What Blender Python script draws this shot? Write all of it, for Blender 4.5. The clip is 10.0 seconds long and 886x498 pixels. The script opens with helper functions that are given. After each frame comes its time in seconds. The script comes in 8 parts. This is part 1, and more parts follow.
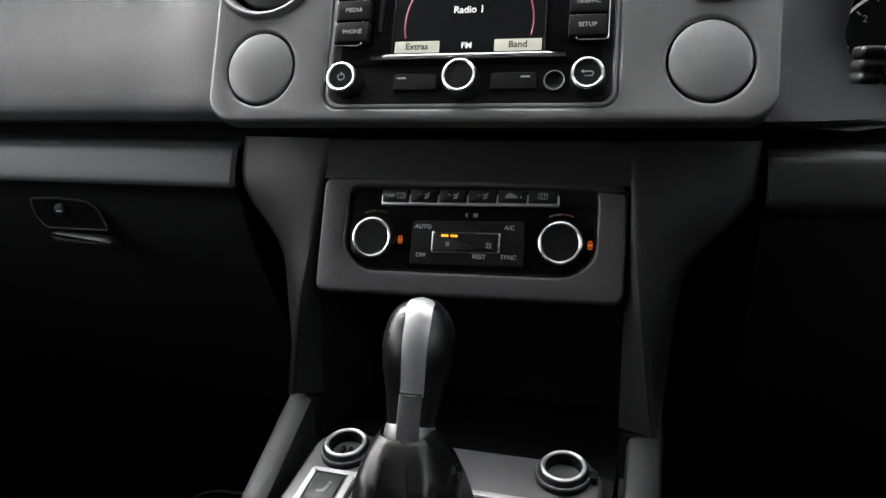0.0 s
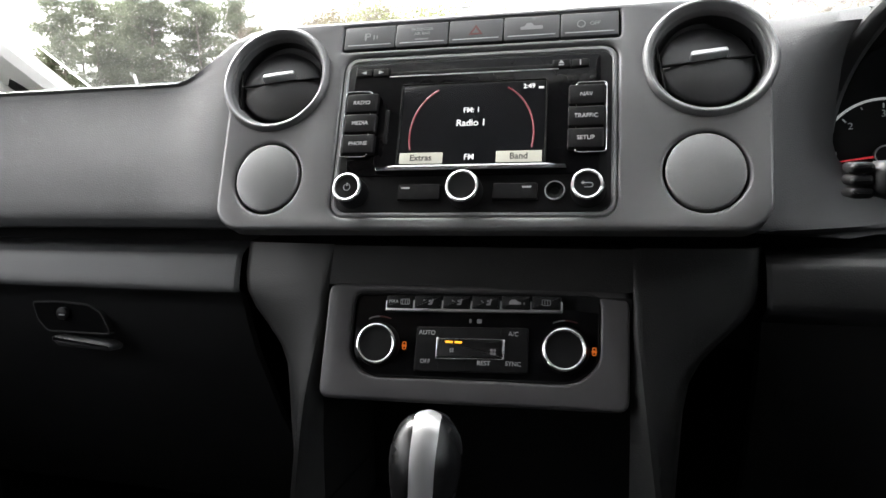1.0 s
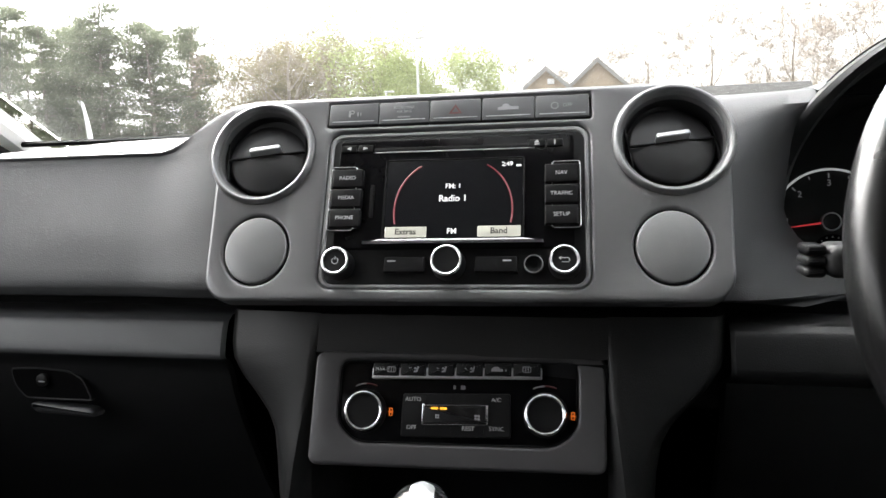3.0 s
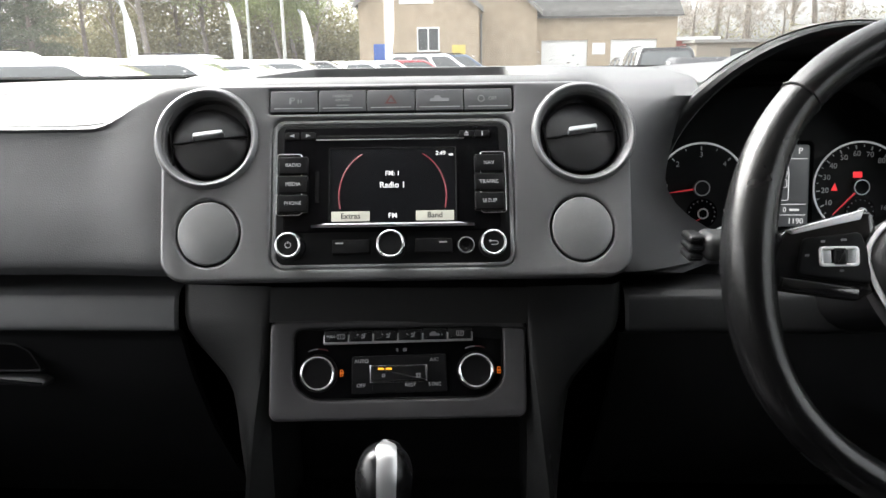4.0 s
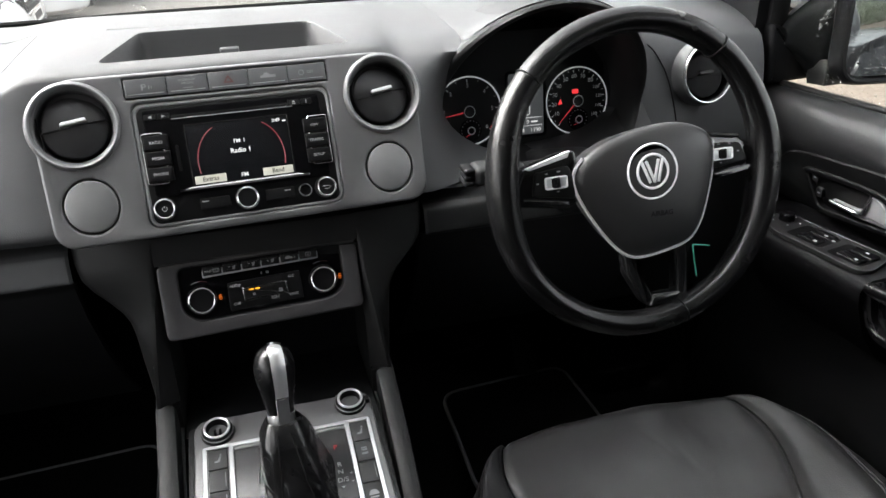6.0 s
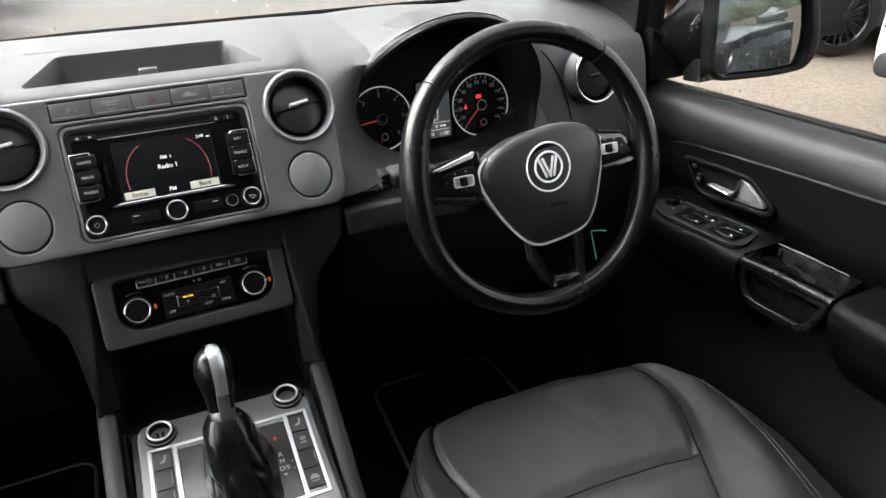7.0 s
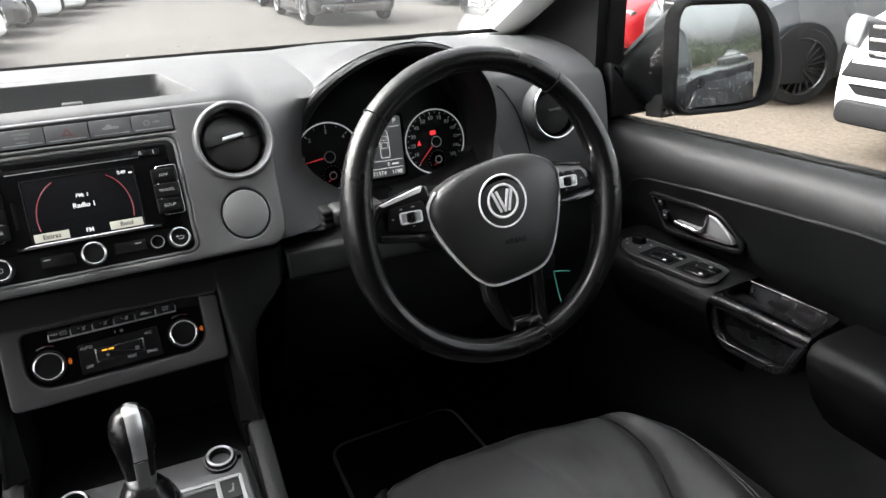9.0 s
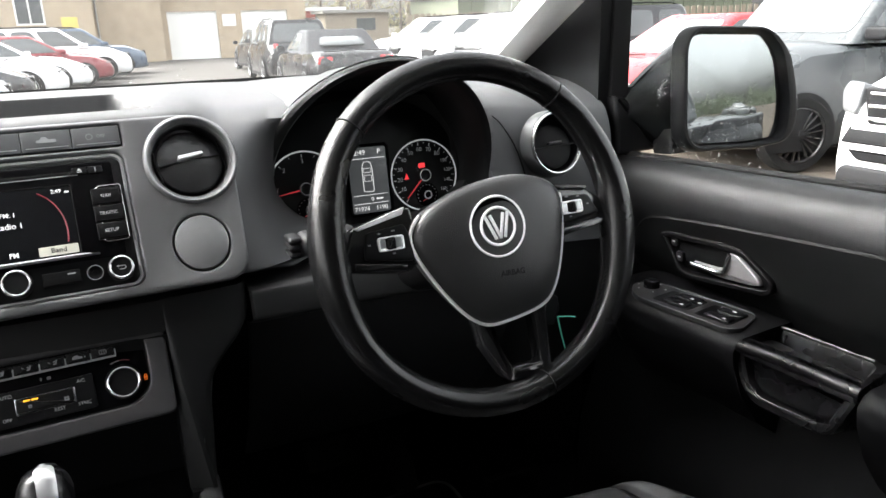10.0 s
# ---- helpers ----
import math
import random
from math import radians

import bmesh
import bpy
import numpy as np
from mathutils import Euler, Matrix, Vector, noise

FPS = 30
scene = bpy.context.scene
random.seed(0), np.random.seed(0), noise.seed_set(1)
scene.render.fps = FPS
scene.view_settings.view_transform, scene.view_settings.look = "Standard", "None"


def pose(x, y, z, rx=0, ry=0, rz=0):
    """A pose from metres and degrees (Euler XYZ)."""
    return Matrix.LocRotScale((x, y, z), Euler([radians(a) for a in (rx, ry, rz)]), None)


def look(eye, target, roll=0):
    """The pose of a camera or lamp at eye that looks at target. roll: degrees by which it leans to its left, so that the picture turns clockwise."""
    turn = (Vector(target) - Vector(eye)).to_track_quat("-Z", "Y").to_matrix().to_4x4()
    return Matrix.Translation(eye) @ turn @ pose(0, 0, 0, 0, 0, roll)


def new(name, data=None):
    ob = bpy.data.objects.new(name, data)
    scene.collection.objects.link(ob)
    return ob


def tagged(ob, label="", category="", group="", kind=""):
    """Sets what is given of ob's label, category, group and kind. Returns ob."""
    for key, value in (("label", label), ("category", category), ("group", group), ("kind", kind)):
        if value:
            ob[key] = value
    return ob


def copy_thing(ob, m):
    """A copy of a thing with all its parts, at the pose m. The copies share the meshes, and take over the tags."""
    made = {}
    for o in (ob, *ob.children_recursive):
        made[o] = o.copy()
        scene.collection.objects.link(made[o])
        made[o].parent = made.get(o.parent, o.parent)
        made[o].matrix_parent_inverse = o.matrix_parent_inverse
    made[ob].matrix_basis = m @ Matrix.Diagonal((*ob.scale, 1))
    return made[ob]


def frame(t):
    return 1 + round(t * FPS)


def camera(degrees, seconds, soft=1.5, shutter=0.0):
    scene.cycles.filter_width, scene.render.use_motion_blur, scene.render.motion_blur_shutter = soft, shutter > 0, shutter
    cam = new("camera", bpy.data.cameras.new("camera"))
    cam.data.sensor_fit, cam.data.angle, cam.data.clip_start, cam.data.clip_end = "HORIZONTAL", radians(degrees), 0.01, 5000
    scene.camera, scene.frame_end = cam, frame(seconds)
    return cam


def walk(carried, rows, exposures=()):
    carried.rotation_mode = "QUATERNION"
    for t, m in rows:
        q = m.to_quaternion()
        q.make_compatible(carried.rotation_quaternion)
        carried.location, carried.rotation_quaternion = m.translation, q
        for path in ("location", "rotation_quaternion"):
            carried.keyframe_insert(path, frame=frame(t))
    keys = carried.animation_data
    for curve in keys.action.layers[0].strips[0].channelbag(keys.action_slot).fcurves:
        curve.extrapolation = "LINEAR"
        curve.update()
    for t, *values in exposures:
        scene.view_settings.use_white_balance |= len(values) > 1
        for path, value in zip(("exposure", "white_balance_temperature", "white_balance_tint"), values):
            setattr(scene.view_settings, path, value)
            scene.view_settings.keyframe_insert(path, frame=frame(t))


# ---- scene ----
cam = camera(62.9, 10.0)
STOPS = 2.0  # the clip's exposure
PATH = [
    (0, (0.137, -0.496, 1.204), (-0.431, 1.362, 0.728), -1.0),
    (0.5, (0.135, -0.498, 1.21), (-0.434, 1.389, 0.866), -0.9),
    (1, (0.131, -0.499, 1.224), (-0.43, 1.404, 0.965), -1.3),
    (1.5, (0.129, -0.5, 1.225), (-0.431, 1.413, 1.066), -1.2),
    (2, (0.128, -0.501, 1.227), (-0.434, 1.413, 1.08), -1.3),
    (3.5, (0.098, -0.554, 1.299), (-0.189, 1.404, 1.013), -1.3),
    (4, (0.07, -0.593, 1.35), (-0.018, 1.342, 0.852), -0.8),
    (4.5, (0.043, -0.642, 1.401), (0.112, 1.242, 0.733), -0.6),
    (5, (0.017, -0.69, 1.446), (0.225, 1.135, 0.654), -0.9),
    (5.5, (0.003, -0.73, 1.481), (0.344, 1.036, 0.606), -1.1),
    (6, (0.011, -0.769, 1.511), (0.477, 0.95, 0.601), -1.3),
    (7.5, (-0.015, -0.85, 1.542), (0.704, 0.781, 0.636), -1.8),
    (8, (-0.005, -0.842, 1.534), (0.723, 0.785, 0.626), -1.8),
    (8.5, (0.015, -0.822, 1.521), (0.754, 0.817, 0.645), -1.7),
    (9, (0.043, -0.796, 1.496), (0.801, 0.881, 0.714), -1.7),
    (9.5, (0.068, -0.761, 1.459), (0.844, 0.952, 0.777), -1.7),
    (10, (0.093, -0.718, 1.413), (0.884, 1.021, 0.822), -1.7),
]
walk(cam, [(t, look(eye, target, roll)) for t, eye, target, roll in PATH], [(0, STOPS + 0.03), (0.5, STOPS + 0.08), (1, STOPS + 0.2), (2, STOPS + 0.22), (4.5, STOPS + 0.17), (6, STOPS + 0.08), (8.5, STOPS + 0.06), (9.5, STOPS + 0.25), (10, STOPS + 0.3)])

# ---- light ----
GAIN = 2 ** STOPS
world = bpy.data.worlds.new("overcast_sky")
scene.world = world
world.use_nodes = True
wn, wl = world.node_tree.nodes, world.node_tree.links
sky = wn.new("ShaderNodeTexSky")
sky.sky_type, sky.sun_disc = "NISHITA", False
sky.sun_elevation, sky.sun_rotation = radians(42), radians(-57)
sky.air_density, sky.dust_density, sky.ozone_density = 1.0, 6.0, 1.0
pale = wn.new("ShaderNodeHueSaturation")
pale.inputs["Saturation"].default_value = 0.12
wl.new(sky.outputs[0], pale.inputs["Color"])
wl.new(pale.outputs[0], wn["Background"].inputs[0])
wn["Background"].inputs[1].default_value = 0.21
sun_data = bpy.data.lights.new("sun", "SUN")
sun_data.energy, sun_data.angle, sun_data.color = 0.6, radians(60), (1.0, 0.97, 0.93)
sun = new("sun", sun_data)
sun.matrix_world = look((-17, 11, 18), (0, 0, 0))


# ---- materials ----
def shader(name, base=(0.5, 0.5, 0.5), rough=0.5, metal=0.0, grain=0.0, grain_size=0.001, stain=0.0, stain_size=0.1, coat=0.0,
           emit=None, power=0.0, spec=0.5, cells=False, rough_var=0.08, island=0.0, random=0.0, thin=0.0):
    """Principled material: a base colour with stains at one scale, fine relief at another, gloss that varies."""
    m = bpy.data.materials.new(name)
    m.use_nodes = True
    n, l = m.node_tree.nodes, m.node_tree.links
    b = n["Principled BSDF"]
    b.inputs["Base Color"].default_value = (*base, 1)
    b.inputs["Roughness"].default_value = rough
    b.inputs["Metallic"].default_value = metal
    b.inputs["Specular IOR Level"].default_value = spec
    b.inputs["Coat Weight"].default_value = coat
    b.inputs["Coat Roughness"].default_value = 0.04
    if emit:
        b.inputs["Emission Color"].default_value = (*emit, 1)
        b.inputs["Emission Strength"].default_value = power / GAIN
    at = n.new("ShaderNodeTexCoord")
    if stain:
        t = n.new("ShaderNodeTexNoise")
        t.inputs["Scale"].default_value = 1 / stain_size
        t.inputs["Detail"].default_value = 5
        l.new(at.outputs["Object"], t.inputs["Vector"])
        mix = n.new("ShaderNodeMix")
        mix.data_type = "RGBA"
        mix.inputs["A"].default_value = (*[c * (1 - stain) for c in base], 1)
        mix.inputs["B"].default_value = (*[min(1, c * (1 + stain)) for c in base], 1)
        l.new(t.outputs["Fac"], mix.inputs["Factor"])
        last = mix.outputs["Result"]
        if island or random:
            src = n.new("ShaderNodeNewGeometry") if island else n.new("ShaderNodeObjectInfo")
            hs = n.new("ShaderNodeHueSaturation")
            mr = n.new("ShaderNodeMapRange")
            k = island or random
            mr.inputs["To Min"].default_value, mr.inputs["To Max"].default_value = 1 - k, 1 + k
            l.new(src.outputs["Random Per Island" if island else "Random"], mr.inputs["Value"])
            l.new(mr.outputs[0], hs.inputs["Value"])
            l.new(last, hs.inputs["Color"])
            last = hs.outputs[0]
        l.new(last, b.inputs["Base Color"])
        r = n.new("ShaderNodeMapRange")
        r.inputs["To Min"].default_value, r.inputs["To Max"].default_value = max(0.02, rough - rough_var), min(1, rough + rough_var)
        l.new(t.outputs["Fac"], r.inputs["Value"])
        l.new(r.outputs[0], b.inputs["Roughness"])
        if thin:
            through_leaf, both = n.new("ShaderNodeBsdfTranslucent"), n.new("ShaderNodeMixShader")
            both.inputs[0].default_value = thin
            l.new(last, through_leaf.inputs["Color"])
            l.new(b.outputs[0], both.inputs[1])
            l.new(through_leaf.outputs[0], both.inputs[2])
            l.new(both.outputs[0], n["Material Output"].inputs["Surface"])
    if grain:
        if cells:
            g = n.new("ShaderNodeTexVoronoi")
            g.feature = "DISTANCE_TO_EDGE"
        else:
            g = n.new("ShaderNodeTexNoise")
            g.inputs["Detail"].default_value = 3
        g.inputs["Scale"].default_value = 1 / grain_size
        l.new(at.outputs["Object"], g.inputs["Vector"])
        bump = n.new("ShaderNodeBump")
        bump.inputs["Strength"].default_value = grain
        bump.inputs["Distance"].default_value = grain_size * 0.35
        l.new(g.outputs["Distance" if cells else "Fac"], bump.inputs["Height"])
        l.new(bump.outputs[0], b.inputs["Normal"])
    return m


def glass_shader(name, tint=(1, 1, 1), rough=0.0, ior=1.45, veil=0.0):
    """Clear glass; a pale translucent share, varied by noise, imitates glare haze."""
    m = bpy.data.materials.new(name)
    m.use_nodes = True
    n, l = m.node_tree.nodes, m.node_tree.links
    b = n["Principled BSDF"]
    if veil:
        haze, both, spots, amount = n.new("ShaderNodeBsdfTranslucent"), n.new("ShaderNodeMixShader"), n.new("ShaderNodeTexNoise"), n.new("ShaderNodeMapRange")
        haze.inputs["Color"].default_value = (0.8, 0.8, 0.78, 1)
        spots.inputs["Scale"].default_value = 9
        amount.inputs["To Min"].default_value, amount.inputs["To Max"].default_value = veil * 0.6, veil * 1.4
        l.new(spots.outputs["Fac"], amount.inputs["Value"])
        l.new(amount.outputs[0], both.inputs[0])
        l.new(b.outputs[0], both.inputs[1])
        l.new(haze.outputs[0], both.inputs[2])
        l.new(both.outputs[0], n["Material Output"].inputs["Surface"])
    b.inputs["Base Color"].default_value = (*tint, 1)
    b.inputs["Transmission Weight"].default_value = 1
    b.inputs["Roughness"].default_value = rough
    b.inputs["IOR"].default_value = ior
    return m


M_DASH = shader("dash_soft_plastic", (0.044, 0.0455, 0.0475), 0.50, spec=0.42, grain=0.5, grain_size=0.0012, stain=0.12, stain_size=0.06)
M_DASH_TOP = shader("dash_top_plastic", (0.047, 0.0485, 0.0505), 0.62, spec=0.35, grain=0.3, grain_size=0.0021, cells=True, stain=0.1, stain_size=0.08)
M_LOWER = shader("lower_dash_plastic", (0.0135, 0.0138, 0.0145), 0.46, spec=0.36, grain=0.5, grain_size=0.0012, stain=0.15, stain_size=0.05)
# door plastic made darker for the shade below the padded top
M_REST = shader("shaded_armrest_plastic", (0.0018, 0.0018, 0.002), 0.44, spec=0.065, grain=0.5, grain_size=0.0012, stain=0.15, stain_size=0.05)
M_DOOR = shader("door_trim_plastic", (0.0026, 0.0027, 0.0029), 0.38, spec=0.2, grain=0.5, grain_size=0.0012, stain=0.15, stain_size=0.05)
# much lighter than the lid, so that the band looks lit
M_BAND = shader("lightened_band_plastic", (0.095, 0.097, 0.100), 0.46, spec=0.5, grain=0.4, grain_size=0.0014, stain=0.15, stain_size=0.05)
M_GLOVE = shader("glovebox_plastic", (0.028, 0.029, 0.0295), 0.42, spec=0.6, grain=0.5, grain_size=0.0012, stain=0.12, stain_size=0.05)
M_GLOSS = shader("glossy_black_spoke", (0.008, 0.008, 0.0085), 0.12, spec=0.9, stain=0.2, stain_size=0.03, rough_var=0.03)
M_KEY = shader("console_key_plastic", (0.018, 0.0182, 0.0188), 0.44, spec=0.35, grain=0.3, grain_size=0.0008, stain=0.1, stain_size=0.02)
M_GEARPLATE = shader("gloss_gear_panel", (0.03, 0.03, 0.031), 0.25, spec=0.6, stain=0.1, stain_size=0.04, rough_var=0.03)
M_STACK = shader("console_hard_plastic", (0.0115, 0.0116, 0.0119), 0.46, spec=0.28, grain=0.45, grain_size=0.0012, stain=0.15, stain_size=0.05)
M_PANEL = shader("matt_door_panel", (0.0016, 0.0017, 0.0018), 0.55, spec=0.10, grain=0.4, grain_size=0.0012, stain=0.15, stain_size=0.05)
M_CONSOLE = shader("satin_console_plate", (0.14, 0.14, 0.143), 0.36, 0.45, grain=0.08, grain_size=0.0006, stain=0.06, stain_size=0.04)
# near-black for hollows, with their shade put into the colour
M_VOID = shader("black_recess_shade", (0.0025, 0.0025, 0.0028), 0.7, spec=0.03, stain=0.2, stain_size=0.03)
# fascia grey, lightened to imitate highlights on the round covers
M_COVER = shader("highlit_round_cover", (0.185, 0.187, 0.19), 0.34, 0.3, grain=0.08, grain_size=0.0006, stain=0.05, stain_size=0.04)
# black parts; also carries the shade of gaps and the open cubby
M_DARK = shader("black_plastic_and_shade", (0.005, 0.005, 0.0055), 0.6, spec=0.15, grain=0.3, grain_size=0.0015, stain=0.2, stain_size=0.05)
M_FASCIA = shader("satin_grey_fascia", (0.155, 0.156, 0.159), 0.36, 0.5, grain=0.08, grain_size=0.0006, stain=0.05, stain_size=0.04)
M_FASCIA_DK = shader("dark_titanium_fascia", (0.060, 0.0585, 0.061), 0.42, 0.35, grain=0.08, grain_size=0.0006, stain=0.06, stain_size=0.04)
M_SILVER = shader("satin_silver_ring", (0.6, 0.61, 0.62), 0.32, 0.75, stain=0.06, stain_size=0.02)
M_RING = shader("satin_vent_ring", (0.27, 0.273, 0.277), 0.33, 0.4, stain=0.06, stain_size=0.02)
M_CHROME = shader("bright_chrome", (0.85, 0.86, 0.87), 0.22, 1.0, stain=0.04, stain_size=0.02, rough_var=0.05)
# near-white and barely metallic: chrome's bright reflections are in the base colour
M_TRIM_CHROME = shader("whitened_trim_chrome", (0.94, 0.94, 0.95), 0.22, 0.05, stain=0.04, stain_size=0.02)
M_PIANO = shader("piano_black", (0.003, 0.003, 0.0034), 0.1, spec=0.1, stain=0.3, stain_size=0.03, rough_var=0.04)
M_BLACK = shader("matt_black_switch", (0.007, 0.007, 0.0075), 0.42, spec=0.16, grain=0.25, grain_size=0.0007, stain=0.15, stain_size=0.02)
M_VENT = shader("vent_black_plastic", (0.012, 0.012, 0.013), 0.38, grain=0.25, grain_size=0.0008, stain=0.12, stain_size=0.02)
M_BUTTON = shader("grey_switch_plastic", (0.09, 0.092, 0.096), 0.4, 0.1, grain=0.2, grain_size=0.0006, stain=0.06, stain_size=0.02)
M_LEATHER = shader("black_leather_smooth", (0.007, 0.007, 0.0074), 0.36, spec=0.35, grain=0.35, grain_size=0.0016, stain=0.2, stain_size=0.03, cells=True)
# seat leather darkened for the shade on the steep bolsters
M_BOLSTER = shader("shaded_bolster_leather", (0.016, 0.0162, 0.0168), 0.36, spec=0.4, grain=0.5, grain_size=0.0022, stain=0.25, stain_size=0.05, cells=True)
M_POCKET = shader("smooth_black_pocket", (0.003, 0.003, 0.0033), 0.28, spec=0.16, stain=0.2, stain_size=0.03)
M_LEVER = shader("satin_release_lever", (0.16, 0.16, 0.164), 0.3, 0.6, stain=0.02, stain_size=0.02)
M_BOOT = shader("black_boot_leather", (0.004, 0.004, 0.0043), 0.26, spec=0.5, grain=0.3, grain_size=0.0014, stain=0.1, stain_size=0.03, cells=True)
M_SEAT = shader("black_seat_leather", (0.028, 0.0282, 0.0290), 0.32, grain=0.5, grain_size=0.0022, stain=0.25, stain_size=0.05, cells=True)
M_RIM = shader("worn_wheel_leather", (0.0035, 0.0035, 0.0037), 0.25, grain=0.16, grain_size=0.0014, stain=0.15, stain_size=0.05, cells=True, rough_var=0.07, spec=0.42)
M_PAD = shader("airbag_grained_plastic", (0.020, 0.020, 0.0205), 0.32, spec=0.55, grain=0.4, grain_size=0.002, stain=0.1, stain_size=0.03, cells=True)
M_CARPET = shader("black_carpet", (0.013, 0.013, 0.0135), 0.95, grain=1.0, grain_size=0.003, stain=0.3, stain_size=0.02, spec=0.1)
M_PIPING = shader("grey_mat_piping", (0.3, 0.3, 0.31), 0.8, grain=0.4, grain_size=0.002, stain=0.2, stain_size=0.02)
M_HEADLINER = shader("pale_headliner_cloth", (0.74, 0.74, 0.725), 0.85, grain=0.3, grain_size=0.002, stain=0.06, stain_size=0.05)
M_RUBBER = shader("black_rubber_seal", (0.006, 0.006, 0.006), 0.6, spec=0.08, grain=0.3, grain_size=0.002, stain=0.2, stain_size=0.03)
M_GLASS = glass_shader("clear_car_glass", (0.97, 0.985, 0.975), 0.0, 1.12)
# a pale scattering share is mixed in to imitate glare over the view
M_WINDSCREEN = glass_shader("hazed_windscreen_glass", (0.97, 0.985, 0.975), 0.0, 1.12, 0.008)
M_MIRROR = shader("mirror_silver", (0.27, 0.285, 0.285), 0.015, 1.0)
M_DROP = glass_shader("rain_water", (1, 1, 1))
M_PRINT = shader("white_print", (0.42, 0.42, 0.42), 0.6, emit=(0.85, 0.87, 0.9), power=0.07)
# no lamp: white colour and glow imitate bright reflections in chrome
M_DIAL_RING = shader("white_ring_with_added_glow", (0.7, 0.71, 0.72), 0.35, emit=(0.9, 0.92, 0.95), power=0.22)
M_DIM_RED = shader("dim_red_print", (0.10, 0.022, 0.022), 0.5)
M_PRINT_DIM = shader("grey_print", (0.24, 0.24, 0.25), 0.6)
M_SCREEN = shader("lcd_black", (0.006, 0.006, 0.007), 0.12, spec=0.25, emit=(0.04, 0.045, 0.05), power=0.06, stain=0.1, stain_size=0.03)
M_SCREEN_W = shader("lcd_white_glyphs", (0.3, 0.3, 0.3), 0.3, emit=(1, 1, 1), power=0.75)
M_SCREEN_BTN = shader("lcd_cream_key", (0.3, 0.3, 0.26), 0.3, emit=(0.85, 0.84, 0.72), power=0.42)
M_SCREEN_TXT = shader("lcd_dark_glyphs", (0.02, 0.02, 0.02), 0.4)
M_SCREEN_RED = shader("lcd_red_arc", (0.1, 0.015, 0.02), 0.3, emit=(0.6, 0.07, 0.1), power=0.22)
M_AMBER = shader("amber_led", (0.4, 0.2, 0.02), 0.4, emit=(1.0, 0.42, 0.03), power=1.4)
M_ORANGE = shader("orange_led", (0.3, 0.08, 0.01), 0.4, emit=(1.0, 0.2, 0.02), power=0.4)
M_RED_LED = shader("red_warning_lamp", (0.4, 0.02, 0.02), 0.4, emit=(1.0, 0.05, 0.06), power=0.8)
M_NEEDLE = shader("red_needle", (0.5, 0.04, 0.05), 0.4, emit=(0.8, 0.05, 0.06), power=0.35)
M_LCD_GREY = shader("cluster_lcd_grey", (0.07, 0.073, 0.075), 0.3, emit=(0.5, 0.54, 0.56), power=0.07)
M_GREEN = shader("green_cord", (0.1, 0.5, 0.36), 0.6, stain=0.1, stain_size=0.01)
M_SHELL = shader("matt_black_mirror_shell", (0.0045, 0.0045, 0.005), 0.5, spec=0.08, grain=0.3, grain_size=0.001, stain=0.15, stain_size=0.03)
M_COWL = shader("wet_black_cowl", (0.006, 0.0065, 0.0065), 0.18, spec=0.14, stain=0.1, stain_size=0.05)
M_PAINT_OWN = shader("own_dark_paint", (0.009, 0.011, 0.011), 0.16, 0.0, coat=0.15, spec=0.35, stain=0.1, stain_size=0.2)


# ---- mesh tools ----
def part(name, bm, material, parent=None, label="", m=None, smooth=None):
    """Links a bmesh as one mesh object under a thing or a part."""
    bmesh.ops.recalc_face_normals(bm, faces=bm.faces)
    me = bpy.data.meshes.new(name)
    bm.to_mesh(me)
    bm.free()
    me.materials.append(material)
    if smooth is None:
        smooth = 38
    if smooth:
        me.shade_smooth()
        me.set_sharp_from_angle(angle=radians(smooth))
    ob = new(name, me)
    if parent:
        ob.parent = parent
    if m is not None:
        ob.matrix_basis = m
    if label:
        ob["label"] = label
    return ob


def thing(name, m, label, category, group="", kind=""):
    ob = new(name)
    ob.empty_display_size = 0.05
    ob.matrix_basis = m
    return tagged(ob, label, category, group, kind)


def rrect(cx, cy, w, h, r, n=5):
    """A rounded rectangle, anticlockwise. r: one radius, or four from the lower right corner on."""
    rs = r if isinstance(r, (tuple, list)) else (r,) * 4
    out = []
    for k, (sx, sy) in enumerate(((1, -1), (1, 1), (-1, 1), (-1, -1))):
        q = max(rs[k], 1e-5)
        for i in range(n + 1):
            a = radians(-90 + 90 * k + 90 * i / n)
            out.append((cx + sx * (w / 2 - q) + q * math.cos(a), cy + sy * (h / 2 - q) + q * math.sin(a)))
    return out


def circle(cx, cy, r, n=40, r2=None):
    return [(cx + r * math.cos(2 * math.pi * i / n), cy + (r2 or r) * math.sin(2 * math.pi * i / n)) for i in range(n)]


def rounded(points, r, n=4):
    """A polygon with its corners rounded."""
    out, c = [], len(points)
    for i in range(c):
        p, a, b = Vector(points[i]), Vector(points[i - 1]), Vector(points[(i + 1) % c])
        da, db = (a - p), (b - p)
        k = min(r, da.length * 0.45, db.length * 0.45)
        s, e = p + da.normalized() * k, p + db.normalized() * k
        for j in range(n + 1):
            t = j / n
            q = s * (1 - t) ** 2 + p * 2 * t * (1 - t) + e * t * t
            out.append((q.x, q.y))
    return out


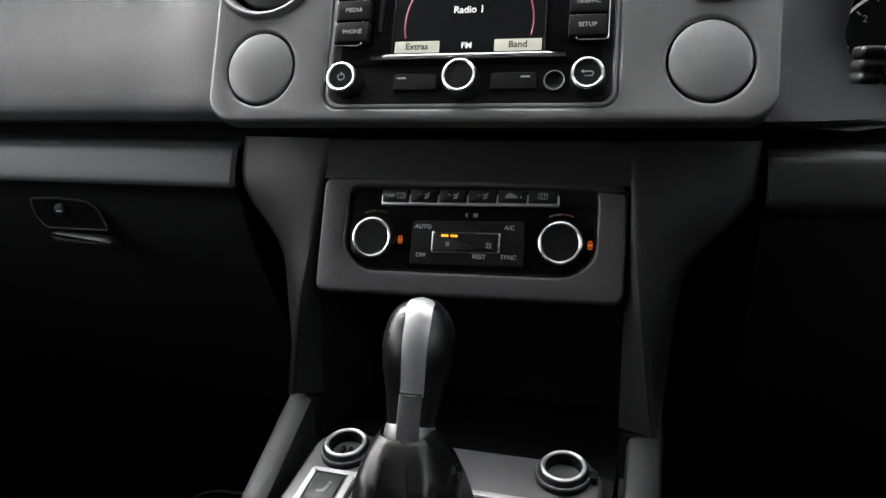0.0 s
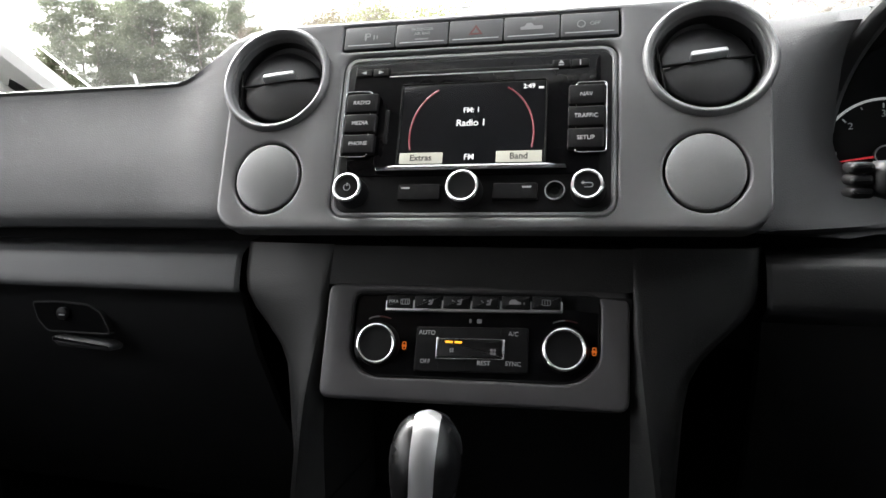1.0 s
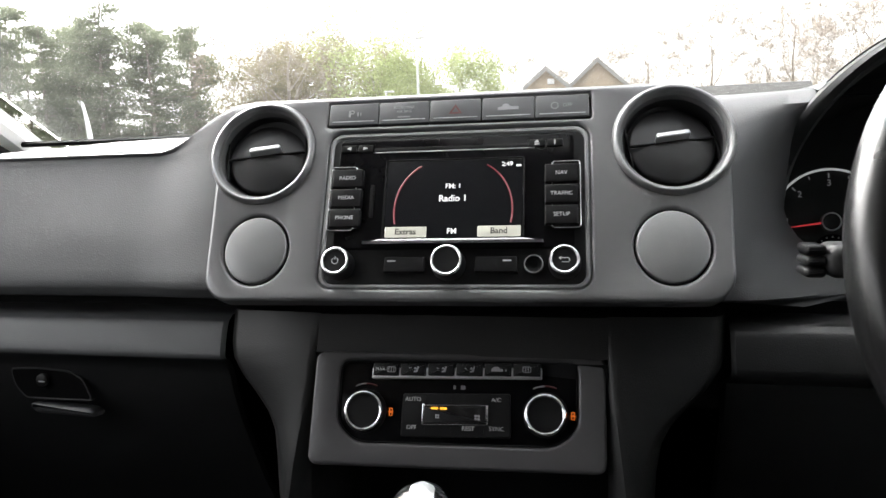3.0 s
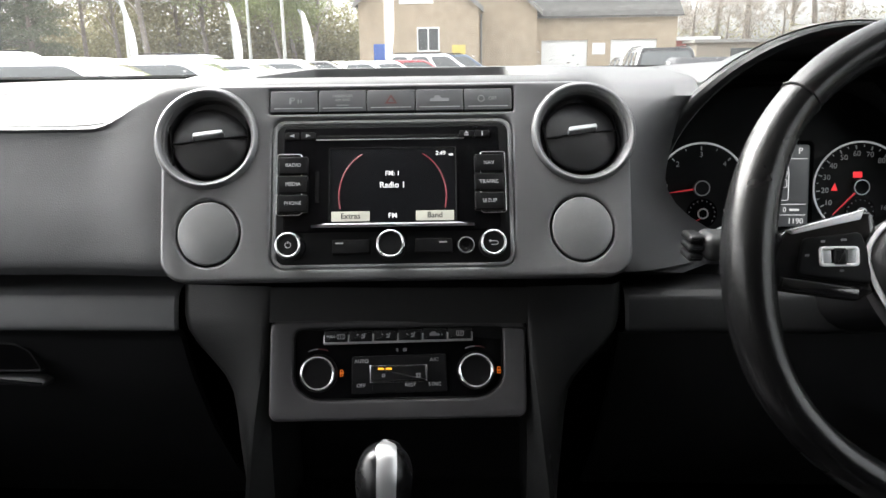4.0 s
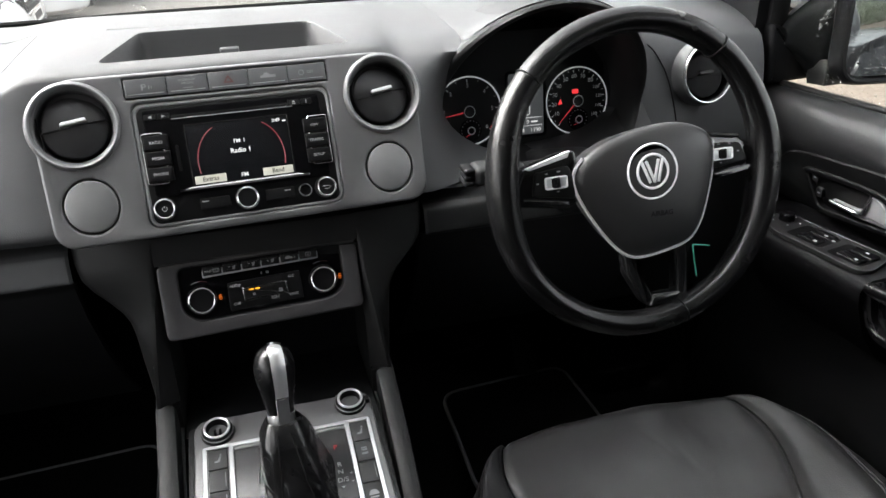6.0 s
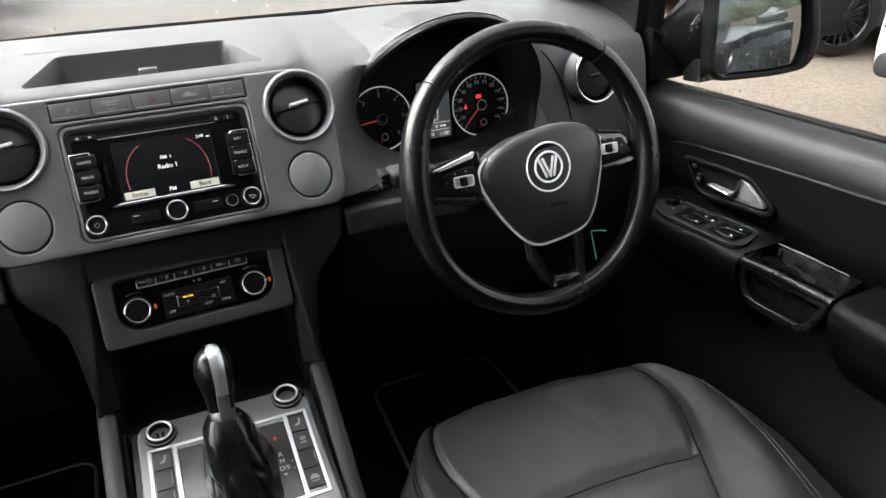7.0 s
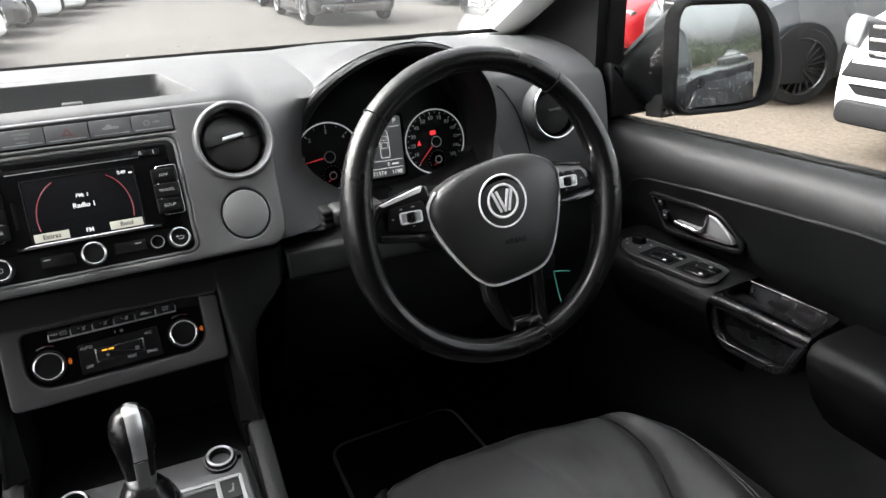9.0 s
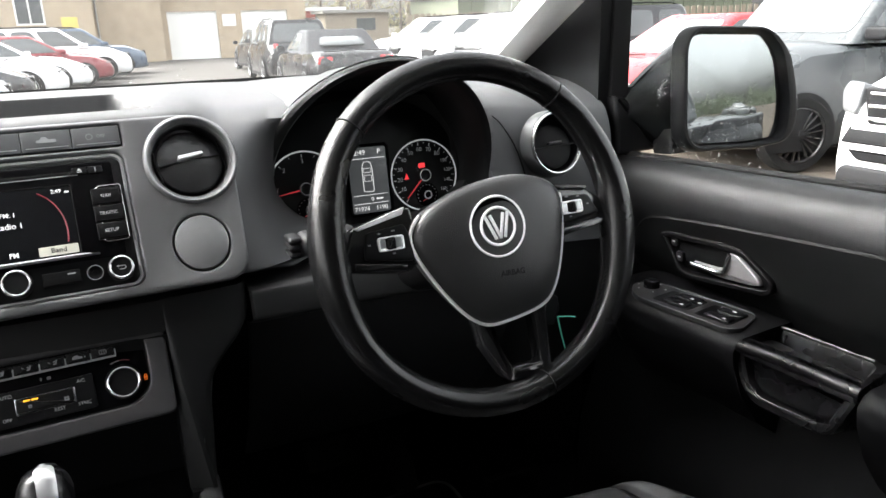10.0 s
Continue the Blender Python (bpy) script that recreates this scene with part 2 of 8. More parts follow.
def inset(points, d):
    """The polygon moved inwards by d (outwards where d is negative)."""
    area = sum(points[i - 1][0] * p[1] - p[0] * points[i - 1][1] for i, p in enumerate(points))
    s = 1 if area > 0 else -1
    out, c = [], len(points)
    for i in range(c):
        a, p, b = (Vector(points[k % c]) for k in (i - 1, i, i + 1))
        e1, e2 = (p - a), (b - p)
        if e1.length < 1e-9:
            e1 = e2
        if e2.length < 1e-9:
            e2 = e1
        n1 = Vector((-e1.y, e1.x)).normalized()
        n2 = Vector((-e2.y, e2.x)).normalized()
        h = n1 + n2
        h = h / max(0.35, h.length_squared / 2) if h.length > 1e-6 else n1
        out.append((p.x + s * d * h.x, p.y + s * d * h.y))
    return out


def rings(bm, loops, cap_first=False, cap_last=False, closed=True, ring_closed=False):
    """Joins loops of points by quads."""
    vs = [[bm.verts.new(p) for p in loop] for loop in loops]
    n = len(vs[0])
    pairs = list(zip(vs, vs[1:])) + ([(vs[-1], vs[0])] if ring_closed else [])
    for a, b in pairs:
        for i in range(n if closed else n - 1):
            j = (i + 1) % n
            try:
                bm.faces.new((a[i], a[j], b[j], b[i]))
            except ValueError:
                pass
    if cap_first:
        bm.faces.new(vs[0])
    if cap_last:
        bm.faces.new(vs[-1])
    return vs


def slab(outline, w0, w1, bevel=0.0, bm=None, dome=0.0):
    """A plate with that outline from w0 up to w1, its upper edge rounded."""
    bm = bm or bmesh.new()
    loops = [[(x, y, w0) for x, y in outline]]
    if bevel:
        loops.append([(x, y, w1 - bevel) for x, y in outline])
        for k in (1, 2, 3):
            a = radians(30 * k)
            loops.append([(x, y, w1 - bevel * (1 - math.sin(a))) for x, y in inset(outline, bevel * (1 - math.cos(a)))])
    else:
        loops.append([(x, y, w1) for x, y in outline])
    if dome:
        cx = sum(p[0] for p in outline) / len(outline)
        cy = sum(p[1] for p in outline) / len(outline)
        base = loops[-1]
        for k in (0.8, 0.55, 0.25):
            loops.append([(cx + (x - cx) * k, cy + (y - cy) * k, w1 + dome * (1 - k * k)) for x, y, _ in base])
    rings(bm, loops, cap_first=True, cap_last=True)
    return bm


def hoop(outer, inner, w0, w1, bevel=0.0008, bm=None):
    """A flat ring between two outlines of equal count."""
    bm = bm or bmesh.new()
    loops = [[(x, y, w0) for x, y in outer], [(x, y, w1 - bevel) for x, y in outer], [(x, y, w1) for x, y in inset(outer, bevel)],
             [(x, y, w1) for x, y in inset(inner, -bevel)], [(x, y, w1 - bevel) for x, y in inner], [(x, y, w0) for x, y in inner]]
    rings(bm, loops, ring_closed=True)
    return bm


def holed(outline, holes, w0, w1, bevel=0.002):
    """A plate with holes through it."""
    bm = bmesh.new()
    edges = []
    for k, loop in enumerate([outline, *holes]):
        d = bevel if k == 0 else -bevel
        rows = [[(x, y, w0) for x, y in loop], [(x, y, w1 - bevel) for x, y in loop]]
        for q in (1, 2, 3):
            a = radians(30 * q)
            rows.append([(x, y, w1 - bevel * (1 - math.sin(a))) for x, y in inset(loop, d * (1 - math.cos(a)))])
        top = rings(bm, rows)[-1]
        for i, v in enumerate(top):
            edges.append(bm.edges.get((v, top[(i + 1) % len(top)])) or bm.edges.new((v, top[(i + 1) % len(top)])))
    bmesh.ops.triangle_fill(bm, use_beauty=True, use_dissolve=False, edges=edges)
    return bm


def lathe(profile, n=40, cx=0.0, cy=0.0, bm=None, cap=True):
    """A profile of (radius, height) turned round the local z axis."""
    bm = bm or bmesh.new()
    loops = [[(cx + r * math.cos(2 * math.pi * i / n), cy + r * math.sin(2 * math.pi * i / n), w) for i in range(n)] for r, w in profile]
    rings(bm, loops, cap_first=cap, cap_last=cap)
    return bm


def torus(R, r, n=48, k=10, cx=0.0, cy=0.0, w=0.0, bm=None):
    bm = bm or bmesh.new()
    loops = []
    for i in range(n):
        a = 2 * math.pi * i / n
        loops.append([(cx + (R + r * math.cos(b)) * math.cos(a), cy + (R + r * math.cos(b)) * math.sin(a), w + r * math.sin(b))
                      for b in (2 * math.pi * j / k for j in range(k))])
    rings(bm, loops, ring_closed=True)
    return bm


def tube(path, radii, n=8, closed=False, bm=None, flat=1.0):
    """A round bar along a path."""
    bm = bm or bmesh.new()
    path = [Vector(p) for p in path]
    c = len(path)
    if not isinstance(radii, (list, tuple)):
        radii = [radii] * c
    loops, up = [], None
    for i, p in enumerate(path):
        a = path[i - 1] if (i or closed) else p
        b = path[(i + 1) % c] if (i < c - 1 or closed) else p
        t = (b - a).normalized()
        if up is None:
            up = t.cross(Vector((0.31, 0.17, 0.93))).normalized()
        up = (up - t * up.dot(t)).normalized()
        side = t.cross(up)
        loops.append([p + radii[i] * (math.cos(q) * up + flat * math.sin(q) * side) for q in (2 * math.pi * j / n for j in range(n))])
    rings(bm, loops, cap_first=not closed, cap_last=not closed, ring_closed=closed)
    return bm


def smooth_path(points, n=6):
    """A Catmull-Rom curve through the points."""
    p = [Vector(q) for q in points]
    p = [2 * p[0] - p[1], *p, 2 * p[-1] - p[-2]]
    out = []
    for i in range(1, len(p) - 2):
        for j in range(n):
            t = j / n
            out.append(0.5 * (2 * p[i] + (p[i + 1] - p[i - 1]) * t + (2 * p[i - 1] - 5 * p[i] + 4 * p[i + 1] - p[i + 2]) * t * t
                              + (3 * p[i] - p[i - 1] - 3 * p[i + 1] + p[i + 2]) * t ** 3))
    return out + [p[-2]]


def box(x0, x1, y0, y1, z0, z1, bevel=0.0, bm=None):
    bm = bm or bmesh.new()
    r = max(bevel, 1e-5)
    return slab(rrect((x0 + x1) / 2, (y0 + y1) / 2, abs(x1 - x0), abs(y1 - y0), r, 2 if bevel else 1), z0, z1, bevel, bm)


LETTERS = {}


def words(name, text, size, material, parent, m, align="CENTER", bold=0.0):
    """Lettering in the built-in font, as a flat mesh."""
    key = (text, size, align, bold, material.name)
    if key not in LETTERS:
        curve = bpy.data.curves.new(name, "FONT")
        curve.body, curve.size, curve.align_x, curve.align_y = text, size, align, "CENTER"
        curve.offset, curve.extrude = bold, 0.00008
        curve.resolution_u = 3
        ob = bpy.data.objects.new(name, curve)
        scene.collection.objects.link(ob)
        me = bpy.data.meshes.new_from_object(ob.evaluated_get(bpy.context.evaluated_depsgraph_get()))
        bpy.data.objects.remove(ob)
        me.name = name
        me.materials.clear()
        me.materials.append(material)
        LETTERS[key] = me
    ob = new(name, LETTERS[key])
    ob.parent = parent
    ob.matrix_basis = m
    return ob


def axes(origin, u, v):
    """A frame of reference from an origin, its x and its y."""
    u, v = Vector(u).normalized(), Vector(v).normalized()
    w = u.cross(v).normalized()
    v = w.cross(u)
    return Matrix(((u.x, v.x, w.x, origin[0]), (u.y, v.y, w.y, origin[1]), (u.z, v.z, w.z, origin[2]), (0, 0, 0, 1)))


def up(x, y, w=0.0):
    return Matrix.Translation((x, y, w))


# ---- the cab: dashboard ----
def along(sections, m=None, bm=None):
    """A sheet through rows of points."""
    bm = bm or bmesh.new()
    rings(bm, sections, closed=False)
    return bm


PROFILE_SIDE = [(0.10, 1.158), (0.036, 1.166), (0.030, 1.172), (0.034, 1.182), (0.05, 1.215), (0.073, 1.252), (0.0905, 1.2815), (0.0955, 1.2905), (0.1035, 1.2955), (0.20, 1.306), (0.30, 1.317), (0.40, 1.3285), (0.45, 1.331), (0.52, 1.30), (0.60, 1.24)]
PROFILE_MID = [(0.10, 1.158), (0.030, 1.166), (0.022, 1.172), (0.025, 1.182), (0.042, 1.215), (0.060, 1.258), (0.0725, 1.293), (0.082, 1.322), (0.096, 1.335), (0.16, 1.342), (0.28, 1.3455), (0.40, 1.343), (0.45, 1.336), (0.52, 1.30), (0.60, 1.24)]
PROFILE_DRIVER = PROFILE_SIDE[:4] + [(0.048, 1.215), (0.069, 1.251), (0.090, 1.281), (0.116, 1.305), (0.148, 1.3215), (0.20, 1.333), (0.30, 1.342), (0.40, 1.343), (0.45, 1.336)] + PROFILE_SIDE[13:]
PROFILE_RIGHT = [(0.16, 1.10), (0.172, 1.135), (0.176, 1.16), (0.18, 1.18), (0.187, 1.215), (0.194, 1.25), (0.2, 1.272), (0.21, 1.292), (0.222, 1.303), (0.25, 1.317), (0.31, 1.332), (0.40, 1.340), (0.45, 1.334), (0.52, 1.295), (0.60, 1.24)]


def blend(a, b, t):
    t = max(0.0, min(1.0, t))
    t = t * t * (3 - 2 * t)
    return [(p[0] + (q[0] - p[0]) * t, p[1] + (q[1] - p[1]) * t) for p, q in zip(a, b)]


def fine(profile, n=3):
    return [(p.x, p.y) for p in smooth_path([(y, z, 0) for y, z in profile], n)]


def build_dashboard():
    d = thing("dashboard", Matrix(), "dark grey soft grained plastic dashboard across the cab", "dashboard")
    # the tray on top is an opening in the pad
    sections = []
    xs = [-0.80, -0.7, -0.6, -0.5, -0.42, -0.36, -0.32, -0.30, -0.29, -0.28, -0.27, -0.26, -0.25, -0.24, -0.23, -0.22, -0.21, -0.20, -0.18, -0.165, -0.15]
    for x in xs:
        prof = fine(blend(PROFILE_SIDE, PROFILE_MID, (x + 0.295) / 0.095))
        sections.append([(x, y, z - 0.012 * max(0, abs(x) - 0.55) / 0.25) for y, z in prof])
    part("passenger_pad", along(sections), M_DASH_TOP, d)

    # fine joint round the lid in the passenger side of the dash top
    def side_top(x, y):
        ps = [p for p in fine(blend(PROFILE_SIDE, PROFILE_MID, (x + 0.295) / 0.095)) if p[1] > 1.27 and p[0] < 0.47]
        for a, b in zip(ps, ps[1:]):
            if a[0] <= y <= b[0]:
                return a[1] + (b[1] - a[1]) * (y - a[0]) / max(1e-9, b[0] - a[0])
        return ps[-1][1]
    lid = smooth_path([(-0.72, 0.1045, 0), (-0.6, 0.1045, 0), (-0.45, 0.1045, 0), (-0.36, 0.1045, 0), (-0.315, 0.1055, 0), (-0.292, 0.113, 0), (-0.278, 0.135, 0), (-0.268, 0.165, 0), (-0.261, 0.205, 0), (-0.255, 0.25, 0),
                       (-0.251, 0.29, 0), (-0.246, 0.33, 0), (-0.25, 0.352, 0), (-0.275, 0.360, 0), (-0.33, 0.352, 0), (-0.43, 0.330, 0), (-0.55, 0.305, 0), (-0.72, 0.27, 0)], 4)
    part("lid_seam", tube([(p.x, p.y, side_top(p.x, p.y) - 0.012 * max(0, abs(p.x) - 0.55) / 0.25 + 0.0002) for p in lid], 0.0007, 5), M_DASH, d)
    mid = fine(PROFILE_MID)
    # centre: front lip, then the pad behind the tray
    lip = [p for p in mid[:mid.index(min(mid, key=lambda q: abs(q[0] - 0.105) + (9 if q[1] < 1.3 else 0))) + 1]]
    part("centre_pad", along([[(x, y, z) for y, z in lip] for x in (-0.15, -0.1, 0, 0.1, 0.15)]), M_DASH_TOP, d)
    back = [p for p in mid if p[0] > 0.245 and p[1] > 1.2]
    part("rear_pad", along([[(x, y, z) for y, z in back] for x in (-0.15, -0.1, 0, 0.1, 0.15)]), M_DASH_TOP, d)
    y0, y1 = lip[-1][0], back[0][0]
    strip = [p for p in mid if y0 - 1e-6 <= p[0] <= y1 + 1e-6 and p[1] > 1.3]
    rim = [(-0.142, 0.112), (0.142, 0.112), (0.108, 0.247), (-0.108, 0.247)]
    rim = rounded(rim, 0.012, 3)
    side = [y0] + [p[0] for p in strip if y0 + 1e-4 < p[0] < y1 - 1e-4] + [y1]
    outer = [(0.15, y) for y in side] + [(-0.15, y) for y in side[::-1]]

    def height(y):
        ps = [p for p in mid if p[1] > 1.3]
        for a, b in zip(ps, ps[1:]):
            if a[0] <= y <= b[0]:
                return a[1] + (b[1] - a[1]) * (y - a[0]) / max(1e-9, b[0] - a[0])
        return ps[-1][1]
    bm = bmesh.new()
    ring_o = [bm.verts.new((x, y, height(y))) for x, y in outer]
    ring_i = [bm.verts.new((x, y, height(y))) for x, y in rim]
    edges = [bm.edges.new((r[i], r[(i + 1) % len(r)])) for r in (ring_o, ring_i) for i in range(len(r))]
    bmesh.ops.triangle_fill(bm, use_beauty=True, edges=edges)
    part("tray_surround", bm, M_DASH_TOP, d)
    bm = bmesh.new()
    low = inset(rim, 0.006)
    rings(bm, [[(x, y, height(y)) for x, y in rim], [(x, y, height(y) - 0.003) for x, y in inset(rim, 0.002)], [(x, y, 1.312) for x, y in low],
               [(x, y, 1.308) for x, y in inset(low, 0.004)]], cap_last=True)
    part("tray", bm, M_LOWER, d, "recessed storage tray in the dash top")
    bm = box(-0.012, 0.012, 0.222, 0.234, 1.308, 1.322, 0.002)
    part("tray_socket", bm, M_BUTTON, d)
    part("windscreen_seal", tube([(x, 0.452, 1.334 + (0.005 if x > 0 else 0.005 * math.exp(-((x) / 0.2) ** 4))) for x in (-0.78, -0.6, -0.4, -0.3, -0.2, -0.1, 0, 0.1, 0.2, 0.3, 0.5, 0.7, 0.78)], 0.0045, 6), M_RUBBER, d)
    rows = []
    for i in range(9):
        x = 0.398 + 0.18 * i / 8
        sn = max(0.0, 1 - ((x - 0.398) / 0.145) ** 2) ** 0.5
        ze = 1.225 - 0.062 * sn
        rows.append([(x, 0.10, 1.12), (x, 0.075, 1.150), (x, 0.08, 1.156)] + [(x, 0.08 + (0.06 + 0.05 * (1 - sn)) * t ** 0.7, 1.156 + (ze - 1.156) * t) for t in (0.3, 0.6, 1.0)] + [(x, 0.2, ze - 0.004)])
    part("binnacle_lower_pad", along(rows), M_LOWER, d)
    back = [p for p in fine(PROFILE_DRIVER) if p[0] > 0.17 and p[1] > 1.2]
    part("binnacle_rear_pad", along([[(x, y, z - 0.004) for y, z in back] for x in (0.24, 0.3, 0.4, 0.5, 0.57)]), M_DASH_TOP, d)
    # the skin that flows from the pad up over the dials
    top = [p for p in fine(PROFILE_DRIVER) if p[0] > 0.12]

    def pad_height(y):
        for p, q in zip(top, top[1:]):
            if p[0] <= y <= q[0]:
                return p[1] + (q[1] - p[1]) * (y - p[0]) / max(1e-9, q[0] - p[0])
        return top[0][1] if y < top[0][0] else top[-1][1]
    right_top = [p for p in fine(PROFILE_RIGHT) if p[0] > 0.2]

    def right_height(y):
        for p, q in zip(right_top, right_top[1:]):
            if p[0] <= y <= q[0]:
                return p[1] + (q[1] - p[1]) * (y - p[0]) / max(1e-9, q[0] - p[0])
        return right_top[0][1] - 2.2 * (right_top[0][0] - y) if y < right_top[0][0] else right_top[-1][1]

    def hood_lip(x):
        sn = math.sqrt(max(0.0, 1 - ((x - 0.398) / 0.151) ** 2))
        return sn, 0.072 + (0.128 if x < 0.398 else 0.068) * (1 - sn)

    def skin(x, y):
        sn, lip = hood_lip(x)
        t = max(0.0, min(1.0, (y - lip) / (0.42 - lip)))
        rr = 0.155 - (0.006 * (1 - sn) if x < 0.398 else 0.0)
        hood = 1.225 + math.sqrt(max(0.0, rr * rr - (x - 0.398) ** 2)) * (1 - 0.35 * t ** 0.6 * sn)
        side = max(0.0, min(1.0, (x - 0.42) / 0.12))
        pad = pad_height(y) * (1 - side) + right_height(y) * side - 0.003
        s = 0.035 * min(1.0, 6 * t + 0.05)
        h = max(s - abs(hood - pad), 0.0) / s
        return max(hood, pad) + h * h * s * 0.25 + 0.0012
    # right of the fascia the pad sweeps back to the side of the hood
    edge = 0.288
    sections = [[(x, y, z) for y, z in fine(blend(PROFILE_MID, PROFILE_DRIVER, t))] for x, t in ((0.15, 0.0), (0.165, 0.12), (0.18, 0.36), (0.193, 0.65), (0.205, 0.9))]
    crown = PROFILE_DRIVER[8]
    for k in range(1, 13):
        q = k / 12
        row = []
        for y, z in fine(blend(PROFILE_MID, PROFILE_DRIVER, 0.9 + 0.8 * q)):
            if z < 1.164 or y > 0.46:
                row.append((0.205 + (edge - 0.205) * q if y > 0.46 else 0.205 + 0.055 * q, y, z - 0.003 * q))
                continue
            if y > crown[0] and z > 1.3:
                lx, ly, lz = edge, y, skin(edge, min(y, 0.44)) - 0.0004
            elif z >= 1.225:
                sn = min(1.0, (z - 1.225) / 0.155)
                lx, ly, lz = 0.398 - (0.154 - 0.030 * (1 - sn)) * math.sqrt(1 - sn * sn), 0.070 + 0.117 * (1 - sn), z
            else:
                sn = min(1.0, (1.225 - z) / 0.062)
                lx, ly, lz = 0.398 - 0.124 * math.sqrt(1 - sn * sn), 0.187 - 0.05 * sn, z
            row.append((0.205 + (lx - 0.205) * q, y + (ly - y) * q ** 1.5, z + (lz - z) * q))
        sections.append(row)
    part("driver_pad", along(sections), M_DASH_TOP, d)
    rows = []
    for i in range(61):
        x = edge + (0.56 - edge) * i / 60
        lip = hood_lip(x)[1]
        start = lip if abs(x - 0.398) < 0.151 else 0.150 + 0.05 * max(0.0, x - 0.215) / 0.032
        rows.append([(x, y, skin(x, y)) for y in (start + (0.44 - start) * j / 24 for j in range(25))])
    part("binnacle_skin", along(rows), M_DASH_TOP, d, "", None, 80)
    right = fine(PROFILE_RIGHT)
    sections = []
    for x in (0.55, 0.565, 0.58, 0.60, 0.63, 0.68, 0.73, 0.76, 0.78, 0.80):
        lift = -0.012 * max(0, x - 0.6) / 0.2
        sections.append([(x, y, z + lift) for y, z in right])
    part("corner_pad", along(sections), M_DASH, d)
    part("corner_seam", tube(smooth_path([(0.594, 0.2005, 1.287), (0.607, 0.1975, 1.274), (0.625, 0.190, 1.243), (0.638, 0.1835, 1.203), (0.645, 0.179, 1.172)], 4), 0.0012, 5), M_DARK, d)
    # the upper pads follow the slight turn of the centre panel
    for pad in d.children:
        if pad.name.split(".")[0] in ("passenger_pad", "lid_seam", "centre_pad", "tray_surround", "driver_pad", "tray"):
            for v in pad.data.vertices:
                x, y, z = v.co
                bend = max(-0.0115, 0.050 * x) if x < 0.17 else 0.0085 * max(0.0, 1 - (x - 0.17) / 0.08)
                v.co.y += bend * max(0.0, min(1.0, (z - 1.160) / 0.02)) * max(0.0, min(1.0, (0.36 - y) / 0.25))
    # lower band, a seam at each side of the centre stack
    band = [(0.12, 1.150), (0.052, 1.149), (0.040, 1.146), (0.034, 1.140), (0.027, 1.118), (0.0285, 1.1125), (0.036, 1.108), (0.042, 1.095), (0.046, 1.08), (0.058, 1.05), (0.095, 0.98), (0.15, 0.90), (0.22, 0.82)]
    for name, a, b, label in (("glovebox", -0.80, -0.2055, "glovebox lid with a recessed latch"), ("knee_panel", 0.2055, 0.57, "")):
        s = fine(band[:6], 3)[:-1] + band[5:]
        if name == "knee_panel":
            s = [(y + (0.0 if z > 1.1 else 0.03), z) for y, z in s]
        k = [a, a + 0.003, (a + b) / 2, b - 0.003, b]
        if name == "glovebox":
            # pale band over a darker lid imitates light from above
            top = [p for p in s if p[1] >= 1.1124]
            part("glovebox_band", along([[(x, y + (0.004 if i in (0, 4) else 0), z) for y, z in top] for i, x in enumerate(k)]), M_BAND, d, "grained band above the glovebox, lightened as if lit")
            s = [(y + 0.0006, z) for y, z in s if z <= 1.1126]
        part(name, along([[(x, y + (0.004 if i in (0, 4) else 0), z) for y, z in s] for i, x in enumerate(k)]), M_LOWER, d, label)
    part("corner_lower_panel", along([[(x, 0.172, 1.13), (x, 0.165, 1.08), (x, 0.19, 0.95), (x, 0.25, 0.82)] for x in (0.55, 0.68, 0.80)]), M_LOWER, d)
    # black box behind the gap under the pad stands for its shade
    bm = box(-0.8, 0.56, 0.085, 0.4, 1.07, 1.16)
    part("shaded_shelf_back", bm, M_DARK, d)
    # glovebox latch
    g = axes((-0.39, 0.041, 1.08), (1, 0, 0), (0, 0.12, 1))
    cup = rounded([(-0.030, -0.013), (0.041, -0.013), (0.030, 0.006), (0.016, 0.0125), (-0.018, 0.0145), (-0.048, 0.013), (-0.042, -0.002)], 0.004, 3)
    part("latch_frame", hoop(inset(cup, -0.0012), inset(cup, 0.0004), -0.006, 0.0006, 0.0004), M_LOWER, d, "glovebox latch surround", g)
    part("latch_cup", slab(inset(cup, 0.0002), -0.006, 0.0001), M_VOID, d, "", g)
    handle = rounded([(-0.024, -0.0185), (-0.018, -0.0165), (0.040, -0.0195), (0.048, -0.0235), (0.045, -0.0285), (-0.016, -0.0265)][::-1], 0.003, 3)
    part("latch_handle", slab(handle, -0.010, 0.005, 0.004), M_GLOVE, d, "curved latch handle", g)
    part("lock", lathe([(0.0, 0.0), (0.006, 0.0), (0.006, 0.0035), (0.0045, 0.0042), (0.0, 0.0042)], 20, cap=False), M_BLACK, d, "", g @ up(-0.011, 0.004))
    part("lock_slot", slab(rrect(0, 0, 0.0062, 0.0012, 0.0004, 2), 0.0042, 0.0046), M_SILVER, d, "", g @ up(-0.010, 0.003))
    return d


build_dashboard()


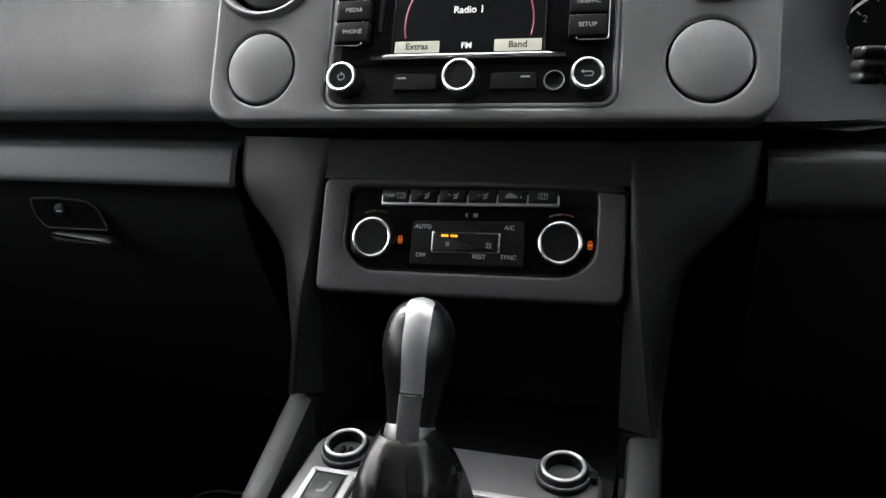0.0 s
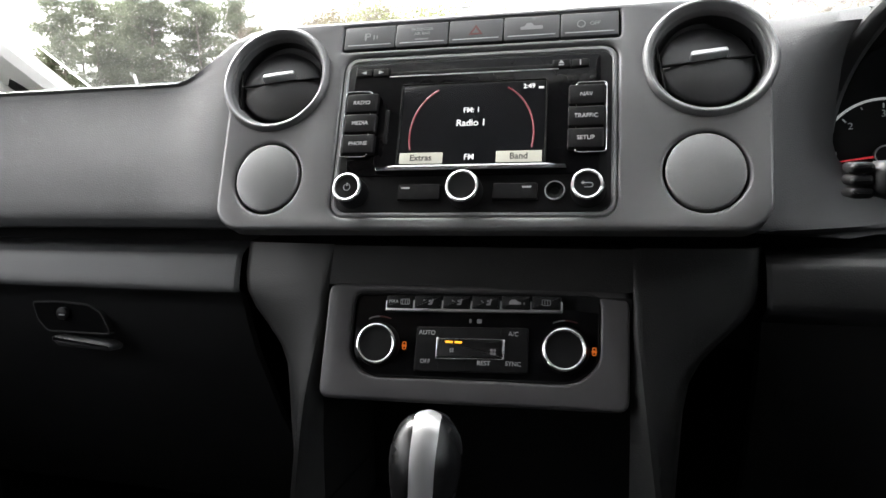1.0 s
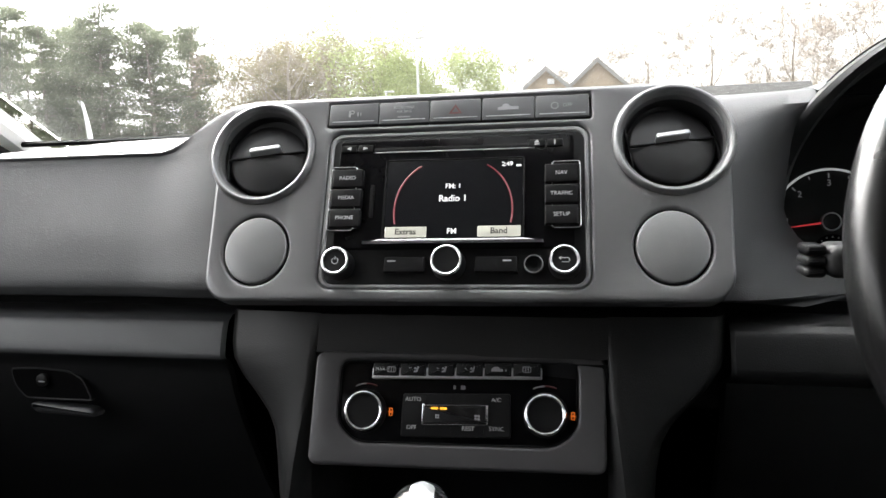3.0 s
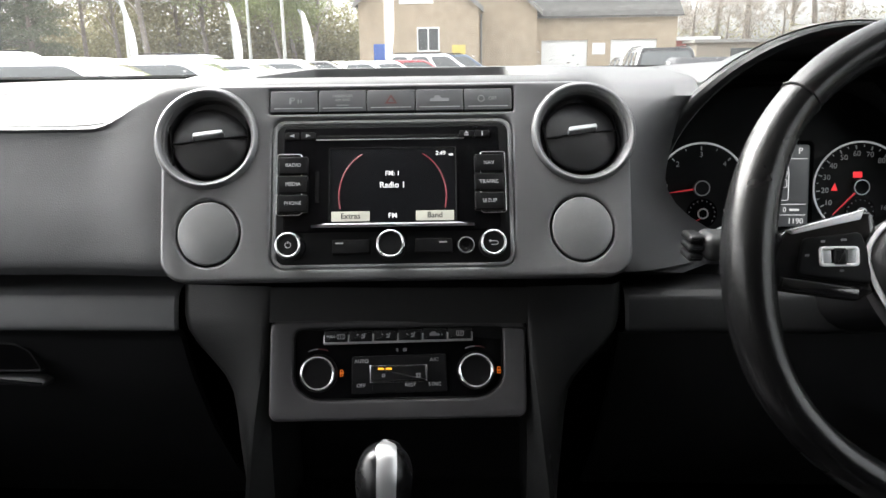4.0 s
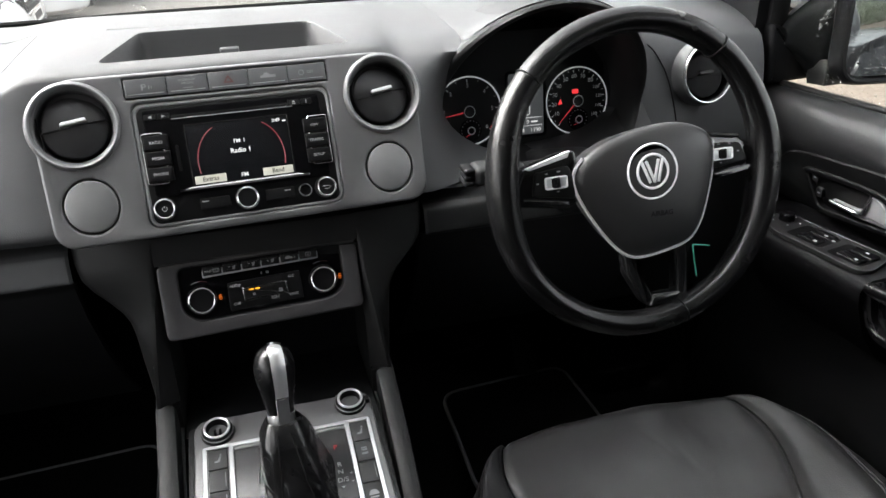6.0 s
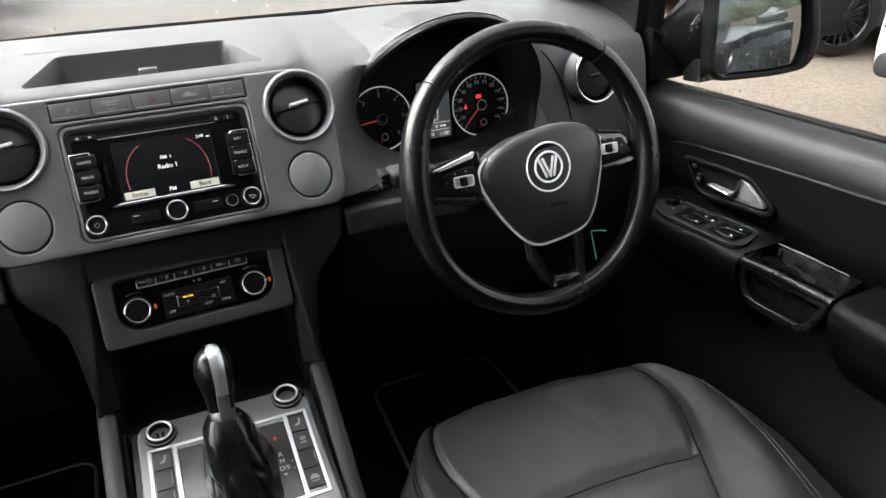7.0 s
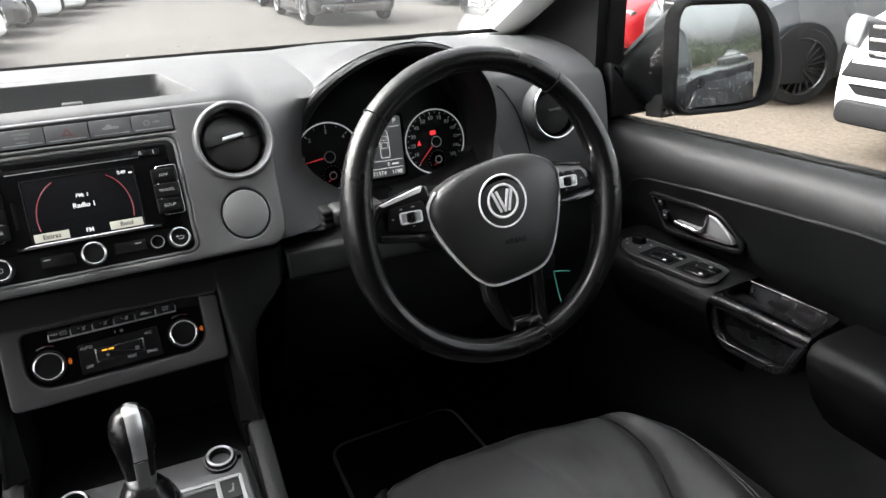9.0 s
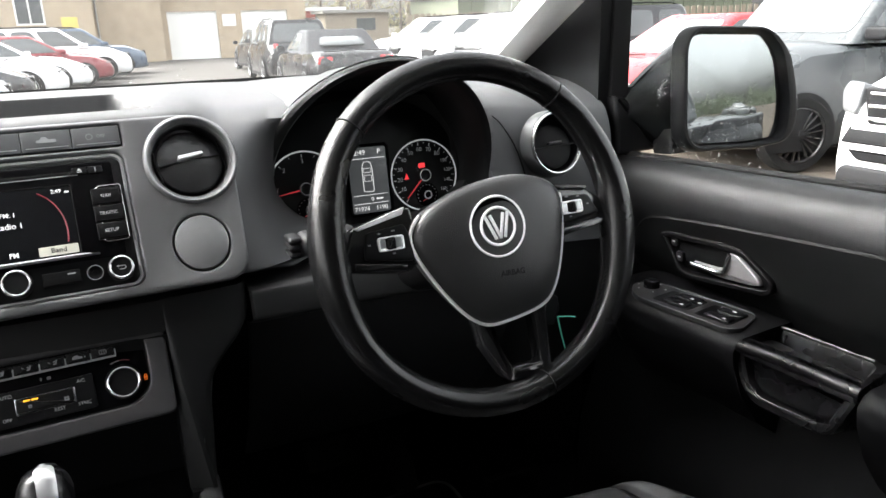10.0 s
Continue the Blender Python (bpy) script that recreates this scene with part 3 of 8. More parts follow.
# ---- the instrument binnacle ----
def build_binnacle():
    cx, cz, R = 0.398, 1.225, 0.151
    b = thing("instrument_cluster", Matrix(), "black round instrument cluster under an arched hood", "instrument cluster")
    arc = [radians(-22 + 224 * i / 56) for i in range(57)]

    def pt(a, r, y, squash=1.0, drop=0.0):
        return (cx + r * math.cos(a), y, cz + r * math.sin(a) * squash - drop)

    def lip_y(a):
        return 0.062 + (0.128 if math.cos(a) < 0 else 0.068) * (1 - max(0.0, math.sin(a)))

    def slim(a):
        return -0.021 * (1 - max(0.0, math.sin(a))) if math.cos(a) < 0 else 0.0
    def rim(a):
        return R + 0.003 - (0.006 * (1 - max(0.0, math.sin(a))) if math.cos(a) < 0 else 0.0)
    loops = []
    for f, r, dy in ((0, -0.012, 0.165), (0, -0.011, 0.05), (0, -0.006, 0.008), (0, -0.003, 0.0015), (0.5, -0.001, -0.001), (1, -0.003, 0.0), (1, -0.0005, 0.002), (1, 0.001, 0.009)):
        loops.append([pt(a, (R + slim(a)) * (1 - f) + rim(a) * f + r, lip_y(a) + dy * (1 if dy < 0.02 else 0.4 + 0.6 * max(0.0, math.sin(a)))) for a in arc])
    cut = next(i for i, a in enumerate(arc) if a > radians(158))
    for name, i0, i1, mat, label in (("hood_lip", 0, cut + 1, M_LOWER, "dark rounded lip and lining of the hood"), ("hood_lip", cut, len(arc), M_DASH, "grey lower end of the hood lip")):
        bm = along([loop[i0:i1] for loop in loops])
        back = [bm.verts.new(p) for p in loops[0][i0:i1]]
        mid_point = bm.verts.new((cx, 0.24, cz))
        for i in range(len(back) - 1):
            bm.faces.new((back[i], back[i + 1], mid_point))
        part(name, bm, mat, b, label)
    loops = [loops[-2], loops[-1]]
    for t in (0.06, 0.12, 0.25, 0.4, 0.6, 0.8, 1.0):
        loops.append([pt(a, rim(a) + 0.001, (lip_y(a) + 0.009) * (1 - t) + 0.42 * t, 1 - 0.35 * t ** 0.6 * max(0, math.sin(a))) for a in arc])
    part("hood", along(loops), M_DASH_TOP, b, "arched grey hood over the dials")
    # dial plate
    P = axes((0.399, 0.198, 1.214), (1, 0, 0), (0, 0.16, 1))
    plate = [q for q in rounded([(-0.142, -0.062), (0.142, -0.062), (0.15, 0.0), (0.118, 0.075), (0.06, 0.108), (-0.06, 0.108), (-0.118, 0.075), (-0.15, 0.0)], 0.03, 5)]
    part("dial_plate", slab(plate, -0.02, 0.0, 0.001), M_BLACK, b, "", P)
    part("lower_trim", slab(rrect(0, -0.068, 0.24, 0.02, 0.006), 0.0, 0.012, 0.004), M_PIANO, b, "", P)
    for x in (-0.05, -0.03, 0.045):
        part("legend_bar", slab(rrect(x, -0.0575, 0.014, 0.002, 0.0004, 1), 0.0, 0.0006), M_PRINT_DIM, b, "", P)

    def gauge(gx, marks, start, end, needle_at, needle_len, name):
        r = 0.0485
        g = part(name, lathe([(0.0, 0.0), (r, 0.0), (r, 0.0012), (0.0, 0.0012)], 56, cap=False), M_BLACK, b, "", P @ up(gx, 0))
        part("chrome_ring", torus(r, 0.0011, 72, 6, 0, 0, 0.003), M_DIAL_RING, g, "thin bright dial ring")
        bm, n = bmesh.new(), len(marks)
        total = (n - 1) * 2
        for i in range(total + 1):
            a = radians(start + (end - start) * i / total)
            long = i % 2 == 0
            ra, rb, wd = (r - 0.0035) if long else (r - 0.003), r - 0.0075 if long else r - 0.0055, 0.0006 if long else 0.0004
            c, s = math.cos(a), math.sin(a)
            q = [(ra * c - wd * s, ra * s + wd * c), (ra * c + wd * s, ra * s - wd * c), (rb * c + wd * s, rb * s - wd * c), (rb * c - wd * s, rb * s + wd * c)]
            slab(q, 0.0012, 0.0016, 0, bm)
        part("scale_marks", bm, M_PRINT, g)
        for i, text in enumerate(marks):
            if not text:
                continue
            a = radians(start + (end - start) * i / (n - 1))
            words("figure", text, 0.0082 if len(text) < 3 else 0.0068, M_PRINT, g, up((r - 0.0125) * math.cos(a), (r - 0.0125) * math.sin(a), 0.0018))
        # needle, hub and the small dial inside
        a = radians(needle_at)
        c, s = math.cos(a), math.sin(a)
        q = [(0.008 * c - 0.0009 * s, 0.008 * s + 0.0009 * c), (0.008 * c + 0.0009 * s, 0.008 * s - 0.0009 * c),
             (needle_len * c + 0.0003 * s, needle_len * s - 0.0003 * c), (needle_len * c - 0.0003 * s, needle_len * s + 0.0003 * c)]
        part("needle", slab(q, 0.005, 0.0062, 0), M_NEEDLE, g)
        part("hub", lathe([(0.0085, 0.001), (0.0085, 0.007), (0.007, 0.0082), (0.006, 0.0078), (0.0, 0.0078)], 24), M_BLACK, g)
        part("hub_ring", torus(0.0078, 0.0007, 28, 6, 0, 0, 0.0078), M_SILVER, g)
        sub = part("small_dial", lathe([(0.0, 0.0012), (0.0165, 0.0012), (0.0165, 0.002), (0.0, 0.002)], 32, cap=False), M_PIANO, g, "", up(0.002, -0.0275))
        bm = bmesh.new()
        for i in range(13):
            t = radians(215 - 250 * i / 12)
            slab(rrect(0.0138 * math.cos(t), 0.0138 * math.sin(t), 0.0014, 0.0014, 0.0004, 1), 0.002, 0.0024, 0, bm)
        part("small_marks", bm, M_PRINT_DIM, sub)
        part("small_hub", torus(0.0052, 0.0008, 20, 6, 0, 0, 0.006), M_SILVER, sub)
        part("small_needle", slab(rrect(-0.007, -0.004, 0.008, 0.0008, 0.0003, 1), 0.005, 0.0055), M_NEEDLE, sub, "", pose(0, 0, 0, 0, 0, 25))
        return g
    gauge(-0.084, ["0", "1", "2", "3", "4", "5", "6"], 222, -42, 188, 0.041, "rev_counter")
    sp = gauge(0.084, ["", "10", "20", "30", "40", "50", "60", "70", "80", "100", "120", "140", "160"], 230, -38, 226, 0.041, "speedometer")
    bm = slab(rrect(-0.002, 0.0135, 0.0095, 0.0065, 0.001, 2), 0.0014, 0.002)
    part("brake_lamp", bm, M_RED_LED, sp)
    part("belt_lamp", slab([(-0.0295, -0.0035), (-0.0225, -0.0035), (-0.0255, 0.0045)], 0.0014, 0.002), M_RED_LED, sp)
    red = bmesh.new()
    for i in range(8):
        a0, a1 = radians(-8 - 4 * i), radians(-8 - 4 * (i + 1) + 0.6)
        slab([(-0.084 + q * math.cos(a), q * math.sin(a)) for q, a in ((0.0455, a0), (0.0455, a1), (0.041, a1), (0.041, a0))], 0.0012, 0.0017, 0, red)
    part("red_zone", red, M_NEEDLE, b, "", P)
    # display between the dials
    lcd = part("display", slab(rrect(0.004, 0.002, 0.054, 0.088, 0.004), 0.0, 0.0015, 0.0005), M_LCD_GREY, b, "grey lit trip display", P)
    part("display_frame", hoop(rrect(0.004, 0.002, 0.062, 0.096, 0.006), rrect(0.004, 0.002, 0.0545, 0.0885, 0.004), 0.0, 0.004, 0.001), M_PIANO, lcd)
    words("clock_figures", "2:49", 0.0095, M_SCREEN_W, lcd, up(-0.006, 0.039, 0.002))
    words("gear_letter", "P", 0.0095, M_SCREEN_W, lcd, up(0.021, 0.039, 0.002))
    words("trip_figures", "71974", 0.0085, M_SCREEN_W, lcd, up(-0.010, -0.0365, 0.002))
    words("trip_figures", "1190", 0.0085, M_SCREEN_W, lcd, up(0.018, -0.0365, 0.002))
    words("speed_figure", "0", 0.0075, M_SCREEN_W, lcd, up(0.006, -0.024, 0.002))
    bm = bmesh.new()
    for yy in (0.031, -0.018, -0.0295):
        slab(rrect(0.004, yy, 0.049, 0.0007, 0.0002, 1), 0.0016, 0.002, 0, bm)
    slab(rrect(0.0165, -0.024, 0.010, 0.0022, 0.0004, 1), 0.0016, 0.002, 0, bm)
    outline = rounded([(-0.005, -0.014), (0.010, -0.014), (0.010, 0.018), (0.0075, 0.027), (-0.0025, 0.027), (-0.005, 0.018)], 0.003, 3)
    hoop(outline, inset(outline, 0.0008), 0.0016, 0.002, 0.0001, bm)
    for y0, y1 in ((0.0, 0.009), (0.012, 0.018)):
        o = rrect(0.0025, (y0 + y1) / 2, 0.011, y1 - y0, 0.0015, 2)
        hoop(o, inset(o, 0.0006), 0.0016, 0.002, 0.0001, bm)
    part("pickup_diagram", bm, M_SCREEN_W, lcd)
    return b


build_binnacle()

# ---- the centre panel ----
FACE = axes((0, 0.015, 1.2), (1, 0.050, 0), (-0.021, 0.42, 1))
VENTS = ((-0.1655, 0.0955), (0.1686, 0.0962))
DISCS = ((-0.1620, 0.0098), (0.1642, 0.0098))


def build_fascia():
    f = thing("centre_fascia", FACE, "satin grey centre panel round the radio and vents", "fascia")
    outline = rrect(0.002, 0.056, 0.416, 0.177, (0.020, 0.049, 0.049, 0.020), 8)
    # the lower half narrows a little
    outline = [(x * (1 - 0.022 * max(0.0, (0.02 - y) / 0.05)), y) for x, y in outline]
    holes = [circle(x, y, 0.0385, 40) for x, y in VENTS] + [circle(x, y, 0.0280, 36, 0.0295) for x, y in DISCS]
    holes.append(rrect(-0.001, 0.0445, 0.213, 0.134, 0.011, 5))
    holes.append([(p[0], p[1]) for p in rrect(-0.002, 0.128, 0.2175, 0.0215, 0.0015, 2)])
    part("panel", holed(outline, holes, -0.016, 0.0, 0.003), M_FASCIA, f)
    part("switch_well", slab(rrect(-0.002, 0.128, 0.219, 0.023, 0.002, 2), -0.014, -0.006), M_DARK, f)
    # five switches in a row
    for i in range(5):
        k = part("switch", slab(rrect(-0.002 + 0.0432 * (i - 2), 0.128, 0.0424, 0.0198, 0.001, 2), -0.007, 0.0005, 0.0008), M_BUTTON, f)
        bm = bmesh.new()
        if i == 0:
            slab(rrect(-0.0035, 0, 0.0018, 0.006, 0.0005, 2), 0, 0.0002, 0, bm)
            hoop(rrect(-0.0015, 0.0015, 0.004, 0.0035, 0.0012, 2), rrect(-0.0015, 0.0015, 0.0022, 0.0018, 0.0006, 2), 0, 0.0002, 0.00005, bm)
            for j in range(2):
                slab(rrect(0.0035 + 0.0025 * j, -0.0005, 0.001, 0.004 - 0.001 * j, 0.0004, 2), 0, 0.0002, 0, bm)
        elif i == 1:
            for j, text in enumerate(("PASSENGER", "AIR BAG")):
                words("switch_word", text, 0.0034, M_PRINT_DIM, k, up(-0.002 + 0.0432 * (i - 2), 0.1325 - 0.0036 * j, 0.0006), bold=0.00005)
            slab(rrect(0, -0.0045, 0.011, 0.0011, 0.0003, 1), 0, 0.0002, 0, bm)
        elif i == 2:
            tri = [(-0.0055, -0.0035), (0.0055, -0.0035), (0, 0.005)]
            hoop(tri, inset(tri, 0.0014), 0, 0.0002, 0.00003, bm)
        elif i == 3:
            slab(rounded([(-0.0085, -0.002), (0.0085, -0.002), (0.0085, 0.001), (0.002, 0.001), (0.0, 0.0035), (-0.004, 0.0035), (-0.005, 0.001), (-0.0085, 0.0005)], 0.0006, 2), 0, 0.0002, 0, bm)
        else:
            hoop(circle(-0.006, 0, 0.0032, 16), circle(-0.006, 0, 0.0024, 16), 0, 0.0002, 0.00005, bm)
            words("switch_word", "OFF", 0.0044, M_PRINT_DIM, k, up(0.0022 + 0.0432 * (i - 2), 0.1285, 0.0006), bold=0.00005)
        part("switch_mark", bm, M_DIM_RED if i == 2 else M_PRINT_DIM, k, "", up(-0.002 + 0.0432 * (i - 2), 0.1285, 0.0005))
        part("switch_line", slab(rrect(-0.002 + 0.0432 * (i - 2), 0.1215, 0.036, 0.0006, 0.0002, 1), 0.0004, 0.0008), M_SILVER, k)
    for x, y in DISCS:
        part("round_cover", slab(circle(x, y, 0.0265, 40, 0.0280), -0.012, 0.0005, 0.0018, dome=0.0026), M_COVER, f, "plain round grey cover plate")
        part("cover_groove", slab(circle(x, y, 0.0296, 36, 0.0309), -0.016, -0.007), M_DARK, f)
    return f


build_fascia()


def air_vent(name, m, label, tilt, tab=0.0, group="round air vents"):
    v = thing(name, m, label, "air vent", group)
    part("bezel", lathe([(0.0388, -0.012), (0.0466, -0.008), (0.0466, 0.0005), (0.0454, 0.0030), (0.0436, 0.0042), (0.0418, 0.0036), (0.0402, 0.0015), (0.0385, -0.004), (0.0372, -0.009)], 56, cap=False), M_FASCIA, v, "bevelled satin grey ring")
    part("bright_ring", torus(0.0432, 0.0013, 64, 8, 0, 0, 0.0030), M_RING, v)
    part("bowl", lathe([(0.0374, -0.007), (0.0366, -0.014), (0.033, -0.028), (0.02, -0.036), (0.0, -0.037)], 44, cap=False), M_VENT, v)
    flap = part("flap", slab(circle(0, 0, 0.0338, 48), -0.008, -0.002, 0.003, dome=0.0045), M_VENT, v, "domed black vent flap", pose(0, 0, -0.0085, tilt, 6, 8))
    part("flap_slit", slab(rrect(0, 0.0005, 0.066, 0.0012, 0.0003, 1), -0.001, 0.0012), M_DARK, flap, "", up(0, 0, 0.001))
    bm = slab(rounded([(-0.0135, 0.0002), (0.0135, 0.0012), (0.013, 0.0058), (-0.0125, 0.0052)], 0.0018, 3), -0.002, 0.0075, 0.0012)
    part("tab", bm, M_SILVER, flap, "silver thumb tab", pose(tab, 0, 0.0015, -8, 0, 0))
    for sx in (-1, 1):
        part("flap_edge", slab(rrect(sx * 0.0335, 0, 0.0012, 0.04, 0.0005, 2), -0.004, 0.0008), M_DARK, flap, "", pose(0, 0, -0.0005))
    return v


for (vx, vy), ti in zip(VENTS, (-6, -6)):
    air_vent("air_vent", FACE @ up(vx, vy, 0.0), "round grey-rimmed air vent with silver tab, half open", ti)


def build_side_vent():
    m = axes((0.684, 0.175, 1.243), (1, 0.10, 0), (0, 0.20, 1))
    v = thing("side_air_vent", m, "round black louvred air vent with bright ring", "air vent", "round air vents")
    part("bezel", lathe([(0.0485, -0.02), (0.0485, 0.002), (0.047, 0.005), (0.0445, 0.006), (0.0415, 0.003), (0.041, -0.01)], 48, cap=False), M_DASH, v)
    part("bright_ring", torus(0.0437, 0.0018, 56, 8, 0, 0, 0.006), M_CHROME, v, "bright ring")
    part("bowl", lathe([(0.0415, 0.002), (0.040, -0.007), (0.036, -0.012), (0.0, -0.013)], 40, cap=False), M_VOID, v)
    flap = part("flap", slab(circle(0, 0, 0.0325, 48), -0.008, -0.002, 0.003, dome=0.0035), M_DARK, v, "domed black vent flap", pose(0, -0.004, -0.0035, -9, -3, 0))
    part("flap_slit", slab(rrect(0, 0.0005, 0.070, 0.0016, 0.0003, 1), -0.001, 0.0014), M_DARK, flap, "", up(0, 0, 0.001))
    part("tab", slab(rounded([(-0.012, 0.002), (0.012, 0.003), (0.012, 0.0065), (-0.011, 0.006)], 0.0015, 3), -0.002, 0.006, 0.001), M_VENT, flap, "black thumb tab")
    return v


build_side_vent()


# ---- radio ----
def build_radio():
    r = thing("car_radio", FACE @ up(-0.001, 0, 0), "black car radio with colour screen, knobs and lit menu", "radio")
    part("surround", hoop(rrect(0, 0.0445, 0.2125, 0.1335, 0.0115, 6), rrect(0, 0.0442, 0.2045, 0.1255, 0.0085, 6), -0.014, -0.0015, 0.0012), M_RING, r, "thin silver edge round the radio")
    part("body", slab(rrect(0, 0.0442, 0.2052, 0.1262, 0.0088, 6), -0.014, -0.002, 0.0015), M_BLACK, r)
    part("gloss_panel", slab(rounded([(-0.0925, 0.0095), (0.0915, 0.0095), (0.094, 0.0125), (0.094, 0.1035), (-0.096, 0.1035), (-0.096, 0.0125)], 0.004, 4), -0.004, 0.0002, 0.0006), M_PIANO, r, "glossy black front")
    part("disc_slot", slab(rrect(-0.002, 0.0945, 0.131, 0.0032, 0.001, 2), 0.0, 0.0008, 0.0003), M_DARK, r, "disc slot")
    part("slot_lip", slab(rrect(-0.002, 0.0922, 0.131, 0.0008, 0.0002, 2), 0.0, 0.0008, 0.0003), M_SILVER, r)
    for x, sy in ((-0.0885, 0), (-0.0745, 1), (0.0655, 2), (0.0795, 3)):
        b = part("small_key", slab(rrect(x, 0.096, 0.0128, 0.0062, 0.0008, 2), 0.0, 0.0016, 0.0006), M_BLACK, r)
        s = -1 if sy == 0 else 1
        if sy < 2:
            q = [(x - 0.0018 * s, 0.0945), (x + 0.0022 * s, 0.096), (x - 0.0018 * s, 0.0975)]
            bm = slab(q if s > 0 else q[::-1], 0.0016, 0.0018)
        elif sy == 2:
            bm = slab([(x - 0.002, 0.096), (x + 0.002, 0.096), (x, 0.0985)], 0.0016, 0.0018)
            slab(rrect(x, 0.0947, 0.004, 0.0008, 0.0002, 1), 0.0016, 0.0018, 0, bm)
        else:
            bm = slab(rrect(x, 0.096, 0.0009, 0.0042, 0.0002, 1), 0.0016, 0.0018)
        part("key_mark", bm, M_PRINT, b)
    for side, names, xs in ((-1, ("RADIO", "MEDIA", "PHONE"), -0.0865), (1, ("NAV", "TRAFFIC", "SETUP"), 0.0845)):
        bracket = rrect(xs + side * 0.0035, 0.0513, 0.0225, 0.0555, 0.003, 4)
        part("key_bracket", hoop(bracket, inset(bracket, 0.0013), -0.001, 0.0042, 0.0005), M_CHROME, r, "bright key surround")
        for i, text in enumerate(names):
            y = 0.0683 - 0.017 * i
            k = part("menu_key", slab(rrect(xs, y, 0.0255, 0.0158, 0.0012, 2), -0.001, 0.0052, 0.0012), M_BLACK, r)
            words("key_word", text, 0.0045, M_PRINT, k, up(xs, y, 0.0054))
    part("card_slot", slab(rrect(-0.0662, 0.0495, 0.0032, 0.028, 0.0008, 2), 0.0, 0.0012, 0.0004), M_BLACK, r)
    # screen
    s = part("screen", slab(rrect(0.0, 0.0505, 0.1095, 0.0655, 0.0012, 2), 0.0, 0.0010, 0.0003), M_SCREEN, r, "lit radio menu screen")
    part("screen_edge", hoop(rrect(0, 0.0503, 0.1125, 0.0685, 0.002, 3), rrect(0, 0.0505, 0.1100, 0.0660, 0.0012, 3), 0.0, 0.0018, 0.0004), M_BLACK, s)
    shelf = rounded([(-0.0715, 0.0138), (0.0715, 0.0138), (0.058, 0.0166), (-0.058, 0.0166)], 0.0008, 2)
    part("screen_shelf", slab(shelf, 0.0, 0.0042, 0.0012), M_SILVER, r, "silver ledge below the screen")
    for x, text, lit in ((-0.0368, "Extras", 1), (0.0, "FM", 0), (0.0368, "Band", 1)):
        if lit:
            k = part("soft_key", slab(rrect(x, 0.0228, 0.0335, 0.0088, 0.0006, 2), 0.0010, 0.0014, 0.0002), M_SCREEN_BTN, s)
        words("soft_key_word", text, 0.0068 if lit else 0.0064, M_SCREEN_TXT if lit else M_SCREEN_W, s, up(x, 0.0229, 0.0016), bold=0.00012)
    words("station_band", "FM: 1", 0.0058, M_SCREEN_W, s, up(0, 0.0607, 0.0014), bold=0.0001)
    words("station_name", "Radio 1", 0.0074, M_SCREEN_W, s, up(0, 0.0503, 0.0014), bold=0.00015)
    words("clock", "2:49", 0.0052, M_SCREEN_W, s, up(0.0425, 0.0785, 0.0014), bold=0.0001)
    bm = slab(rrect(0.0515, 0.0772, 0.004, 0.0016, 0.0003, 1), 0.001, 0.0014)
    part("clock_bar", bm, M_SCREEN_W, s)
    for sx in (-1, 1):
        pts = []
        for i in range(15):
            a = radians(-15 + 80 * i / 14)
            pts.append((sx * (0.0115 + 0.0355 * math.cos(a)), 0.0405 + 0.0435 * math.sin(a) * 0.96, 0.0012))
        part("red_arc", tube(pts, 0.0007, 4), M_SCREEN_RED, s)
    # knobs and keys below the screen
    for x, rad, kind in ((-0.0888, 0.0112, 0), (-0.0015, 0.0122, 1), (0.0865, 0.0112, 2)):
        k = part("knob", lathe([(rad + 0.001, -0.010), (rad + 0.0009, -0.002), (rad - 0.0004, 0.0042), (rad - 0.001, 0.0055), (0.0, 0.0055)], 40, cap=False), M_BLACK, r, "black rotary knob", up(x, -0.0032, 0.006))
        part("knob_ring", torus(rad - 0.0012, 0.00135, 44, 8, 0, 0, 0.0055), M_CHROME, k, "chrome ring")
        if kind == 0:
            bm = bmesh.new()
            pts = [(0.0025 * math.cos(radians(a)), 0.0025 * math.sin(radians(a)), 0.0058) for a in range(-240, 61, 20)]
            tube(pts, 0.0003, 4, bm=bm)
            slab(rrect(0, 0.0022, 0.0006, 0.0026, 0.0002, 1), 0.0055, 0.0061, 0, bm)
            part("power_mark", bm, M_PRINT, k)
        if kind == 2:
            bm = bmesh.new()
            pts = [(0.0022 + 0.0016 * math.cos(radians(a)), -0.0005 + 0.0016 * math.sin(radians(a)), 0.0058) for a in range(-90, 91, 20)]
            tube([(-0.002, -0.0021, 0.0058)] + pts + [(-0.0026, 0.0011, 0.0058)], 0.0003, 4, bm=bm)
            slab([(-0.0042, 0.0011), (-0.0024, -0.0002), (-0.0024, 0.0024)], 0.0055, 0.0061, 0, bm)
            part("return_mark", bm, M_PRINT, k)
    for x, bar in ((-0.0362, -0.0465), (0.0352, 0.0435)):
        k = part("wide_key", slab(rounded([(x - 0.0165, -0.0098), (x + 0.0165, -0.0098), (x + 0.0158, 0.0025), (x - 0.0158, 0.0025)], 0.001, 2), -0.003, 0.0012, 0.0008), M_BLACK, r)
        part("key_bar", slab(rrect(bar, -0.0008, 0.0068, 0.0011, 0.0003, 1), 0.0012, 0.0015), M_PRINT, k)
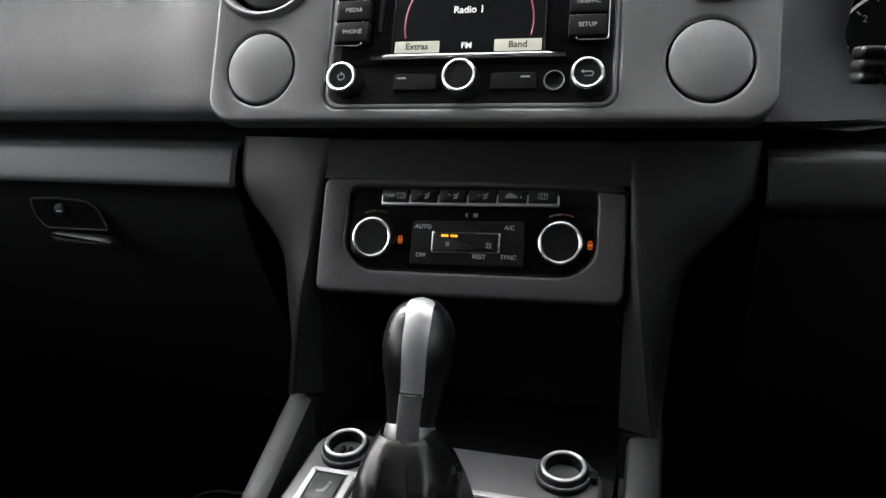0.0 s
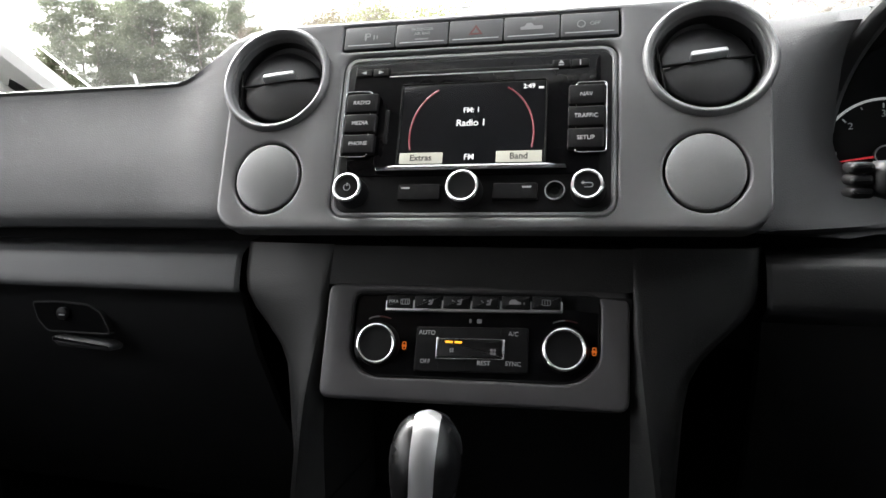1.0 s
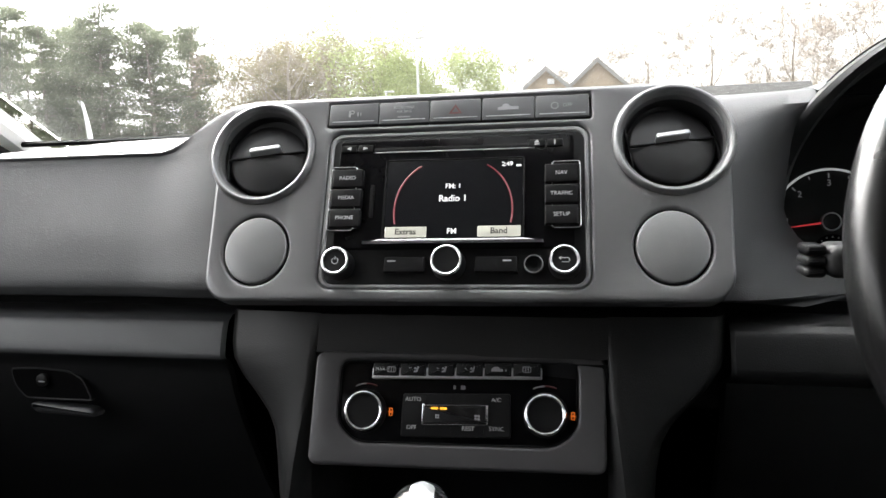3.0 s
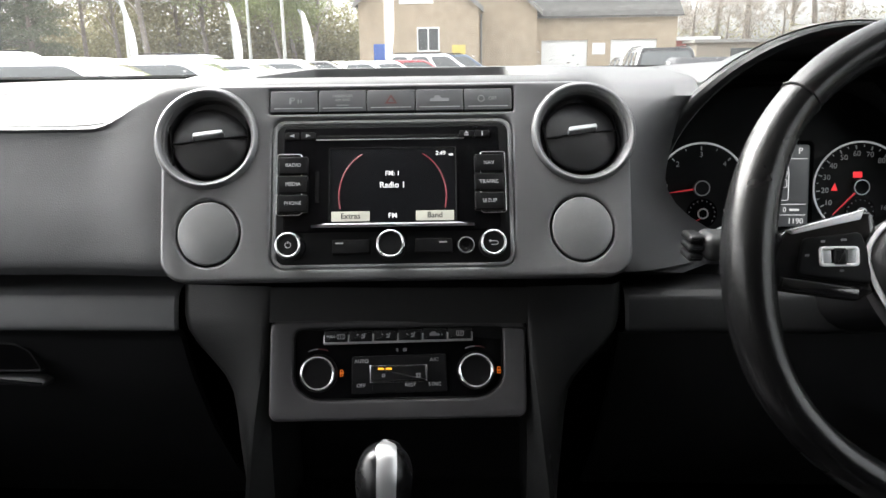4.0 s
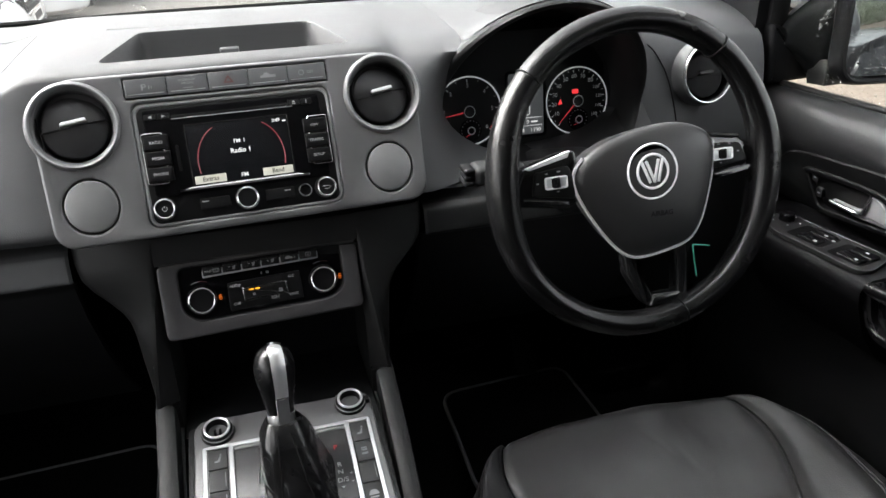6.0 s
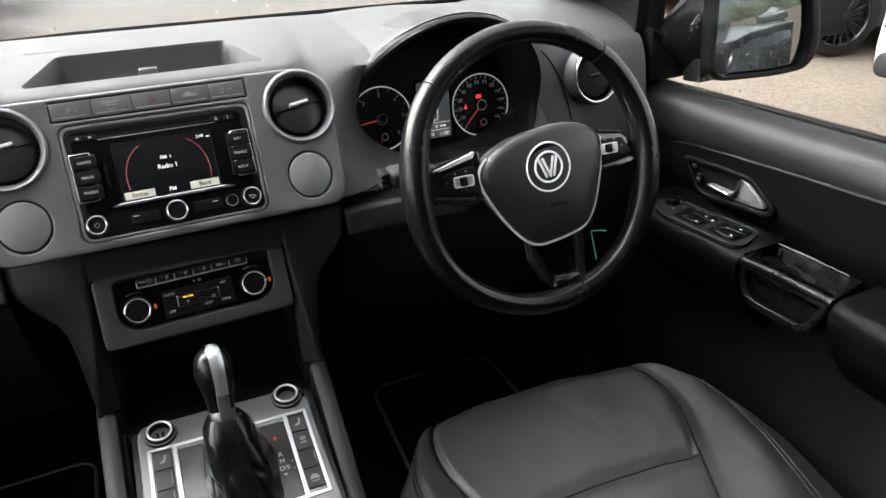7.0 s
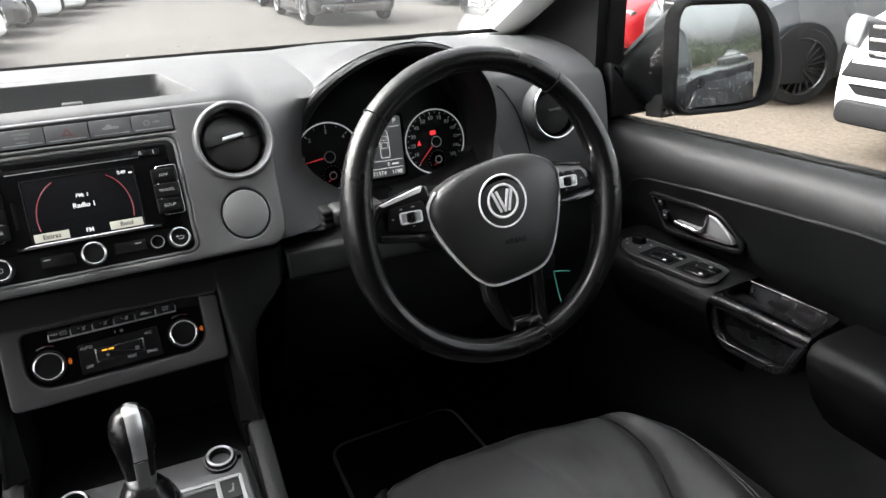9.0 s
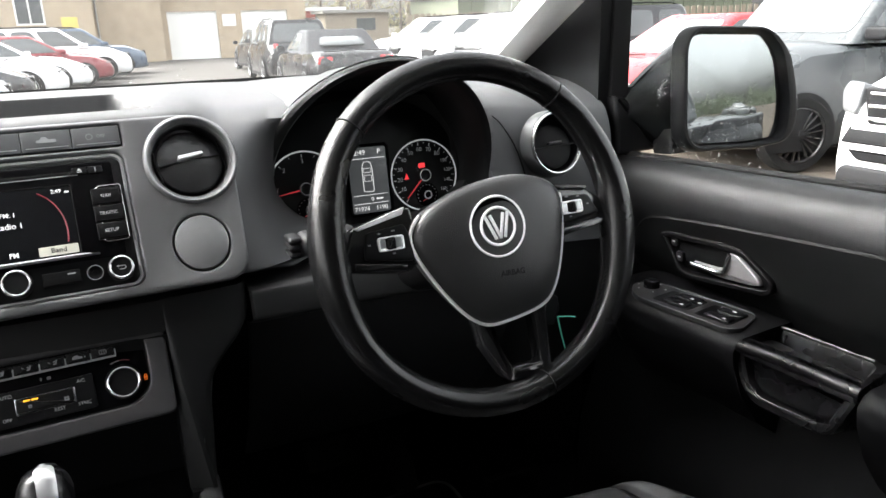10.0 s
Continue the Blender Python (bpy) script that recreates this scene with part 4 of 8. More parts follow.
    j = part("audio_jack", lathe([(0.0076, -0.003), (0.0076, 0.0006), (0.0062, 0.001), (0.005, -0.001), (0.0028, -0.0015), (0.0026, -0.008), (0.0, -0.008)], 28, cap=False), M_BLACK, r, "", up(0.0635, -0.0035))
    part("jack_ring", torus(0.0068, 0.0005, 28, 6, 0, 0, 0.0008), M_SILVER, j)
    return r


build_radio()


# ---- climate panel and centre stack ----
CLIMATE = axes((0, 0.0205, 1.123), (1, 0.032, 0), (-0.012, 0.38, 1))


def build_climate():
    c = thing("climate_control", CLIMATE, "dark titanium climate panel with two chrome-ringed dials", "climate control")
    plate = rounded([(-0.1152, -0.0865), (0.1152, -0.0835), (0.1148, 0.0035), (-0.1148, 0.0025)], 0.009, 5)
    plate = [(x, y if y > -0.05 else y) for x, y in plate]
    hole = rounded([(-0.0935, -0.0045), (-0.0935, -0.054), (-0.078, -0.0682), (0.078, -0.0662), (0.0945, -0.052), (0.0945, -0.0032)], 0.010, 5)
    part("plate", holed(plate, [hole], -0.012, 0.002, 0.003), M_FASCIA_DK, c, "dark titanium plate")
    part("gloss_panel", slab(inset(hole, -0.001), -0.012, -0.002, 0.0005), M_PIANO, c, "glossy black front")
    part("edge_line", hoop(inset(hole, 0.0002), inset(hole, 0.0013), -0.004, 0.0006, 0.0003), M_DARK, c)
    # row of keys on a silver bracket
    br = rounded([(-0.0662, -0.0188), (0.0675, -0.0160), (0.0675, -0.0078), (-0.0662, -0.0102)], 0.001, 2)
    part("key_tray", slab(br, -0.003, 0.003, 0.001), M_SILVER, c, "bright bracket below the keys")
    for i in range(6):
        x = -0.0548 + 0.0222 * i
        yy = -0.0115 + 0.00045 * i
        k = part("air_key", slab(rrect(x, yy, 0.0208, 0.0098, 0.0008, 2), -0.003, 0.0046, 0.0012), M_BLACK, c)
        bm = bmesh.new()
        if i == 0:
            words("key_word", "MAX", 0.0036, M_PRINT, k, up(x - 0.0045, yy, 0.0048))
            hoop(rrect(0.0045, 0, 0.0075, 0.0046, 0.0014, 2), rrect(0.0045, 0, 0.0062, 0.0033, 0.001, 2), 0, 0.0003, 0.0001, bm)
            for j in range(3):
                slab(rrect(0.0025 + 0.002 * j, 0, 0.0007, 0.0035, 0.0002, 1), 0, 0.0003, 0, bm)
        elif i in (1, 2, 3):
            slab(rounded([(0.0005, -0.0024), (0.0035, -0.002), (0.0045, 0.0024), (0.0035, 0.0026), (0.002, -0.0008), (0.0005, -0.0012)], 0.0003, 2), 0, 0.0003, 0, bm)
            slab(circle(0.0016, 0.0008, 0.0009, 10), 0, 0.0003, 0, bm)
            slab([(-0.0035, 0.0004), (-0.001, 0.0004 - 0.001 * (i - 2)), (-0.0035, 0.0016)], 0, 0.0003, 0, bm)
        elif i == 4:
            slab(rounded([(-0.005, -0.0015), (0.004, -0.0015), (0.004, 0.0004), (0.0016, 0.0006), (0.0, 0.0022), (-0.003, 0.002), (-0.005, 0.0002)], 0.0005, 2), 0, 0.0003, 0, bm)
            slab(rrect(0.0062, -0.0006, 0.0012, 0.0016, 0.0003, 1), 0, 0.0003, 0, bm)
        else:
            hoop(rrect(0, 0, 0.0066, 0.0046, 0.001, 2), rrect(0, 0, 0.0054, 0.0034, 0.0007, 2), 0, 0.0003, 0.0001, bm)
            for j in range(2):
                slab(rrect(-0.001 + 0.002 * j, 0, 0.0006, 0.0032, 0.0002, 1), 0, 0.0003, 0, bm)
        part("key_mark", bm, M_PRINT_DIM, k, "", up(x, yy, 0.0046))
    # dials
    for x in (-0.0708, 0.0702):
        y = -0.0440 + 0.012 * (x + 0.07)
        k = part("dial", lathe([(0.0172, -0.004), (0.0170, 0.001), (0.0150, 0.0040), (0.0136, 0.0050), (0.0128, 0.0042), (0.0, 0.0040)], 44, cap=False), M_BLACK, c, "black temperature dial", up(x, y))
        part("dial_ring", torus(0.0142, 0.0015, 48, 8, 0, 0, 0.0046), M_CHROME, k, "chrome ring")
        pts = [(0.0215 * math.cos(radians(a)), 0.0215 * math.sin(radians(a)), -0.0016) for a in range(68, 121, 6)]
        part("cold_arc", tube(pts[4:], 0.0006, 4), M_PRINT_DIM, k)
        part("warm_arc", tube(pts[:5], 0.0006, 4), M_DIM_RED, k)
        bm = bmesh.new()
        for dy in (0.0016, -0.0016):
            o = rrect(0.0205, dy, 0.0028, 0.0028, 0.0004, 2)
            hoop(o, inset(o, 0.0006), -0.0018, -0.0012, 0.0001, bm)
        slab(rrect(0.0205, 0, 0.0042, 0.0007, 0.0002, 1), -0.0018, -0.0012, 0, bm)
        part("set_figures", bm, M_ORANGE, k)
    # key pad round the display
    pad = part("key_pad", slab(rounded([(-0.0412, -0.0625), (0.0445, -0.0605), (0.0435, -0.0275), (-0.0405, -0.0295)], 0.002, 3), -0.003, 0.0006, 0.0006), M_BLACK, c)
    for x, y, t in ((-0.0322, -0.0338, "AUTO"), (0.0329, -0.0325, "A/C"), (-0.0325, -0.0552, "OFF"), (0.0118, -0.0546, "REST"), (0.0335, -0.0541, "SYNC")):
        words("key_word", t, 0.0046, M_PRINT, pad, up(x, y, 0.0010))
    for x in (-0.0225, -0.002, 0.0235):
        for y in (-0.0332, -0.0572):
            part("key_seam", slab(rrect(x, y, 0.0004, 0.0062, 0.0001, 1), 0.0006, 0.0009), M_DARK, pad)
    o = rounded([(-0.0246, -0.0528), (0.0272, -0.0514), (0.0268, -0.0366), (-0.0242, -0.0376)], 0.001, 2)
    part("fan_frame", hoop(o, inset(o, 0.0009), 0.0, 0.0018, 0.0003), M_CHROME, c, "bright fan key surround")
    part("fan_key", slab(inset(o, 0.0011), -0.001, 0.0028, 0.0008), M_BLACK, c)
    for x in (-0.0236, 0.0262):
        part("fan_cap", slab(rrect(x, -0.0448 + 0.028 * 0.02, 0.0018, 0.0148, 0.0005, 2), 0.0, 0.0026, 0.0005), M_CHROME, c)
    for x in (-0.0145, -0.0075):
        part("fan_lamp", slab(rrect(x, -0.0402, 0.0055, 0.0017, 0.0003, 1), 0.0025, 0.0031), M_AMBER, c)
    for cx_, s in ((-0.0122, 0.7), (0.0188, 1.0)):
        bm = bmesh.new()
        for q in range(4):
            a = radians(45 + 90 * q)
            slab(circle(cx_ + 0.0016 * s * math.cos(a), -0.0462 + 0.0016 * s * math.sin(a), 0.0011 * s, 8), 0.0025, 0.0031, 0, bm)
        part("fan_mark", bm, M_PRINT_DIM, c)
    bm = slab(rrect(-0.0003, -0.0236, 0.0016, 0.003, 0.0004, 1), -0.002, -0.0014)
    slab(rrect(0.0065, -0.0236, 0.0035, 0.003, 0.0004, 1), -0.002, -0.0014, 0, bm)
    part("sensor", bm, M_PRINT_DIM, c)
    return c


build_climate()


def build_stack():
    s = thing("centre_stack", Matrix(), "dark grey plastic centre stack with an open cubby", "console")
    rows = [(1.1545, 0.2045, 0.031), (1.150, 0.2045, 0.0295), (1.128, 0.2035, 0.0205), (1.115, 0.200, 0.016), (1.102, 0.1905, 0.0113), (1.088, 0.176, 0.0063),
            (1.074, 0.163, 0.0013), (1.06, 0.1555, -0.0035), (1.04, 0.1515, -0.0095), (1.01, 0.1495, -0.013), (0.98, 0.1475, -0.0145), (0.953, 0.146, -0.0155)]
    for sx, name in ((-1, "pillar"), (1, "pillar")):
        loops = []
        for z, w, y in rows:
            inner = 0.1165
            e = 1.0 if z < 1.124 else 0.0
            c = inner + 0.004 + max(0.0, (1.10 - z)) * 0.125  # the crest leans outwards towards the floor
            o = [(inner, 0.13), (inner, y + 0.010 * e), (c - 0.003, y + 0.003 * e), (c, y), (c + 0.004, y + 0.0004), (w - 0.012, y + 0.006), (w - 0.004, y + 0.013), (w, y + 0.026), (w, 0.13)]
            loops.append([(sx * px, py, z) for px, py in o])
        bm = bmesh.new()
        rings(bm, loops, cap_first=True, cap_last=True)
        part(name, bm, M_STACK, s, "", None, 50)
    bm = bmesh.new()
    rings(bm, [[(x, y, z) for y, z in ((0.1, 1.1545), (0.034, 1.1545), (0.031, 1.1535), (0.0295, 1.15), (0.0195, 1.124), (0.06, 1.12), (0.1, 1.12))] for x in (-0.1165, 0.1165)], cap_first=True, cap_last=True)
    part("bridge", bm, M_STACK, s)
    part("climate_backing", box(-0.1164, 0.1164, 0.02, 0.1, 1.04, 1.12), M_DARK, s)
    # cubby back and floor go near-black: the recess's shade is in the colour
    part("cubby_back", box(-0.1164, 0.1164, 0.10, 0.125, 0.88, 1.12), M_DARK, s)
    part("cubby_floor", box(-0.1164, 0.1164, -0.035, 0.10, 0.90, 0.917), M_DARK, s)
    for sx in (-1, 1):
        part("side_panel", box(sx * 0.118, sx * 0.142, -0.01, 0.20, 0.50, 0.95), M_STACK, s)
    return s


build_stack()


# ---- console, gear lever ----
DECK = axes((0, -0.105, 0.919), (1, 0, 0), (0, 1, 0.2))


def build_console():
    c = thing("centre_console", DECK, "dark centre console with satin grey gear plate", "console")
    plate = rounded([(-0.107, -0.20), (0.112, -0.20), (0.109, 0.02), (0.109, 0.066), (0.102, 0.0775), (-0.096, 0.0775), (-0.104, 0.066), (-0.104, 0.02)], 0.006, 3)
    gear_hole = rrect(0.005, -0.052, 0.134, 0.155, 0.006, 3)
    part("plate", holed(plate, [gear_hole], -0.03, 0.0, 0.003), M_CONSOLE, c, "satin grey console plate")
    part("gear_panel", slab(rrect(0.005, -0.052, 0.136, 0.157, 0.006, 3), -0.02, -0.001, 0.0004), M_GEARPLATE, c, "black gear selector panel")
    hoop_o = rrect(0.0035, -0.030, 0.1965, 0.132, 0.0035, 4)
    part("bright_frame", hoop(hoop_o, inset(hoop_o, 0.0046), -0.004, 0.0016, 0.0008), M_SILVER, c, "bright frame round the keys")
    for x in (0.0732, -0.0625):
        part("divider", slab(rrect(x, -0.03, 0.0052, 0.124, 0.001, 2), -0.004, 0.0017, 0.0007), M_SILVER, c)
    part("top_bar", slab(rrect(0.0052, 0.0327, 0.134, 0.004, 0.001, 2), -0.004, 0.0017, 0.0007), M_SILVER, c)
    for side, x, n in ((1, 0.0868, 4), (-1, -0.0777, 4)):
        for i in range(n):
            y = 0.0165 - 0.0292 * i
            k = part("console_key", slab(rrect(x, y, 0.0212, 0.0284, 0.001, 2), -0.004, 0.0014, 0.0010), M_KEY, c)
            bm = bmesh.new()
            if i == 0:
                slab(rounded([(-0.004, -0.005), (0.002, -0.0045), (0.0035, 0.003), (0.0018, 0.0034), (0.0, -0.002), (-0.004, -0.003)], 0.0006, 2), 0, 0.0003, 0, bm)
                slab(circle(0.0028, 0.0052, 0.0013, 10), 0, 0.0003, 0, bm)
            elif i == 1 and side > 0:
                for j in range(2):
                    slab(rrect(0.0, 0.004 - 0.003 * j, 0.007, 0.0018, 0.0006, 2), 0, 0.0003, 0, bm)
                slab(rrect(0.0, -0.004, 0.0075, 0.0024, 0.0004, 1), 0, 0.0003, 0, bm)
            elif i == 3 and side > 0:
                slab(rounded([(-0.006, -0.002), (0.006, -0.002), (0.005, 0.001), (0.002, 0.0045), (-0.003, 0.0045), (-0.005, 0.001)], 0.001, 2), 0, 0.0003, 0, bm)
                slab(rrect(0.0, -0.005, 0.010, 0.0016, 0.0004, 1), 0, 0.0003, 0, bm)
            else:
                slab(rrect(0.0075, 0, 0.0007, 0.018, 0.0002, 1), 0, 0.0003, 0, bm)
            part("key_mark", bm, M_PRINT_DIM, k, "", up(x, y, 0.0014))
    words("gear_letter", "P", 0.0085, M_NEEDLE, c, up(0.0545, 0.0005, 0.0002), bold=0.0001)
    for y, t in ((-0.0245, "R"), (-0.0345, "N"), (-0.0455, "D/S")):
        words("gear_letter", t, 0.0085, M_PRINT, c, up(0.0555 if len(t) < 3 else 0.0565, y, 0.0002), bold=0.0001)
    words("gear_letter", "+", 0.007, M_PRINT, c, up(0.0672, -0.0385, 0.0002))
    words("gear_letter", "-", 0.009, M_PRINT, c, up(0.0672, -0.0485, 0.0002))
    part("down_mark", slab([(0.053, -0.0535), (0.0555, -0.0562), (0.058, -0.0535)][::-1], 0.0, 0.0003), M_PRINT, c)
    # two round sockets with bright rims
    for x, sy in ((-0.0767, 0.0560), (0.0830, 0.0625)):
        k = part("socket", lathe([(0.0195, -0.002), (0.0195, 0.003), (0.0175, 0.005), (0.0165, 0.0075), (0.0155, 0.0086), (0.0125, 0.0086), (0.0118, 0.007), (0.0112, -0.014), (0.0, -0.014)], 40, cap=False), M_BLACK, c, "power socket", up(x, sy, 0))
        part("socket_rim", torus(0.0142, 0.0016, 44, 8, 0, 0, 0.0086), M_SILVER, k, "bright rim")
        part("socket_step", torus(0.0183, 0.0009, 44, 6, 0, 0, 0.0045), M_FASCIA, k)
        if x > 0:
            part("socket_hinge", slab(rrect(0.0205, -0.001, 0.006, 0.008, 0.001, 2), 0.0, 0.006, 0.001), M_BLACK, k)
        else:
            for dx in (-0.003, 0.003):
                part("socket_pin", slab(rrect(dx, -0.001, 0.003, 0.007, 0.001, 2), -0.013, 0.004, 0.0008), M_BLACK, k)
    # body of the console below the deck, and the sloping rails
    part("body", slab(rounded([(-0.112, -0.55), (0.116, -0.55), (0.116, 0.078), (-0.112, 0.078)], 0.006, 2), -0.36, -0.012), M_STACK, c)
    inv = DECK.inverted()
    for sx in (-1, 1):
        path = [(sx * 0.1355, 0.012, 0.9575), (sx * 0.1355, -0.012, 0.949), (sx * 0.1355, -0.06, 0.9225), (sx * 0.1345, -0.12, 0.893), (sx * 0.131, -0.2, 0.868), (sx * 0.130, -0.34, 0.846), (sx * 0.130, -0.55, 0.84)]
        pts = smooth_path(path, 5)
        loops = []
        for p in pts:
            o = [(-0.0125, -0.09), (-0.0125, -0.007), (-0.0105, -0.002), (-0.006, 0.0), (0.005, 0.0), (0.0105, -0.004), (0.0125, -0.012), (0.013, -0.09)]
            loops.append([inv @ Vector((p.x + sx * a, p.y, p.z + h)) for a, h in o])
        bm = bmesh.new()
        rings(bm, loops, cap_first=True, cap_last=True)
        part("rail", bm, M_LOWER, c, "sloping grained side rail")
        bm = bmesh.new()
        loops = [[inv @ Vector((sx * (0.119 + a), y, z)) for a, z in ((0, 0.5), (0, top - 0.03), (0.024, top - 0.03), (0.03, 0.5))] for y, top in ((0.01, 0.955), (-0.12, 0.893), (-0.34, 0.846), (-0.55, 0.84))]
        rings(bm, loops, cap_first=True, cap_last=True)
        part("side", bm, M_STACK, c)
    return c


build_console()


def build_lever():
    g = thing("gear_lever", axes((0, -0.124, 0.988), (1, 0, 0), (0, 0.93, -0.37)), "automatic gear lever with silver-topped knob and leather boot", "gear lever")
    # local z leans forward with the lever
    rows = [(0.0, 0.0142, 0.0135), (0.012, 0.0148, 0.0142), (0.028, 0.0172, 0.0166), (0.042, 0.0202, 0.0202), (0.055, 0.0220, 0.0222), (0.067, 0.0212, 0.0218), (0.0775, 0.0172, 0.0184), (0.0840, 0.0100, 0.0112), (0.0865, 0.0015, 0.002)]
    rows = [(p.x, max(0.001, p.y), max(0.001, p.z)) for p in smooth_path(rows, 4)]
    bm = bmesh.new()
    n = 40
    loops = [[(rx * math.copysign(abs(math.cos(a)) ** 0.85, math.cos(a)), 0.002 * (w / 0.09) + ry * math.sin(a), w) for a in (2 * math.pi * i / n for i in range(n))] for w, rx, ry in rows]
    rings(bm, loops, cap_first=True, cap_last=True)
    part("knob", bm, M_BOOT, g, "black leather knob")
    # silver band over the driver's side and the top
    band = bmesh.new()
    secs = []
    for w, rx, ry in [r for r in rows if r[0] >= 0.028]:
        half = 0.0068 + 0.0007 * min(1.0, max(0.0, (w - 0.035) / 0.03))
        hw = min(half, rx * 0.68)
        y = lambda x: 0.002 * (w / 0.09) - ry * math.sqrt(max(0.0, 1 - (x / max(rx, 1e-4)) ** 2)) - 0.0010
        off = 0.0042 * min(1.0, rx / 0.02)
        secs.append([(x, y(x), w + 0.0008 * min(1.0, max(0.0, (w - 0.07) / 0.012))) for x in (off + hw * k / 4 for k in range(-4, 5))])
    for w, rx, ry in [r for r in rows[::-1] if r[0] >= 0.067][1:]:
        hw = min(0.0075, rx * 0.68)
        secs.append([(x, 0.002 + ry * math.sqrt(max(0.0, 1 - (x / max(rx, 1e-4)) ** 2)) + 0.0008, w + 0.001) for x in (0.0042 * min(1.0, rx / 0.02) + hw * k / 4 for k in range(-4, 5))])
    rings(band, secs, closed=False)
    part("silver_band", band, M_SILVER, g, "brushed silver band")
    part("collar", lathe([(0.0128, -0.012), (0.0160, -0.004), (0.0165, 0.003), (0.0150, 0.010), (0.0135, 0.012)], 32), M_FASCIA, g, "satin grey collar")
    plate = slab(rrect(0, 0, 0.0135, 0.032, 0.001, 2), -0.001, 0.0012, 0.0006)
    part("collar_plate", plate, M_FASCIA, g, "", axes((0.0030, -0.0150, 0.013), (1, 0.18, 0), (0, -0.02, 1)))
    part("trim_line", slab(rrect(0, 0, 0.0138, 0.0011, 0.0003, 1), 0.0, 0.0016), M_CHROME, g, "", axes((0.0036, -0.0156, 0.0295), (1, 0.18, 0), (0, -0.02, 1)))
    # boot, in folds, from the collar down to the deck
    inv = g.matrix_basis.inverted()
    n, rows_n, loops = 144, 56, []
    rise = lambda t: min(1.0, max(0.0, t))
    for k in range(rows_n + 1):
        t = k / rows_n
        z = 0.998 - 0.096 * t
        cy = -0.128 - 0.020 * t
        bag = rise(t / 0.2) ** 0.7
        hx, hy = 0.0150 + 0.0085 * bag + 0.0205 * t, 0.0145 + 0.008 * bag + 0.033 * t
        # the leather folds in under itself just above the deck
        tuck = 1 - 0.10 * max(0.0, (t - 0.9) / 0.1) ** 2
        e = 0.80 - 0.42 * t
        calm = math.sin(math.pi * rise(0.04 + t * 0.93)) ** 0.7
        row = []
        for i in range(n):
            a = 2 * math.pi * i / n
            c, s = math.cos(a), math.sin(a)
            px, py = math.copysign(abs(c) ** e, c), math.copysign(abs(s) ** e, s)
            p = Vector((1.5 * px, 1.5 * py, 2.6 * t))
            q = Vector((0.85 * px + 0.9 * t, 0.85 * py, 3.0 * t - 1.0 * px))
            crease = 1 - min(1.0, abs(noise.noise(q)) * 2.6)
            fine_crease = 1 - min(1.0, abs(noise.noise(q * 2.1 + Vector((4, 1, 7)))) * 3.0)
            fold = tuck * (1 + calm * (0.12 * noise.noise(p) - 0.050 * crease ** 1.5 - 0.012 * fine_crease ** 1.5))
            row.append(inv @ Vector((0.008 * t + hx * fold * px, cy + hy * fold * py, z + 0.2 * (hy * py) * t)))
        loops.append(row)
    bm = bmesh.new()
    rings(bm, loops, cap_last=True)
    part("boot", bm, M_BOOT, g, "creased black leather boot", None, 80)
    # stitched seams of the boot
    for i in (103, 113):
        out = lambda k: (loops[k][i] - loops[k][(i + n // 2) % n]).normalized() * 0.0002
        pts = [loops[k][i] + out(k) for k in range(4, rows_n - 1)]
        part("boot_seam", tube(pts, 0.0007, 5), M_RUBBER, g)
    return g


build_lever()


